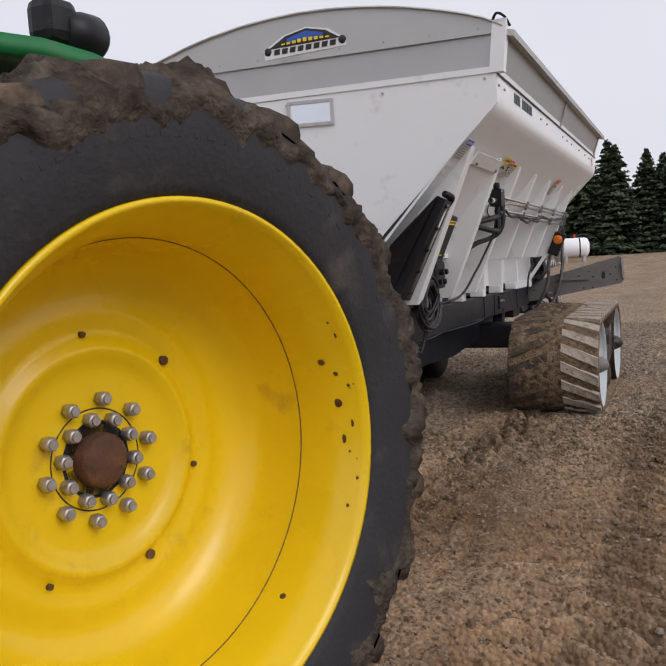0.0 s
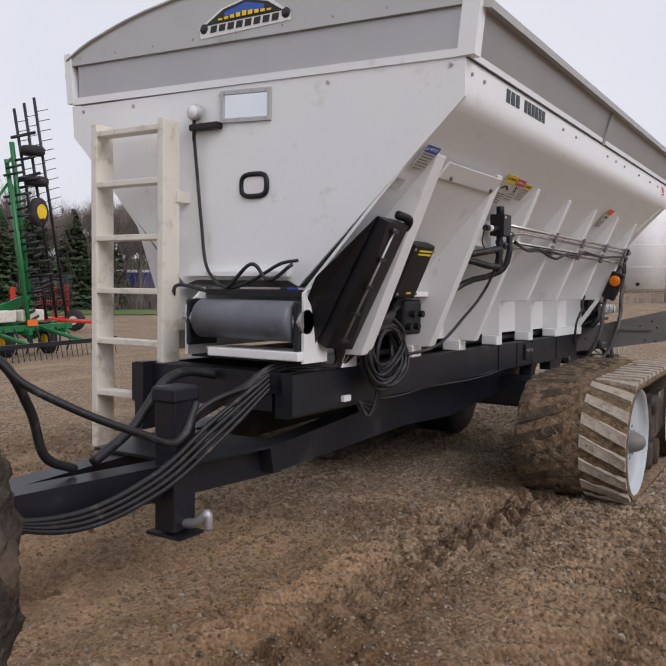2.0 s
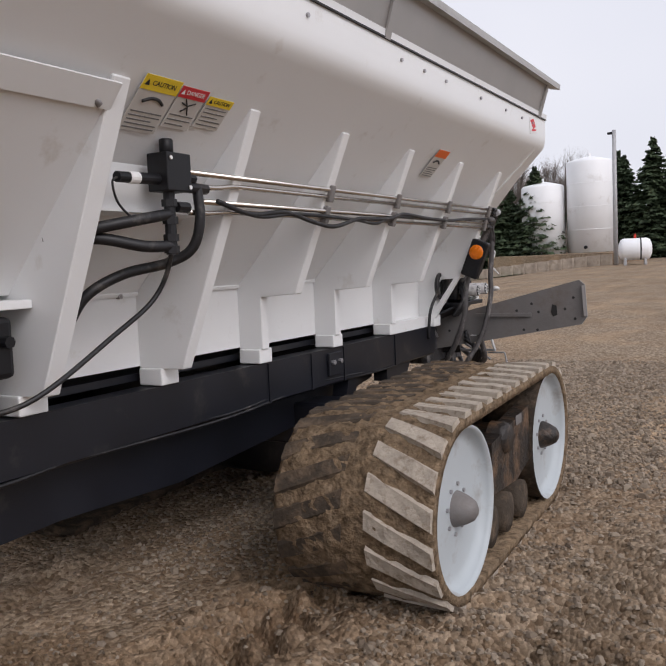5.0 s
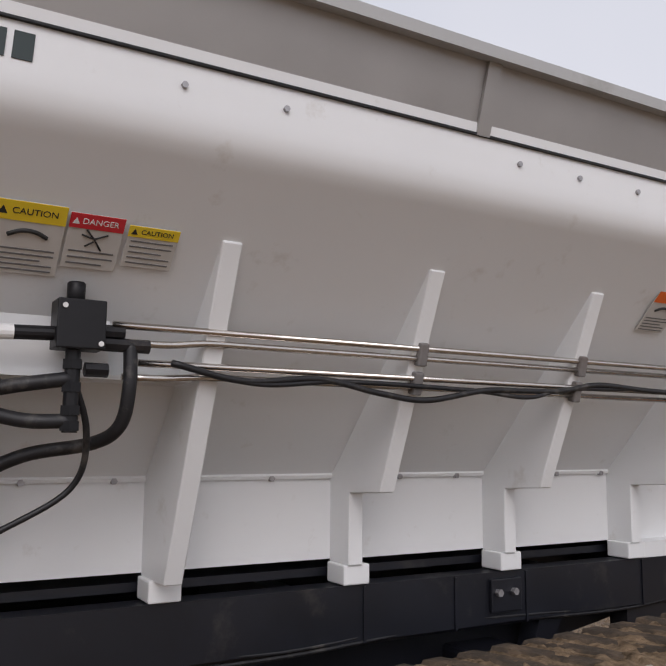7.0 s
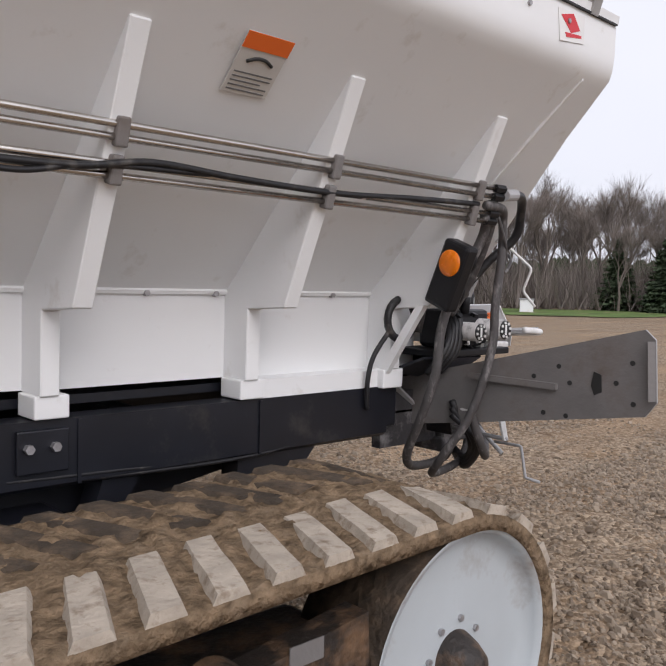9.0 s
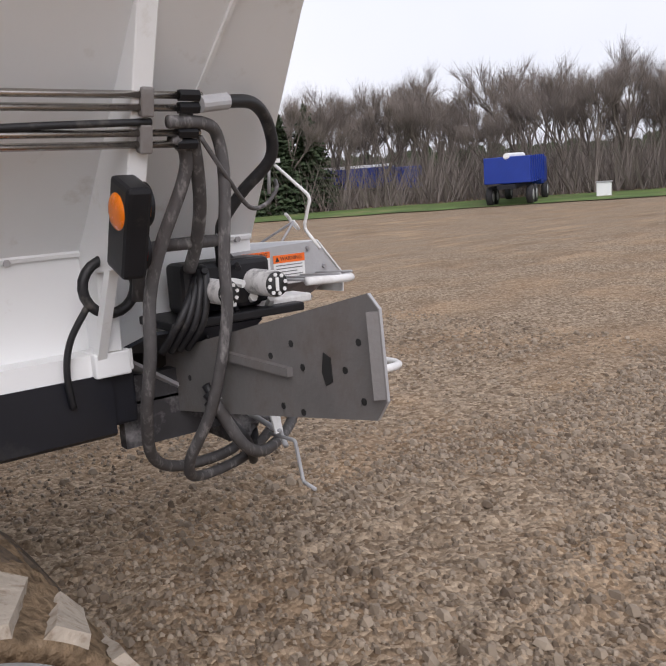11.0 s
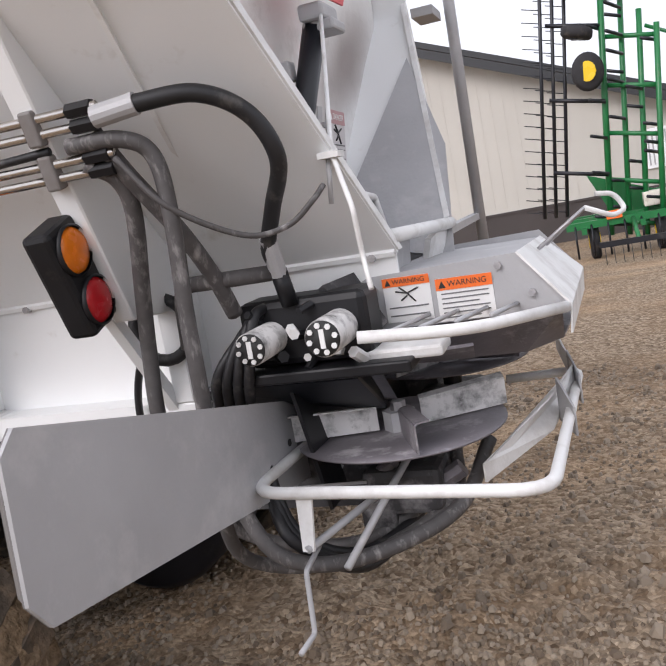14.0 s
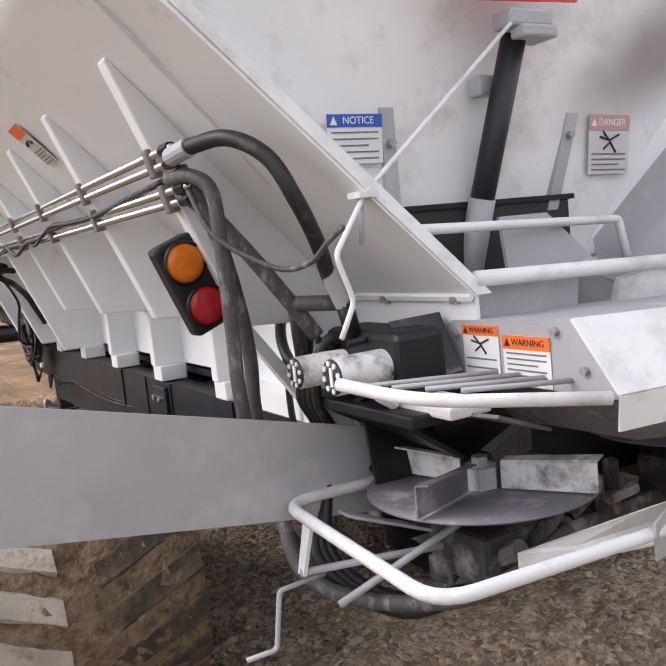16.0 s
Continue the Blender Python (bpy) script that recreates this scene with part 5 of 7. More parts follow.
wlamp = part("work_lamp", lathe([(-0.09, 0), (-0.09, 0.05), (-0.02, 0.075), (0.05, 0.08), (0.07, 0.07), (0.07, 0)], wl_m @ axis_m((0, 0, 0), (0.3, 1, 0)), 20), M_BLACKP, tractor, "black work lamp on a swivel")
part("lamp_post", tube([lamp_p + Vector((0, 0, -0.05)), lamp_p + Vector((-0.02, 0.02, -0.16))], 0.025, 10), M_BLACKP, wlamp)
part("lamp_cover", box(tuple(lamp_p + Vector((-0.02, -0.08, 0.02))), (0.10, 0.11, 0.12), bev=0.03), M_BLACKP, wlamp)
part("cab_base", box(tuple(WM @ Vector((-1.45, -0.3, 0.55))), (0.8, 1.3, 0.9), bev=0.05), M_BLACK, tractor)


# ---- rear end of the spreader ----
# inset end wall between the side panels
bm = bmesh.new()
slab([(-1.17, 11.30, 2.50), (-1.20, 11.30, 2.27), (-2.0, 11.20, 1.45), (2 * CX + 2.0, 11.20, 1.48), (2 * CX + 1.20, 11.30, 2.30), (2 * CX + 1.17, 11.30, 2.53)], -0.012, bm)
part("end_wall", bm, M_ENDWALL, spreader, "white end wall dulled by fertilizer dust")
part("end_extension", slab([(-1.11, 11.27, 2.73), (-1.17, 11.30, 2.50), (2 * CX + 1.17, 11.30, 2.53), (2 * CX + 1.11, 11.27, 2.76)], -0.008), M_STEEL, spreader)
# solid black box: the shade inside the feed gate is put in as colour
part("gate_opening", box((CX, 11.225, 1.47), (0.66, 0.03, 0.38)), M_INK, spreader, "black panel standing for the shade in the feed gate opening")
part("gate_edge", box((CX, 11.235, 1.668), (0.70, 0.03, 0.016)), M_BLACKP, spreader)
part("gate_guide", slab([(-2.055, 11.222, 1.66), (-2.10, 11.222, 1.66), (-2.09, 11.24, 1.95), (-2.045, 11.24, 1.95)], 0.02), M_GALV, spreader)
part("gate_guide", slab([(-2.665, 11.222, 1.63), (-2.71, 11.222, 1.63), (-2.815, 11.24, 1.93), (-2.765, 11.24, 1.93)], 0.02), M_GALV, spreader)
for x, z in ((-2.07, 1.85), (-2.765, 1.86)):
    part("guide_bolt", cyl((x, 11.25, z), (x, 11.275, z), 0.012, 6), M_BOLT, spreader)
mast = part("gate_jack", tube([(CX + 0.085, 11.215, 1.47), (CX + 0.005, 11.40, 2.12)], 0.036, 16), M_BLACK, spreader, "black gate jack tube, dusty at its foot")
part("jack_sleeve", tube([(CX + 0.086, 11.22, 1.46), (CX + 0.060, 11.275, 1.68)], 0.040, 16), M_GALV, mast)
part("jack_clamp", box((CX - 0.02, 11.41, 2.155), (0.16, 0.08, 0.05), bev=0.01), M_GALV, mast)
part("jack_clamp", box((CX - 0.03, 11.42, 2.115), (0.13, 0.10, 0.035), bev=0.008), M_GALV, mast)
part("bracket", box((CX + 0.047, 11.297, 1.999), (0.06, 0.05, 0.06), bev=0.006), M_GALV, spreader)
sign = part("slow_sign", prism([(CX - 0.20, 2.205), (CX + 0.18, 2.19), (CX + 0.215, 2.235), (CX + 0.02, 2.56), (CX - 0.06, 2.56), (CX - 0.24, 2.25)], "y", 11.44, 11.446), M_REDP, spreader, "orange triangle sign with red border")
part("sign_middle", prism([(CX - 0.15, 2.245), (CX + 0.14, 2.235), (CX - 0.015, 2.49)], "y", 11.447, 11.450), M_ORANGE, sign)
# wires and crank rod
part("crank_rod", tube(rounded([(CX + 0.05, 11.44, 2.14), (-1.755, 11.594, 1.700), (-1.621, 11.662, 1.569), (-1.660, 11.655, 1.466), (-1.606, 11.678, 1.395)], 0.02), 0.006, 8), M_WHITE_DUSTY, spreader, "thin bent crank rod")
part("rod_bracket", box((-1.747, 11.594, 1.694), (0.05, 0.05, 0.014)), M_WHITE_DUSTY, spreader)
part("rod_bracket", tube([(-1.745, 11.588, 1.69), (-1.742, 11.578, 1.585)], 0.006, 6), M_GALV, spreader)
# frame round the gate
part("gate_frame", tube(rounded([(-1.90, 11.58, 1.585), (-1.90, 11.58, 1.605), (-2.80, 11.40, 1.58), (-2.81, 11.42, 1.46)], 0.015), 0.013, 8), M_WHITE_DUSTY, spreader)
part("push_bar", tube([(-2.01, 11.64, 1.476), (-2.80, 11.66, 1.448)], 0.020, 12), M_WHITE_DUSTY, spreader)
part("chute_plate", slab([(-2.02, 11.62, 1.47), (-2.40, 11.60, 1.47), (-2.40, 11.58, 1.30), (-2.02, 11.60, 1.30)], 0.012), M_GALV, spreader)
part("chute_plate", slab([(-2.30, 11.42, 1.62), (-2.48, 11.42, 1.62), (-2.62, 11.45, 1.48), (-2.30, 11.45, 1.40)], 0.012), M_GALV, spreader)
part("far_wing_flange", slab([(2 * CX + 2.0, 11.655, 1.47), (2 * CX + 1.98, 11.64, 1.35), (2 * CX + 2.35, 11.62, 1.35), (2 * CX + 2.35, 11.64, 1.42)], 0.02), M_WHITE_DUSTY, spreader)
# labels on the end wall


def label(name, o, ex, ey, w, h, head, parent, words="", ink=M_INK, lines=5, bg=M_LABEL, text="", figure=False, head_h=0.26):
    """A flat sticker: background, coloured heading with its word, and bars for small print."""
    pm = plane_m(o, ex, ey)
    base = part(name, box((0, 0, 0.001), (w, h, 0.002), pm), bg, parent, text)
    hh = h * head_h
    part("heading", box((0, h / 2 - hh / 2, 0.0032), (w, hh, 0.002), pm), head, base)
    if words:
        lettering(words, min(hh * 0.80, w / len(words)), pm @ Matrix.Translation((w * 0.06, h / 2 - hh / 2, 0.0046)), ink, "heading_word", base)
        ts, tz = min(hh * 0.7, w * 0.13), h / 2 - hh / 2
        bm2 = prism([(-w * 0.45, tz - ts / 2), (-w * 0.45 + ts, tz - ts / 2), (-w * 0.45 + ts / 2, tz + ts / 2)], "z", 0.0042, 0.0050)
        bm2.transform(pm)
        part("warning_triangle", bm2, ink, base)
    top = h / 2 - hh
    if figure:
        fz = top - h * 0.17
        if figure == "fall":
            for pts in (((-.02, .03), (0, .0), (.02, -.04)), ((-.03, .012), (0, .0), (.03, .02)), ((0, -.01), (-.018, -.03))):
                b2 = tube([(x * w * 8, fz + y * h * 5, 0.004) for x, y in pts], w * 0.018, 5)
                b2.transform(pm)
                part("pictogram", b2, M_INK, base)
        else:
            b2 = tube(curve([(-w * .28, fz - h * .03, .004), (-w * .1, fz + h * .04, .004), (w * .1, fz + h * .04, .004), (w * .28, fz - h * .03, .004)], 4), h * 0.028, 5)
            b2.transform(pm)
            part("pictogram", b2, M_INK, base)
        top = fz - h * 0.16
    n = lines
    for k in range(n):
        zz = top - (top + h / 2) * (k + 0.8) / (n + 0.6)
        ww = w * (0.84 if k % 3 != 2 else 0.66)
        part("print_bar", box((-(w * 0.84 - ww) / 2, zz, 0.003), (ww, min(0.0045, h * 0.03), 0.0015), pm), M_INKL, base)
    return base


M_INKL = material("small_print", (0.16, 0.16, 0.16), 0.6)
M_PINK = material("faded_red_print", (0.50, 0.30, 0.30), 0.6)
M_FADE = material("faded_label", (0.62, 0.60, 0.60), 0.6, 0, 0.05, 10)
label("notice_label", (-1.957, 11.258, 1.866), (-1, 0, 0), (0, 0.095, 1), 0.175, 0.13, M_BLUEP, spreader, "NOTICE", M_LABEL, 5, M_LABEL, "white notice label with blue heading")
label("danger_label", (-2.945, 11.258, 1.825), (-1, 0, -0.03), (0, 0.095, 1), 0.19, 0.19, M_PINK, spreader, "DANGER", M_LABEL, 4, M_FADE, "faded danger label with red heading", "fall")
# labels on the sloping side
SL = Vector((0.692, 0, 0.722)).normalized()


def side_label(name, ya, yb, z0, z1, head, words, ink, lines, figure=False, bg=M_LABELG, text=""):
    zc = (z0 + z1) / 2
    h = (z1 - z0) / 0.722
    return label(name, (wall_x(zc) + 0.012, (ya + yb) / 2, zc), (0, 1, 0), SL, yb - ya, h, head, spreader, words, ink, lines, bg, text, figure)


side_label("caution_label", 7.436, 7.606, 1.986, 2.136, M_YELP, "CAUTION", M_INK, 5, "lift", text="caution label with yellow heading")
side_label("danger_label", 7.614, 7.752, 2.012, 2.129, M_REDP, "DANGER", M_LABEL, 3, "fall", text="danger label with red heading")
side_label("caution_label", 7.765, 7.902, 2.028, 2.119, M_YELP, "CAUTION", M_INK, 5, text="small caution label with yellow heading")
side_label("warning_label", 9.812, 9.970, 2.010, 2.146, M_ORANGE, "", M_INK, 5, "arc", text="torn warning label with orange heading")
side_label("notice_label", 6.350, 6.485, 2.03, 2.134, M_BLUEP, "NOTICE", M_LABEL, 6, text="notice label with blue heading")
bm = box((0, 0, 0.002), (0.09, 0.055, 0.003), plane_m((wall_x(1.966) + 0.012, 6.315 + 0.03, 1.966), (0, 1, 0), SL))
part("serial_plate", bm, M_PIPE, spreader, "small metal data plate")

# hood over the spinners
hood_side = [(11.53, 1.235), (11.53, 1.365), (11.56, 1.378), (11.946, 1.39), (12.055, 1.262), (12.055, 1.235)]
hood = part("hood_side", prism(hood_side, "x", -2.004, -1.996), M_GALV, spreader, "grey steel spinner hood")
part("hood_side", prism([(y, z - 0.02) for y, z in hood_side], "x", -2.90, -2.892), M_GALV, hood)
part("hood_back", slab([(-1.99, 11.946, 1.39), (-1.985, 12.062, 1.245), (-2.90, 12.075, 1.215), (-2.905, 11.944, 1.345)], 0.006), M_WHITE_DUSTY, hood)
part("hood_skirt", slab([(-1.985, 12.062, 1.245), (-1.985, 12.055, 1.175), (-2.90, 12.07, 1.14), (-2.90, 12.075, 1.215)], 0.005), M_WHITE_DUSTY, hood)
part("hood_top", slab([(-2.0, 11.56, 1.378), (-2.0, 11.946, 1.39), (-2.90, 11.944, 1.345), (-2.90, 11.56, 1.345)], -0.006), M_GALV, hood)
for y, z in ((11.572, 1.344), (11.90, 1.365), (11.975, 1.287)):
    part("hood_bolt", cyl((-1.998, y, z), (-1.983, y, z), 0.010, 6), M_BOLT, hood)
pm_e = (0, 1, 0)
label("warning_label", (-1.9945, 11.660, 1.310), pm_e, (0, 0, 1), 0.125, 0.118, M_ORANGE, spreader, "WARNING", M_INK, 2, M_LABEL, "warning label with orange heading", "fall", 0.2)
label("warning_label", (-1.9945, 11.809, 1.294), pm_e, (0, 0, 1), 0.145, 0.112, M_ORANGE, spreader, "WARNING", M_INK, 6, M_LABEL, "warning label with orange heading and small print", False, 0.27)
part("lower_chute", slab([(-2.02, 11.60, 1.235), (-2.02, 11.90, 1.235), (-2.20, 11.92, 1.09), (-2.12, 11.62, 1.11)], 0.008), M_SPIN, hood)
part("lower_chute", slab([(-2.02, 11.86, 1.235), (-2.03, 12.04, 1.235), (-2.30, 12.02, 1.10), (-2.20, 11.92, 1.09)], 0.008), M_SPIN, hood)
part("lower_chute", slab([(-1.80, 11.60, 1.195), (-1.88, 11.83, 1.19), (-2.06, 11.80, 1.12), (-2.02, 11.60, 1.13)], 0.008), M_SPIN, hood)
part("chute_lip", box((-1.86, 11.66, 1.205), (0.12, 0.22, 0.03), bev=0.008), M_WHITE_DUSTY, hood)
part("chute_floor", slab([(-2.30, 12.02, 1.10), (-2.95, 12.05, 1.08), (-2.95, 11.62, 1.08), (-2.12, 11.62, 1.11)], 0.008), M_SPIN, hood)
part("upper_guard", tube(rounded([(-1.62, 11.624, 1.290), (-1.66, 11.86, 1.272), (-1.976, 12.052, 1.243)], 0.12), 0.0145, 12), M_WHITE_DUSTY, spreader, "dusty white guard tube")
for k in range(4):
    y = 11.66 + 0.075 * k
    part("guard_rung", tube([(-1.64 - 0.03 * k, y + 0.02, 1.287), (-2.0, y + 0.05, 1.262)], 0.006, 6), M_GALV, spreader)
handle = part("hood_handle", tube(rounded([(-2.31, 11.98, 1.36), (-2.39, 12.115, 1.45), (-2.52, 11.99, 1.35)], 0.01), 0.006, 6), M_BOLT, spreader, "bent rod handle")
part("handle_hook", tube(rounded([(-2.39, 12.115, 1.45), (-2.46, 12.19, 1.41), (-2.55, 12.23, 1.42), (-2.56, 12.20, 1.47), (-2.50, 12.15, 1.48)], 0.03), 0.008, 8), M_WHITE_DUSTY, handle)
# spinner motors and their block
motors = part("motor_block", box((-1.87, 11.43, 1.29), (0.14, 0.34, 0.17), bev=0.02), M_BLACKP, spreader, "black hydraulic motor block, dusty")
part("motor_mount", box((-1.88, 11.44, 1.185), (0.26, 0.52, 0.03), bev=0.006), M_BLACKP, motors)
for y, z, r in ((11.345, 1.283, 0.041), (11.529, 1.290, 0.045)):
    b = part("motor", lathe([(0, 0), (0, r - 0.004), (0.004, r), (0.15, r), (0.16, r * 1.15), (0.22, r * 1.15)], axis_m((-1.66, y, z), (-1, 0, 0)), 28), M_PATCH, motors, "round motor grey with dust")
    part("motor_cap", lathe([(0, 0), (0, r - 0.003), (0.004, r - 0.003)], axis_m((-1.657, y, z), (-1, 0, 0)), 28), M_INK, b)
    for k in range(8):
        a = k * math.pi / 4 + 0.2
        c = (-1.6565, y + r * 0.72 * math.cos(a), z + r * 0.72 * math.sin(a))
        part("cap_bolt", cyl(c, (c[0] + 0.004, c[1], c[2]), r * 0.16, 6), M_WHITE_DUSTY, b)
    part("cap_bar", box((-1.6555, y, z), (0.003, 0.012, r * 1.0)), M_LABEL, b)
for k in range(10):
    r2 = random.Random(40 + k)
    c = Vector((-1.80 + r2.uniform(-0.03, 0.05), 11.28 + r2.uniform(0, 0.34), 1.20 + r2.uniform(0, 0.18)))
    part("fitting", cyl(c, c + Vector((0.04, r2.uniform(-0.03, 0.03), r2.uniform(-0.02, 0.03))), r2.uniform(0.010, 0.018), 6), M_BLACKP if k % 3 else M_WHITE_DUSTY, motors)
part("motor_shroud", slab([(-1.86, 11.48, 1.39), (-1.98, 11.53, 1.40), (-1.98, 11.60, 1.26), (-1.86, 11.58, 1.24)], 0.02), M_DUSTB, motors)
part("under_plate", slab([(-1.92, 11.06, 1.10), (-1.78, 11.12, 1.165), (-1.80, 11.55, 1.155), (-2.0, 11.55, 1.02)], 0.012), M_BLACK, spreader)
part("under_plate", slab([(-2.02, 11.03, 1.08), (-1.95, 11.05, 1.10), (-1.98, 11.40, 0.86), (-2.06, 11.36, 0.84)], 0.012), M_GALV, spreader)
part("rear_bracket", box((-1.98, 11.05, 0.95), (0.12, 0.12, 0.18), bev=0.01), M_BLACK, spreader)

# hoses at the rear
FIT = (-1.454, 11.20, 1.842)
part("hose_collar", cyl((-1.460, 11.19, 1.845), (-1.475, 11.285, 1.856), 0.024, 14), M_GALV, spreader)
part("big_hose", tube(curve([(-1.47, 11.27, 1.855), (-1.52, 11.40, 1.856), (-1.575, 11.485, 1.80), (-1.62, 11.515, 1.70), (-1.70, 11.45, 1.60), (-1.752, 11.40, 1.51), (-1.78, 11.40, 1.46)]), 0.0195, 14), M_HOSE, spreader, "thick black hydraulic hose")
part("hose_end", cyl((-1.745, 11.405, 1.53), (-1.785, 11.40, 1.44), 0.022, 12), M_GALV, spreader)
part("hose_tee", tube([(-1.785, 11.40, 1.45), (-1.80, 11.41, 1.36)], 0.022, 10), M_BLACKP, spreader)
part("dusty_hose", tube(curve([(-1.50, 11.12, 1.76), (-1.53, 11.17, 1.72), (-1.565, 11.172, 1.64), (-1.63, 11.11, 1.45), (-1.66, 11.075, 1.30), (-1.668, 11.06, 1.12), (-1.74, 11.06, 0.92), (-1.86, 11.12, 0.74), (-1.93, 11.26, 0.66), (-1.93, 11.48, 0.68), (-2.05, 11.66, 0.78), (-2.2, 11.66, 0.86)]), 0.020, 12), M_HOSED, spreader, "grey dusty hydraulic hose")
part("dusty_hose", tube(curve([(-1.48, 11.10, 1.80), (-1.49, 11.22, 1.795), (-1.52, 11.275, 1.75), (-1.525, 11.285, 1.62), (-1.535, 11.268, 1.40), (-1.54, 11.262, 1.22), (-1.60, 11.22, 0.95), (-1.72, 11.18, 0.74), (-1.84, 11.28, 0.64), (-1.86, 11.50, 0.67), (-1.98, 11.70, 0.76), (-2.12, 11.70, 0.86)]), 0.0185, 12), M_HOSED, spreader, "grey dusty hydraulic hose")
part("dusty_hose", tube(curve([(-1.49, 11.16, 1.82), (-1.53, 11.20, 1.72), (-1.62, 11.25, 1.58), (-1.70, 11.27, 1.46), (-1.77, 11.27, 1.36)]), 0.021, 12), M_HOSED, spreader)
part("elbow_hose", tube(rounded([(-1.79, 11.39, 1.445), (-1.70, 11.28, 1.452), (-1.79, 11.12, 1.445), (-1.81, 11.10, 1.28)], 0.06), 0.020, 12), M_HOSED, spreader)
part("thin_cable", tube(curve([(-1.49, 11.20, 1.76), (-1.51, 11.29, 1.64), (-1.60, 11.41, 1.552), (-1.645, 11.50, 1.555), (-1.667, 11.56, 1.60), (-1.70, 11.58, 1.63)]), 0.007, 8), M_HOSED, spreader)
for z, x in ((1.868, -1.462), (1.836, -1.470), (1.772, -1.492), (1.742, -1.502)):
    part("line_nut", cyl((x, 11.13, z), (x, 11.19, z), 0.017, 6), M_BLACKP, spreader)
part("lower_loop", tube(curve([(-1.62, 11.24, 0.95), (-1.62, 11.34, 0.78), (-1.72, 11.50, 0.72), (-1.90, 11.72, 0.76), (-2.1, 11.80, 0.88)]), 0.020, 10), M_HOSED, spreader)

# deflector plate across the rear of the track
plate = [(-0.90, 1.345), (-0.860, 1.31), (-0.845, 1.085), (-0.885, 1.030), (-1.69, 0.89), (-2.06, 0.83), (-2.06, 1.05)]
pl = part("deflector_plate", prism([(x, z) for x, z in plate], "y", 11.294, 11.302), M_GALV, spreader, "flat grey steel deflector plate")
part("splashed_face", prism([(x, z) for x, z in plate], "y", 11.2905, 11.2935), M_GALVD, pl)
part("plate_fold", slab([(-0.860, 11.292, 1.305), (-0.846, 11.292, 1.09), (-0.864, 11.267, 1.09), (-0.878, 11.267, 1.305)], 0.004), M_GALVD, pl)
part("plate_bar", box((-1.45, 11.280, 1.10), (0.42, 0.02, 0.025)), M_GALVD, pl)
part("plate_slot", prism([(-1.09, 1.175), (-1.06, 1.165), (-1.055, 1.10), (-1.085, 1.085), (-1.10, 1.12)], "y", 11.2875, 11.2910), M_INK, pl)
for x, z in ((-0.94, 1.22), (-0.93, 1.07), (-1.19, 1.12), (-1.24, 1.18), (-1.30, 0.99), (-1.2, 0.99), (-1.35, 1.13), (-1.0, 1.14), (-1.88, 0.98)):
    part("plate_hole", cyl((x, 11.2880, z), (x, 11.3045 if x < -1.8 else 11.2915, z), 0.010, 10), M_INK, pl)

# spinners
for cx in (-2.03, 2 * CX + 2.03):
    sm = axis_m((cx, 11.575, 0.955), (0, 0, 1))
    disc = part("spinner_disc", lathe([(-0.012, 0.0), (-0.012, 0.10), (0.0, 0.29), (0.006, 0.29), (-0.004, 0.10), (-0.004, 0.0)], sm, 48), M_SPIN, spreader, "dished grey spinner disc")
    part("spinner_hub", cyl((cx, 11.575, 0.94), (cx, 11.575, 1.005), 0.045, 6), M_GALV, disc)
    part("hub_nut", cyl((cx, 11.575, 1.005), (cx, 11.575, 1.03), 0.022, 6), M_BOLT, disc)
    part("spinner_shaft", cyl((cx, 11.575, 0.95), (cx, 11.575, 0.74), 0.035, 14), M_BLACKP, disc)
    part("spinner_gearbox", box((cx, 11.575, 0.80), (0.20, 0.22, 0.13), bev=0.02), M_DUSTB, disc)
    for k in range(4):
        a = radians(18 + 90 * k) if cx > CX else radians(60 + 90 * k)
        rm = Matrix.Translation((cx, 11.575, 0.955)) @ pose(0, 0, 0, 0, 0, math.degrees(a))
        bm = bmesh.new()
        for p0, p1 in ((((0.06, 0.0), (0.30, 0.02)), ((0.06, 0.006), (0.30, 0.026))),):
            slab([rm @ Vector((0.06, 0, 0.0)), rm @ Vector((0.30, 0.02, 0.012)), rm @ Vector((0.30, 0.02, 0.085)), rm @ Vector((0.06, 0, 0.065))], 0.005, bm)
            slab([rm @ Vector((0.06, 0, 0.065)), rm @ Vector((0.30, 0.02, 0.085)), rm @ Vector((0.30, 0.055, 0.09)), rm @ Vector((0.06, 0.03, 0.07))], 0.004, bm)
        part("spinner_blade", bm, M_PATCH if k % 2 else M_SPIN, disc)
# frame below the spinners
part("spinner_beam", box((CX, 11.50, 0.73), (1.0, 0.10, 0.07), bev=0.01), M_DUSTB, spreader)
part("spinner_brace", slab([(-1.74, 11.34, 0.90), (-1.74, 11.40, 0.90), (-2.25, 11.62, 0.72), (-2.25, 11.56, 0.72)], 0.008), M_GALV, spreader)
part("hanger", box((CX + 0.42, 11.15, 0.95), (0.05, 0.30, 0.10)), M_DUSTB, spreader)
part("hanger", box((CX - 0.42, 11.15, 0.95), (0.05, 0.30, 0.10)), M_DUSTB, spreader)
part("spinner_frame", box((CX + 0.42, 11.30, 0.83), (0.05, 0.44, 0.16)), M_DUSTB, spreader)
part("spinner_frame", box((CX - 0.42, 11.30, 0.83), (0.05, 0.44, 0.16)), M_DUSTB, spreader)
guard = part("guard_rail", tube(rounded([(-2.10, 11.34, 0.95), (-1.610, 11.296, 0.946), (-1.556, 12.002, 0.942), (-2.70, 12.033, 0.90), (-2.62, 11.80, 0.91)], 0.09), 0.0150, 14), M_WHITE_DUSTY, spreader, "dusty white tubular guard rail")
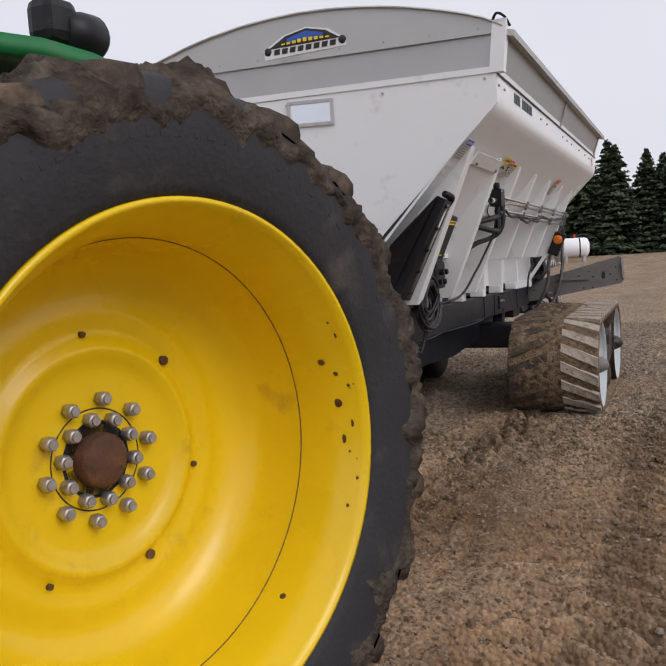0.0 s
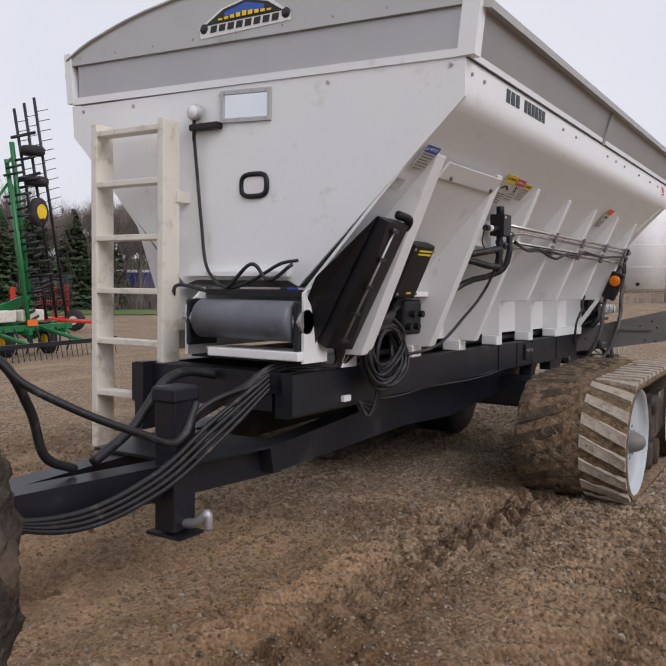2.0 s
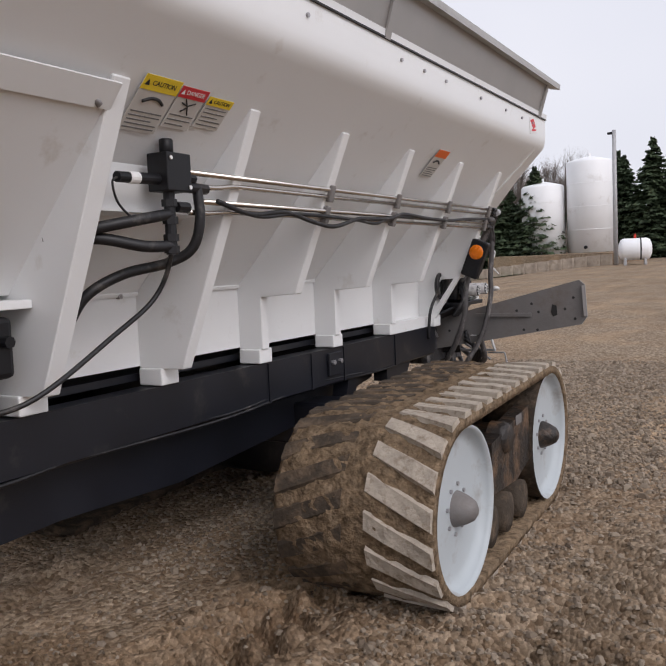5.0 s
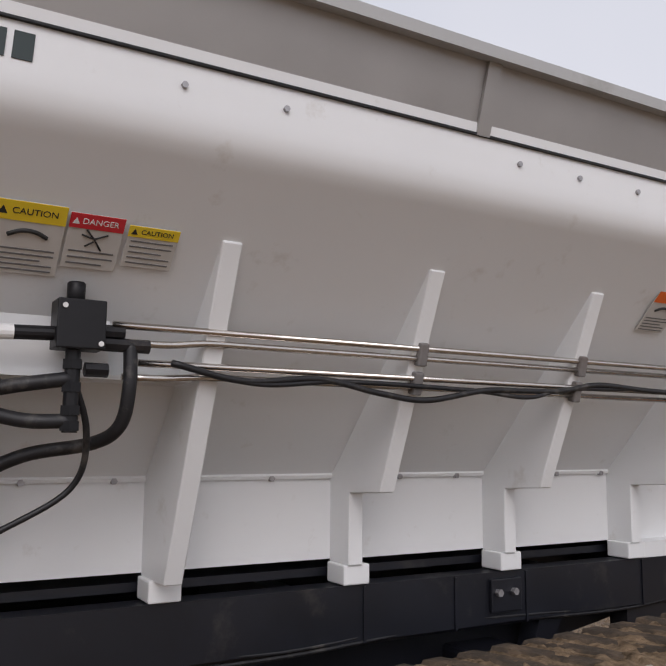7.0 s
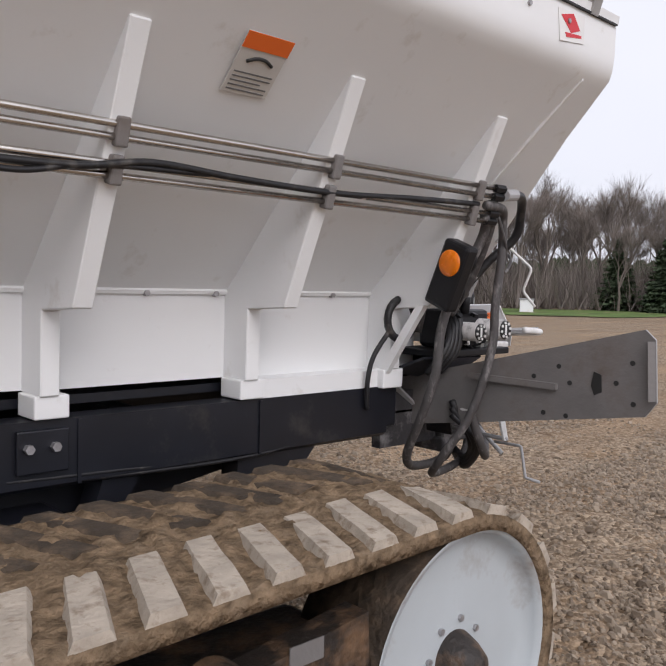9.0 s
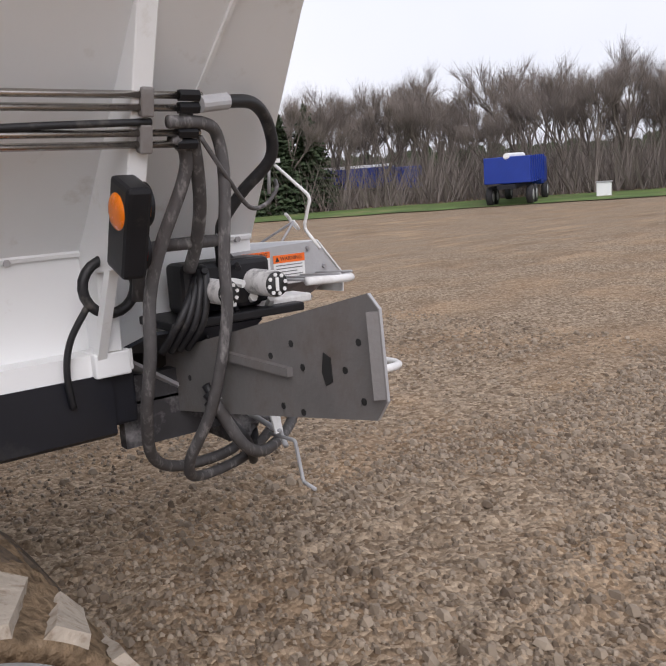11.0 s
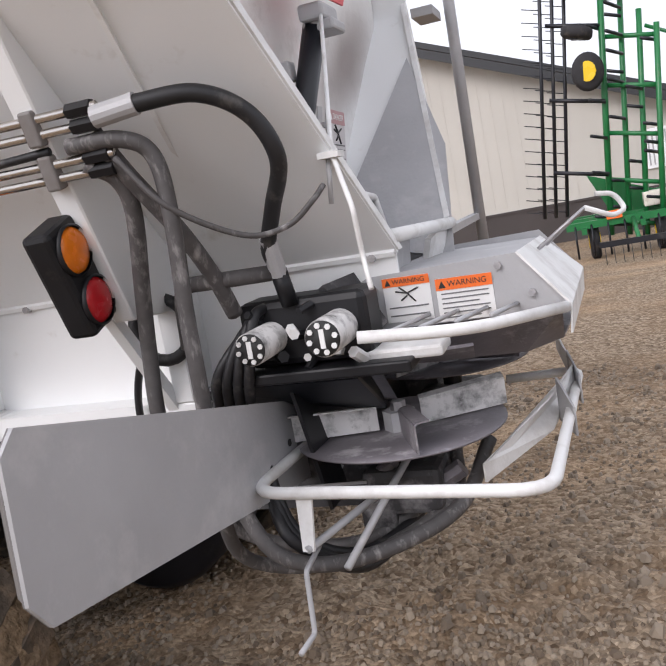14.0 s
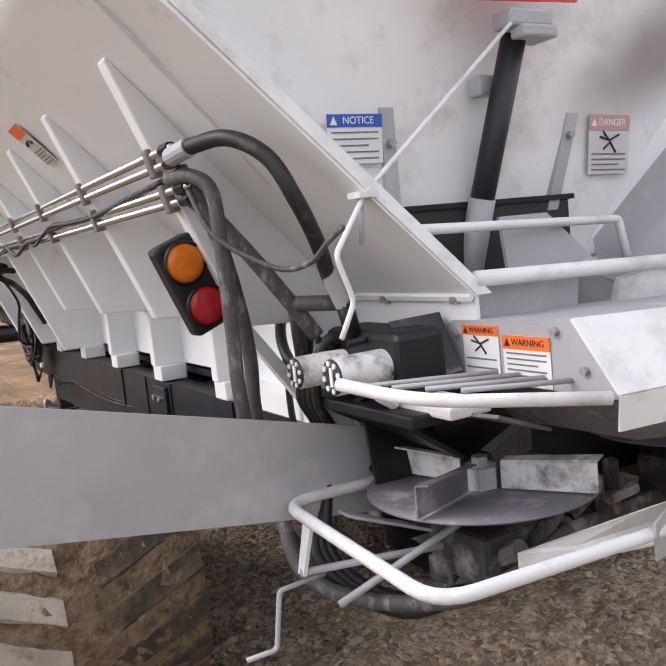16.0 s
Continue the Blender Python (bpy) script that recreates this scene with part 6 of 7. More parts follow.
part("guard_strut", slab([(-1.60, 11.415, 0.94), (-1.60, 11.455, 0.94), (-1.566, 11.452, 0.815), (-1.566, 11.424, 0.815)], 0.010), M_WHITE_DUSTY, guard)
part("guard_strut", tube([(-1.566, 11.438, 0.82), (-2.12, 11.56, 0.80)], 0.010, 8), M_GALV, guard)
part("guard_strut", tube([(-1.63, 11.50, 0.74), (-2.0, 11.62, 0.92)], 0.010, 8), M_GALV, guard)
part("crank_handle", tube(rounded([(-1.63, 11.44, 0.80), (-1.50, 11.452, 0.80), (-1.475, 11.457, 0.665), (-1.40, 11.45, 0.662)], 0.012), 0.0065, 8), M_GALV, guard, "thin cranked rod")
part("divider_strip", slab([(-1.93, 11.80, 0.82), (-2.20, 11.96, 0.86), (-2.50, 12.02, 0.90), (-2.50, 12.02, 0.97), (-2.20, 11.96, 0.95), (-1.93, 11.80, 0.87)], 0.006), M_WHITE_DUSTY, spreader)
part("divider_fin", slab([(-2.28, 11.98, 0.86), (-2.28, 11.98, 0.99), (-2.10, 12.03, 0.95), (-2.10, 12.03, 0.87)], 0.006), M_GALV, spreader)
part("divider_fin", slab([(-2.62, 12.0, 0.86), (-2.62, 12.0, 0.99), (-2.40, 12.04, 0.96), (-2.40, 12.04, 0.87)], 0.006), M_GALV, spreader)
part("divider_strip", slab([(-2.50, 12.02, 0.90), (-2.95, 11.95, 0.92), (-2.95, 11.95, 0.99), (-2.50, 12.02, 0.97)], 0.006), M_WHITE_DUSTY, spreader)
part("far_crank_pole", tube([(2 * CX + 0.86, 11.60, 1.15), (2 * CX + 0.92, 11.60, 3.4)], 0.027, 12), M_GALV, spreader, "tall grey tarp crank pole")
part("pole_holder", box((2 * CX + 0.98, 11.50, 2.36), (0.22, 0.10, 0.04)), M_GALV, spreader)
part("pole_holder", box((2 * CX + 1.40, 11.58, 1.40), (1.1, 0.04, 0.03)), M_GALV, spreader)

# added dark plate that stands for the hood's shade behind the spinners
part("spinner_backplate", slab([(-1.84, 11.40, 0.80), (-2.86, 11.40, 0.80), (-2.86, 11.34, 1.17), (-1.84, 11.34, 1.17)], 0.01), M_BLACKP, spreader, "dark plate added for the shade behind the spinners")
part("wing_liner", slab([(-3.423, 11.471, 2.118), (-2.872, 11.235, 1.517), (-2.767, 11.354, 1.402), (-2.703, 11.674, 1.333), (-3.066, 11.637, 1.728)], 0.006), M_GALV, spreader, "grey wing liner dusted white")
rv = random.Random(61)
for k in range(14):
    p = Vector((rv.uniform(-2.6, -1.95), rv.uniform(11.42, 11.70), rv.uniform(0.74, 0.86)))
    q = p + Vector((rv.uniform(-0.12, 0.12), rv.uniform(-0.1, 0.1), rv.uniform(-0.05, 0.08)))
    part("drive_fitting", cyl(p, q, rv.uniform(0.012, 0.03), 8), M_DUSTB if k % 3 else M_SPIN, spreader)
for k in range(3):
    part("spinner_hose", tube(curve([(-1.75, 11.28, 0.98 - 0.03 * k), (-1.70 + 0.02 * k, 11.36, 0.80), (-1.82, 11.48, 0.69 - 0.02 * k), (-2.02, 11.60, 0.72), (-2.22, 11.60, 0.80)]), 0.016, 9), M_HOSE, spreader)
for k in range(4):
    part("motor_hose", tube(curve([(-1.80, 11.16 + 0.03 * k, 1.10), (-1.74, 11.20 + 0.03 * k, 1.20), (-1.76, 11.26 + 0.02 * k, 1.28 + 0.02 * k), (-1.84, 11.34, 1.36)]), 0.014, 8), M_HOSE, spreader)


# ---- far surroundings ----
def on_ground(x, y, turn=0.0):
    return Matrix.Translation((x, y, ground_z(x, y))) @ pose(0, 0, 0, 0, 0, turn)


def bare_tree_meshes(seed, height):
    """Trunk with limbs in one mesh, thin twigs in another."""
    rnd = random.Random(seed)
    limbs, tv, tf = bmesh.new(), [], []

    def twig(p, d, ln):
        side = d.orthogonal().normalized() * 0.0075
        side.rotate(Euler((rnd.uniform(0, 6), rnd.uniform(0, 6), 0)))
        k = len(tv)
        tv.extend([tuple(p - side), tuple(p + side), tuple(p + d * ln)])
        tf.append((k, k + 1, k + 2))

    def grow(p, d, ln, r, depth):
        q = p + d * ln
        mid = p + d * ln * 0.5 + Vector((rnd.uniform(-1, 1), rnd.uniform(-1, 1), 0)) * ln * 0.05
        tube([p, mid, q], [r, r * 0.82, r * 0.62], 5 if depth > 2 else 3, limbs, caps=False)
        if depth <= 2:
            for _ in range(13):
                f = rnd.uniform(0.1, 1.0)
                dd = (d + Vector((rnd.uniform(-1, 1), rnd.uniform(-1, 1), rnd.uniform(-0.2, 1))) * 0.9).normalized()
                twig(p + d * ln * f, dd, rnd.uniform(0.5, 1.1))
        if depth == 0:
            return
        for _ in range(3 if depth > 3 else rnd.choice((2, 3))):
            dd = (d + Vector((rnd.uniform(-1, 1), rnd.uniform(-1, 1), rnd.uniform(0.0, 0.7))) * 0.62).normalized()
            grow(q - d * ln * rnd.uniform(0, 0.35), dd, ln * rnd.uniform(0.62, 0.82), r * 0.60, depth - 1)
    grow(Vector((0, 0, -0.1)), Vector((rnd.uniform(-0.05, 0.05), rnd.uniform(-0.05, 0.05), 1)).normalized(), height * 0.27, height * 0.014, 5)
    a = bpy.data.meshes.new("tree_limbs")
    limbs.to_mesh(a)
    limbs.free()
    a.materials.append(M_BARK)
    b = bpy.data.meshes.new("tree_twigs")
    b.from_pydata(tv, [], tf)
    b.materials.append(M_TWIG)
    return a, b


def spruce_meshes(seed, height):
    rnd = random.Random(seed)
    trunk = tube([(0, 0, -0.1), (0, 0, height * 0.5), (0, 0, height * 0.97)], [height * 0.018, height * 0.011, 0.01], 8)
    a = bpy.data.meshes.new("spruce_trunk")
    trunk.to_mesh(a)
    trunk.free()
    a.materials.append(M_BARK)
    v, f = [], []
    levels = 30
    for i in range(levels):
        t = i / (levels - 1)
        z0 = height * (0.03 + 0.94 * t)
        reach = height * 0.33 * (1 - t) ** 0.8 + 0.10
        for k in range(int(8 + 18 * (1 - t))):
            a0 = rnd.uniform(0, 6.283)
            z = z0 + rnd.uniform(-0.7, 0.7) * height / levels
            ln = reach * rnd.uniform(0.65, 1.12)
            for s in range(7):
                q = (s + 0.6) / 7
                base = Vector((math.cos(a0) * ln * q, math.sin(a0) * ln * q, z - 0.28 * ln * q + 0.16 * ln * q * q + rnd.uniform(-0.03, 0.03)))
                for sd in (-1, 1):
                    b = a0 + sd * rnd.uniform(0.5, 1.1)
                    w = ln * 0.26 * (1.2 - q) + 0.09
                    tip = base + Vector((math.cos(b) * w * 1.5, math.sin(b) * w * 1.5, -0.35 * w + rnd.uniform(-0.04, 0.03)))
                    side = Vector((-math.sin(a0), math.cos(a0), rnd.uniform(-0.9, 0.9))) * 0.17
                    j = len(v)
                    v.extend([tuple(base - side), tuple(base + side), tuple(tip)])
                    f.append((j, j + 1, j + 2))
    b = bpy.data.meshes.new("spruce_needles")
    b.from_pydata(v, [], f)
    b.materials.append(M_NEEDLE)
    return a, b


BARE = [bare_tree_meshes(100 + k, 8.0 + 0.5 * (k % 3)) for k in range(6)]
SPRUCE = [spruce_meshes(200 + k, 7.0 + 0.6 * k) for k in range(3)]


def plant(kind, x, y, k, scale, turn):
    if kind == "bare":
        t = thing("bare_tree", on_ground(x, y, turn) @ Matrix.Diagonal((scale, scale, scale, 1)), "leafless grey deciduous tree at the wood's edge", "tree", "trees of the wood")
        meshes = zip(("trunk", "crown"), BARE[k % len(BARE)])
    else:
        t = thing("spruce_tree", on_ground(x, y, turn) @ Matrix.Diagonal((scale, scale, scale, 1)), "dark green conical spruce tree", "tree", "spruce trees")
        meshes = zip(("trunk", "crown"), SPRUCE[k % len(SPRUCE)])
    for n, me in meshes:
        o = new(n, me)
        o.parent = t
    return t


rnd = random.Random(77)
count = 0
for row, rad in enumerate((49, 54, 60, 67, 75)):
    az = 15.0
    while az < 64:
        r = rad + rnd.uniform(-2.0, 2.5)
        x, y = -r * math.sin(radians(az)), 10 + r * math.cos(radians(az))
        s = rnd.uniform(0.78, 1.22) * (1.0 + 0.04 * row)
        plant("bare", x, y, rnd.randrange(6), s, rnd.uniform(0, 360))
        count += 1
        az += rnd.uniform(1.6, 2.9) * (1.0 if row < 3 else 1.2)
for az, r, s in ((16.5, 45, 0.80), (18.2, 46, 0.72), (19.6, 46, 0.78), (21.2, 47, 0.70), (22.8, 47, 0.66), (24.5, 48, 0.62), (27.5, 50, 0.62),
                 (58.5, 49, 0.86), (60.6, 48, 0.80), (62.3, 48, 0.95), (55.5, 50, 0.84), (53.5, 51, 0.8), (65.0, 50, 0.8)):
    plant("spruce", 0.3 - r * math.sin(radians(az)), 9.5 + r * math.cos(radians(az)), int(az) % 3, s, az * 37)
for k, (x, y, s) in enumerate(((-10.6, 60, 0.80), (-8.9, 61, 0.88), (-7.0, 60, 0.92), (-5.1, 60, 1.06), (-3.1, 61, 0.92), (-1.2, 61, 0.95), (1.0, 60, 0.87), (-12.7, 62, 0.82), (-14.9, 63, 0.8), (3.2, 61, 0.9), (-9.8, 64, 0.97), (-6.0, 65, 1.02), (-2.2, 65, 1.0))):
    plant("spruce", x, y, k, s, k * 51)
# brush under the wood and a low far wood all round
def brush(name, count, place, label):
    rb = random.Random(9)
    v, f = [], []
    for _ in range(count):
        x, y, h = place(rb)
        z = ground_z(x, y)
        for q in range(4):
            a, ln = rb.uniform(0, 6.28), h * rb.uniform(0.4, 1.0)
            w = 0.010 + 0.004 * h
            k = len(v)
            v.extend([(x - w * math.cos(a), y - w * math.sin(a), z), (x + w * math.cos(a), y + w * math.sin(a), z),
                      (x + ln * 0.55 * math.cos(a + 1), y + ln * 0.55 * math.sin(a + 1), z + ln)])
            f.append((k, k + 1, k + 2))
    me = bpy.data.meshes.new(name)
    me.from_pydata(v, [], f)
    me.materials.append(M_TWIG)
    return tagged(new(name, me), label, "brush", kind="stuff")


def wood_place(rb):
    az, r = radians(rb.uniform(12, 66)), rb.uniform(48, 75)
    return -r * math.sin(az), 10 + r * math.cos(az), rb.choice((rb.uniform(0.8, 3.0), rb.uniform(2.0, 5.5)))


brush("undergrowth", 12000, wood_place, "grey-brown leafless undergrowth below the trees")
v, f = [], []
rf = random.Random(12)
for k in range(900):
    a, r = 2 * math.pi * k / 900, 230 + rf.uniform(-6, 14)
    h = 4.5 + 2.5 * noise.noise(Vector((math.cos(a) * 9, math.sin(a) * 9, 0))) + rf.uniform(-1, 1)
    for q in range(3):
        b = a + rf.uniform(-0.004, 0.004)
        x, y, w = r * math.cos(b), r * math.sin(b), rf.uniform(1.2, 2.4)
        j = len(v)
        v += [(x - w * math.sin(a), y + w * math.cos(a), -2), (x + w * math.sin(a), y - w * math.cos(a), -2), (x + w * 0.6 * math.sin(a), y - w * 0.6 * math.cos(a), h * 0.8), (x, y, h), (x - w * 0.7 * math.sin(a), y + w * 0.7 * math.cos(a), h * 0.75)]
        f.append((j, j + 1, j + 2, j + 3, j + 4))
me = bpy.data.meshes.new("distant_woods")
me.from_pydata(v, [], f)
me.materials.append(M_NEEDLE)
tagged(new("distant_woods", me), "low dark line of distant woods", "woods", kind="stuff")
# grass verge before the wood
bm = bmesh.new()
inner, outer = [], []
for k in range(60):
    az = radians(14 + 52 * k / 59)
    r0 = 41 + 0.8 * noise.noise(Vector((k * 0.3, 0, 0)))
    for r, lst in ((r0, inner), (r0 + 7, outer)):
        x, y = -r * math.sin(az), 10 + r * math.cos(az)
        lst.append(bm.verts.new((x, y, ground_z(x, y) + 0.05)))
for k in range(59):
    bm.faces.new((inner[k], inner[k + 1], outer[k + 1], outer[k]))
tagged(finish("grass_verge", bm, M_GRASS), "strip of green grass before the wood", "grass", kind="structure")


# storage tanks on a walled pad
def storage_tank(x, y, r, h, base):
    t = thing("storage_tank", Matrix.Translation((x, y, base)), "tall white upright storage tank", "tank", "storage tanks")
    bm = lathe([(0, 0), (0, r), (h - 0.12, r), (h, r * 0.92), (h + 0.22, 0.25), (h + 0.22, 0)], axis_m((0, 0, 0), (0, 0, 1)), 40)
    part("shell", bm, M_TANK, t)
    for k in range(1, 4):
        ring = [((r + 0.004) * math.cos(a), (r + 0.004) * math.sin(a), h * k / 4) for a in (2 * math.pi * q / 40 for q in range(40))]
        part("seam", tube(ring, 0.012, 5, closed=True), M_TANK, t)
    part("vent", cyl((0, 0, h + 0.2), (0, 0, h + 0.42), 0.09, 12), M_TANK, t)
    part("outlet", cyl((0, -r - 0.15, 0.3), (0, -r + 0.05, 0.3), 0.10, 12), M_BLACKP, t)
    return t


storage_tank(-9.57, 53.6, 1.28, 5.2, 0.62)
storage_tank(-12.15, 53.1, 1.22, 4.0, 0.58)
wall_t = thing("pad_wall", Matrix.Translation((-11.25, 49.3, 0.0)), "low weathered timber wall round the tank pad", "wall")
for k in range(13):
    f = k / 12
    x, y = -7.6 * f + 3.8, 0.85 - 1.7 * f
    z = ground_z(-11.6 + x, 50.6 + y)
    part("board", box((x, y, z + 0.26), (0.63, 0.06, 0.66), pose(0, 0, 0)), M_WOODW, wall_t)
    part("post", box((x + 0.31, y - 0.06, z + 0.28), (0.10, 0.08, 0.66)), M_WOODW, wall_t)
part("pad_fill", box((0.2, 4.2, 0.25), (7.0, 7.0, 0.72)), M_GROUND, wall_t)
pole = thing("light_pole", on_ground(-7.44, 49.4), "grey steel light pole with a small lamp", "pole")
part("mast", tube([(0, 0, 0), (0, 0, 6.9)], [0.12, 0.10], 12), M_GALV, pole)
part("lamp_head", box((-0.2, 0, 6.75), (0.25, 0.14, 0.12), bev=0.02), M_BLACKP, pole)
fuel = thing("fuel_tank", on_ground(-6.27, 48.0, 12) @ Matrix.Scale(1.18, 4), "white horizontal fuel tank on legs", "tank")
part("shell", lathe([(-0.68, 0), (-0.66, 0.22), (-0.58, 0.40), (-0.46, 0.46), (0.46, 0.46), (0.58, 0.40), (0.66, 0.22), (0.68, 0)], axis_m((0, 0, 0.66), (1, 0, 0)), 32), M_TANK, fuel)
part("band", lathe([(0.18, 0.463), (0.24, 0.463)], axis_m((0, 0, 0.66), (1, 0, 0)), 32), M_BLACKP, fuel)
for x in (-0.4, 0.4):
    part("leg", box((x, 0, 0.14), (0.10, 0.7, 0.30)), M_GALV, fuel)
part("filler", cyl((0, 0, 1.1), (0, 0, 1.3), 0.05, 10), M_RED, fuel)
shed = thing("utility_box", on_ground(-24.6, 47.0, 30), "small white utility box", "box")
part("body", box((0, 0, 0.36), (0.72, 0.6, 0.72), bev=0.02), M_TANK, shed)
part("lid", box((0, 0, 0.745), (0.80, 0.68, 0.05)), M_GALV, shed)


def grain_truck(x, y, turn):
    t = thing("grain_truck", on_ground(x, y, turn), "blue grain truck box on a dark chassis", "truck", "blue trucks")
    b = part("box_body", box((0, 0, 1.75), (4.6, 2.3, 1.3), bev=0.04), M_BLUE, t)
    for k in range(7):
        part("stake", box((-2.0 + k * 0.66, -1.17, 1.75), (0.08, 0.06, 1.3)), M_BLUE, b)
    part("roll_tarp", cyl((-2.3, 0, 2.42), (2.3, 0, 2.42), 0.16, 12), M_TANK, t)
    part("chassis", box((0.6, 0, 0.95), (6.4, 0.9, 0.22)), M_BLACK, t)
    part("cab", box((3.3, 0, 1.55), (1.5, 2.1, 1.5), bev=0.12), M_BLUE, t)
    for xx in (-1.6, -0.5, 3.4):
        for yy in (-1.0, 1.0):
            w = part("wheel", lathe([(-0.15, 0), (-0.15, 0.42), (-0.1, 0.48), (0.1, 0.48), (0.15, 0.42), (0.15, 0)], axis_m((xx, yy, 0.48), (0, 1, 0)), 24), M_RUBBER, t)
            part("rim", lathe([(-0.158, 0), (-0.158, 0.26), (0.158, 0.26), (0.158, 0)], axis_m((xx, yy, 0.48), (0, 1, 0)), 20), M_GALV, w)
    return t


grain_truck(-27.5, 43.5, 120)
grain_truck(-41.5, 44.5, 40)


# shop building: gable end towards the yard
def shop_building():
    gz = -0.55
    t = thing("shop_building", Matrix.Translation((-21.4, 4.0, gz)), "pale metal-sided shop building with dark wainscot and roof", "building")
    hw, eave, peak, dep = 10.4, 3.05, 7.4, 24.0
    part("gable_wall", prism([(-hw, 1.02), (hw, 1.02), (hw, eave), (0, peak), (-hw, eave)], "x", -0.12, 0.0), M_SIDING, t)
    part("wainscot", box((-0.04, 0, 0.5), (0.14, 2 * hw + 0.02, 1.04)), M_WAINS, t)
    part("wainscot_trim", box((0.03, 0, 1.03), (0.05, 2 * hw, 0.06)), M_WAINS, t)
    for s in (-1, 1):
        part("side_wall", box((-dep / 2 - 0.12, s * (hw - 0.06), eave / 2), (dep, 0.12, eave)), M_SIDING, t)
        roof = part("roof", slab([(0.45, s * (hw + 0.6), eave - 0.25), (0.45, 0, peak), (-dep, 0, peak), (-dep, s * (hw + 0.6), eave - 0.25)], 0.14 * (-s)), M_ROOF, t)
        part("fascia", slab([(0.46, s * (hw + 0.6), eave - 0.27), (0.46, 0, peak - 0.03), (0.46, 0, peak - 0.26), (0.46, s * (hw + 0.6), eave - 0.50)], 0.04 * s), M_ROOF, roof)
    for k in range(int(2 * hw / 0.3)):
        y = -hw + 0.15 + k * 0.3
        top = eave + (peak - eave) * (1 - abs(y) / hw) - 0.25
        part("siding_rib", box((0.004, y, (1.06 + top) / 2), (0.012, 0.02, top - 1.06)), M_SIDING, t)
    vent = part("vent", box((0.03, 9.7, 1.95), (0.05, 0.55, 0.95)), M_TANK, t)
    for k in range(5):
        part("louvre", box((0.06, 9.5 + k * 0.1, 1.95), (0.02, 0.035, 0.8)), M_GALV, vent)
    return t


shop_building()


# field cultivator with both wings folded up
def wing(t, y, side, off, deep, lean_deg):
    """A folded wing: green rails, shanks, wheels and three harrow bars with tines."""
    g = part("wing_frame", tube([(0, y, 0.4), (0.1, y, 5.3)], 0.075, 8), M_GREEN, t, "green folded wing frame")
    for k, u in enumerate((0.37 * deep, 0.70 * deep, deep)):
        part("wing_rail", tube([(0.25 * k, y - side * u, 0.4), (0.25 * k, y - side * u, 4.9 - 0.3 * k)], 0.065, 8), M_GREEN, g)
    for z in (0.7, 1.5, 2.4, 3.3, 4.2, 4.9):
        part("wing_brace", tube([(0, y, z), (0.4, y - side * deep, z - 0.1)], 0.05, 6), M_GREEN, g)
    for k in range(26):
        rr = random.Random(k + int(y * 10))
        z, u = 0.6 + 0.17 * k, rr.choice((0, 0.37, 0.70, 1.0)) * deep
        part("shank", tube([(rr.uniform(-0.1, 0.5), y - side * u, z), (rr.uniform(0.3, 0.9), y - side * (u - 0.35), z + 0.05)], 0.035, 6), M_BLACK, g)
    part("wing_arm", tube([(0.2, y - side * 0.8 * deep, 4.3), (0.2, y - side * 1.6 * deep, 4.0), (0.2, y - side * 1.5 * deep, 3.5)], 0.04, 6), M_GREEN, g)
    for z, a in ((5.05, 0), (4.3, 0)):
        w = part("wheel", lathe([(-0.11, 0), (-0.11, 0.30), (-0.06, 0.36), (0.06, 0.36), (0.11, 0.30), (0.11, 0)], axis_m((0.3, y + side * 0.55, z), (0, 0.15, 1)), 20), M_RUBBER, g)
        part("hub", cyl((0.3, y + side * 0.55, z - 0.13), (0.3, y + side * 0.55, z + 0.13), 0.14, 12), M_BLACK, w)
    w = part("wheel", lathe([(-0.11, 0), (-0.11, 0.30), (-0.06, 0.36), (0.06, 0.36), (0.11, 0.30), (0.11, 0)], axis_m((0.5, y + side * 0.35, 3.55), (1, 0.2, 0)), 24), M_RUBBER, g)
    part("hub", cyl((0.35, y + side * 0.33, 3.55), (0.64, y + side * 0.36, 3.55), 0.19, 14), M_YELLOW, w)
    for k in range(3):
        u = off + 0.26 * k
        top = 6.1 + 0.12 * k
        b = part("harrow_bar", tube([(0.15 * k, y + side * (u + 0.25), 0.8), (0.15 * k, y + side * u, top)], 0.045, 6), M_BLACK, g)
        for q in range(22):
            z = 0.9 + q * (top - 1.0) / 22
            uu = u + 0.25 * (top - z) / (top - 0.8)
            part("tine", tube([(0.15 * k, y + side * uu, z), (0.15 * k + 0.05, y + side * (uu + 0.42), z + 0.05)], 0.009, 4), M_BLACK, b)
    for z in (1.6, 3.0, 4.4, 5.4):
        part("harrow_arm", tube([(0.1, y, z), (0.2, y + side * (off + 0.5), z + 0.1)], 0.045, 6), M_BLACK, g)
    tip = Matrix.Translation((0, y, 0.5)) @ pose(0, 0, 0, lean_deg * side) @ Matrix.Translation((0, -y, -0.5))
    for o in (g, *g.children_recursive):
        o.data.transform(tip)
    return g


cult = thing("field_cultivator", on_ground(-16.15, 13.9) @ Matrix.Diagonal((0.78, 0.78, 0.95, 1)), "green field cultivator with wings folded up", "cultivator")
wing(cult, 2.15, 1, 0.30, 0.5, 8)
wing(cult, -2.0, -1, 0.75, 1.15, 6)
for x, z in ((0, 0.75), (0.7, 0.72), (-0.8, 0.75)):
    part("main_beam", box((x, 0, z), (0.14, 6.0, 0.14)), M_GREEN, cult)
for y in (-2.6, -1.3, 0, 1.3, 2.6):
    part("cross_beam", box((0, y, 0.62), (2.0, 0.12, 0.12)), M_GREEN, cult)
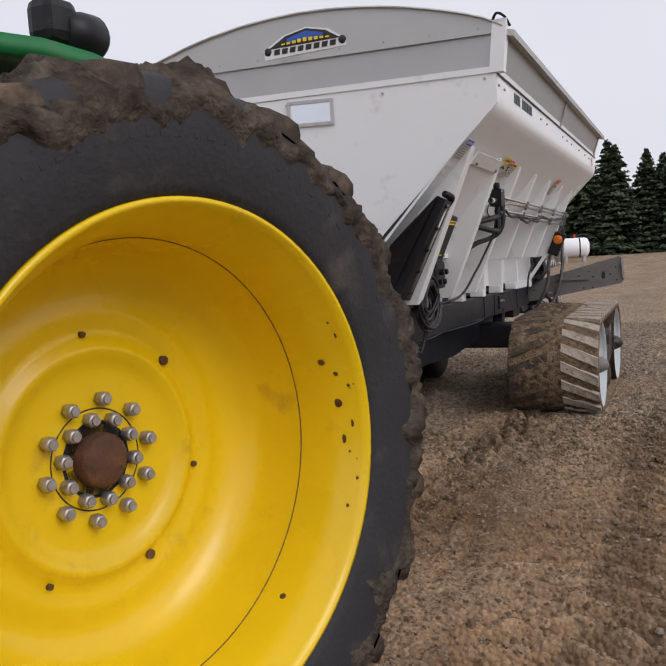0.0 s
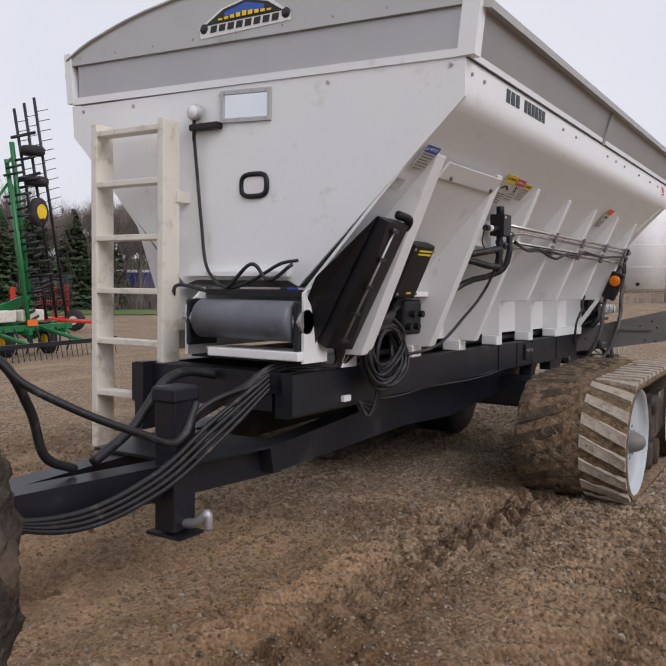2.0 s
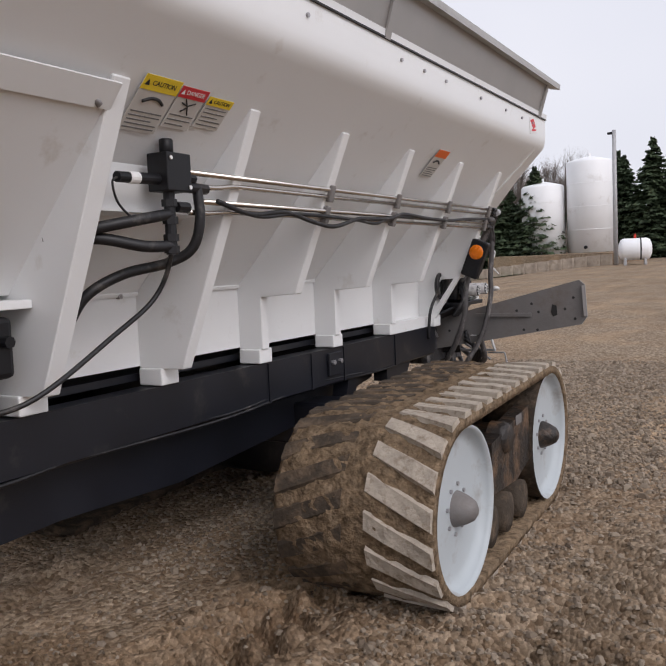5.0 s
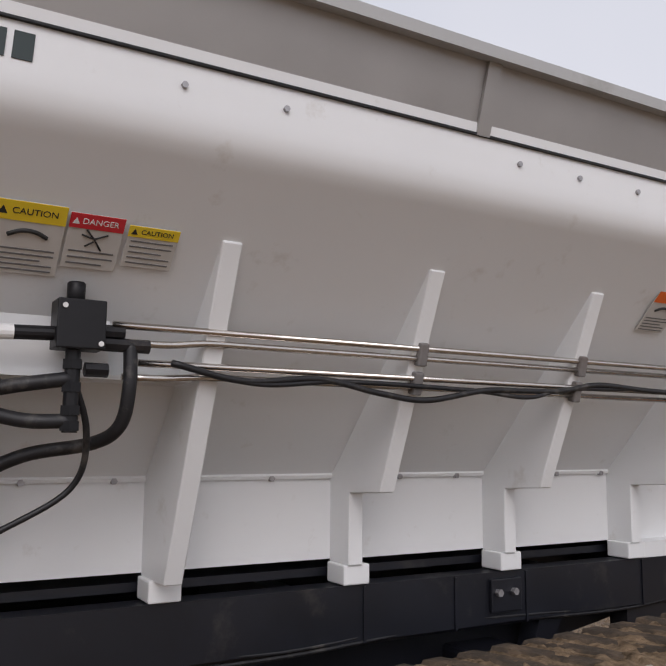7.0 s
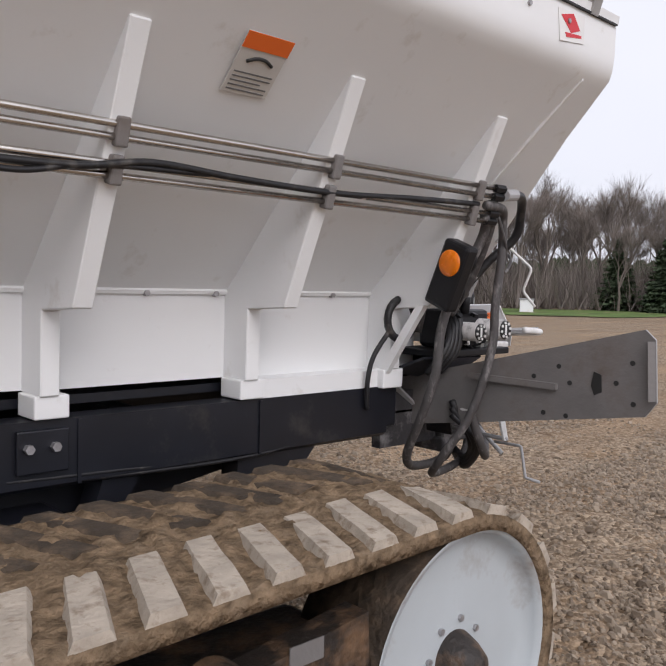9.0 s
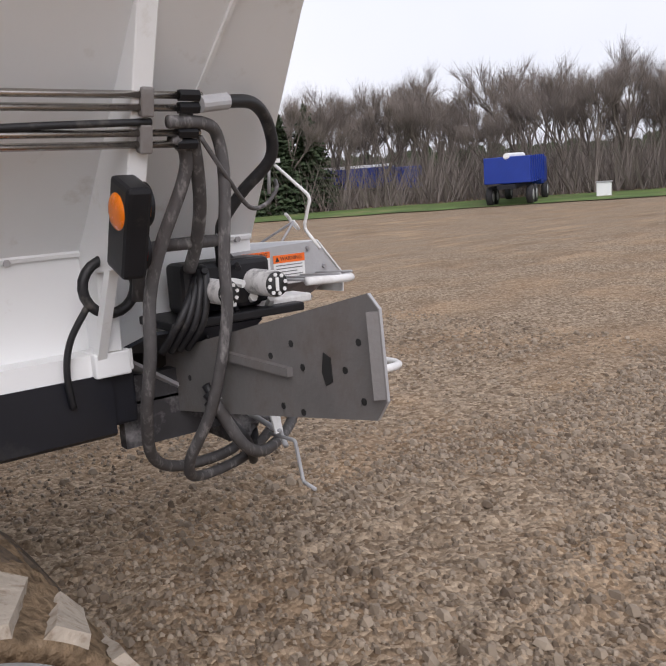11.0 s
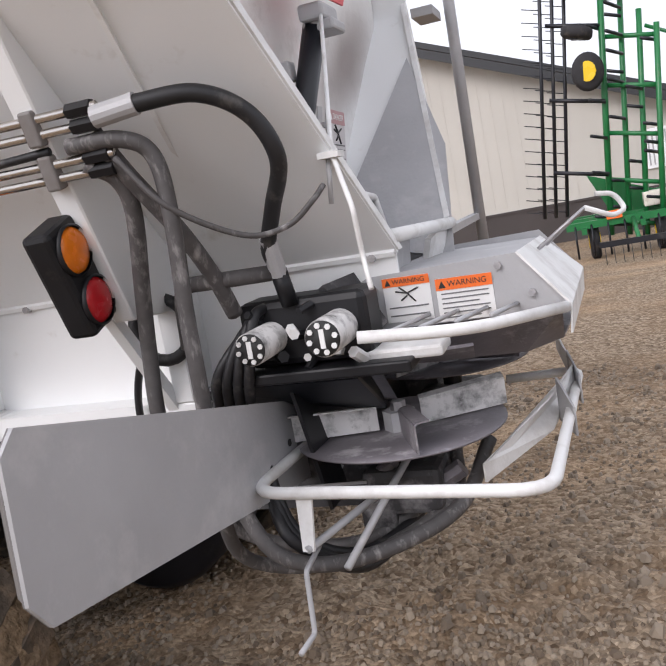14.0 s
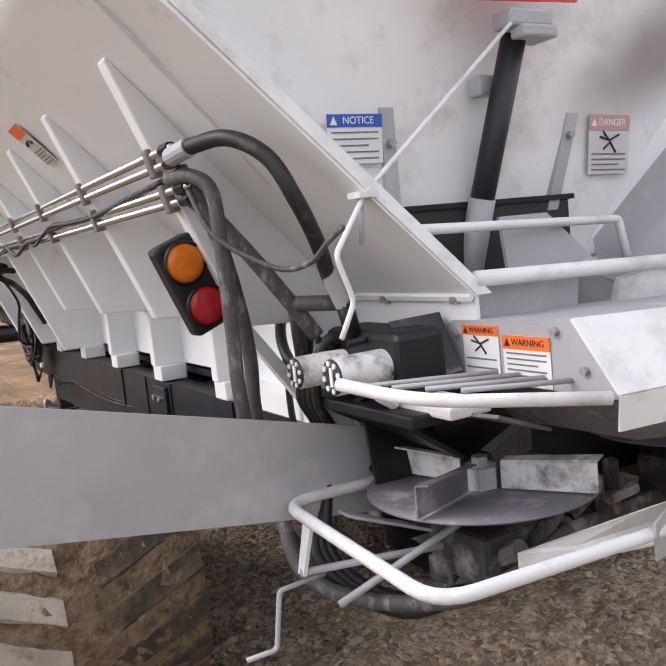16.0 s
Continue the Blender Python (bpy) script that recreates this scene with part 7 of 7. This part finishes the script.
part("shield", prism([(-1.9, 0.75), (1.6, 0.75), (2.4, 1.55), (0.9, 1.15), (-0.9, 1.15), (-2.4, 1.65)], "x", -0.5, -0.44), M_GREEN, cult)
for y in (-0.8, 0.9, 1.9):
    part("seed_box", box((0.1, y, 1.0), (0.5, 0.8, 0.28), bev=0.03), M_LADDER, cult)
part("slow_sign", prism([(-0.30, 0.85), (0.22, 0.85), (-0.04, 1.32)], "x", 0.82, 0.84), M_ORANGE, cult, "orange triangle sign")
for y in (-1.9, 1.5):
    part("reflector", box((0.82, y, 0.85), (0.03, 0.35, 0.16)), M_ORANGE, cult)
for k in range(16):
    y = -2.8 + k * 0.37
    part("shank", tube(curve([(0.75, y, 0.72), (0.95, y, 0.45), (0.80, y, 0.10)], 4), 0.025, 6), M_BLACK, cult)
for y in (-2.4, -0.9, 0.9, 2.4):
    w = part("wheel", lathe([(-0.12, 0), (-0.12, 0.30), (-0.07, 0.37), (0.07, 0.37), (0.12, 0.30), (0.12, 0)], axis_m((0.35, y, 0.37), (0, 1, 0)), 20), M_RUBBER, cult)
    part("hub", cyl((0.35, y - 0.14, 0.37), (0.35, y + 0.14, 0.37), 0.15, 12), M_YELLOW, w)
rear_bar = part("rear_harrow", box((2.6, 0.4, 0.45), (0.10, 5.4, 0.10)), M_BLACK, cult)
for k in range(30):
    y = -2.2 + k * 0.18
    part("tine", tube([(2.6, y, 0.45), (2.72, y, 0.02)], 0.010, 4), M_BLACK, rear_bar)
for y in (-1.5, 0, 1.8):
    part("rear_arm", tube([(0.7, y, 0.72), (2.6, y, 0.48)], 0.05, 6), M_GREEN, cult)

# red rolling harrow
har = thing("red_harrow", on_ground(-22.6, 20.9, 28), "red folded field harrow with black tine sections", "harrow")
for z in (0.45, 1.05):
    part("beam", box((0, 0, z), (0.16, 4.4, 0.16)), M_RED, har)
for y in (-2.1, -1.05, 0, 1.05, 2.1):
    part("upright", box((0, y, 1.0), (0.12, 0.12, 1.3)), M_RED, har)
for k in range(10):
    part("tine_bar", tube([(0.15, -2.1, 0.9 + 0.11 * k), (0.15, 2.1, 0.9 + 0.11 * k)], 0.018, 5), M_BLACK, har)
for k in range(24):
    part("tine", tube([(0.18, -2.1 + 0.18 * k, 0.85), (0.22, -2.1 + 0.18 * k, 2.05)], 0.014, 4), M_BLACK, har)
for y in (-1.8, 1.8):
    w = part("wheel", lathe([(-0.14, 0), (-0.14, 0.30), (-0.08, 0.38), (0.08, 0.38), (0.14, 0.30), (0.14, 0)], axis_m((0.4, y, 0.38), (0, 1, 0)), 20), M_RUBBER, har)
    part("hub", cyl((0.4, y - 0.16, 0.38), (0.4, y + 0.16, 0.38), 0.16, 12), M_LADDER, w)
part("hitch", tube([(0, 0, 0.5), (1.8, 0, 0.45)], 0.07, 8), M_RED, har)
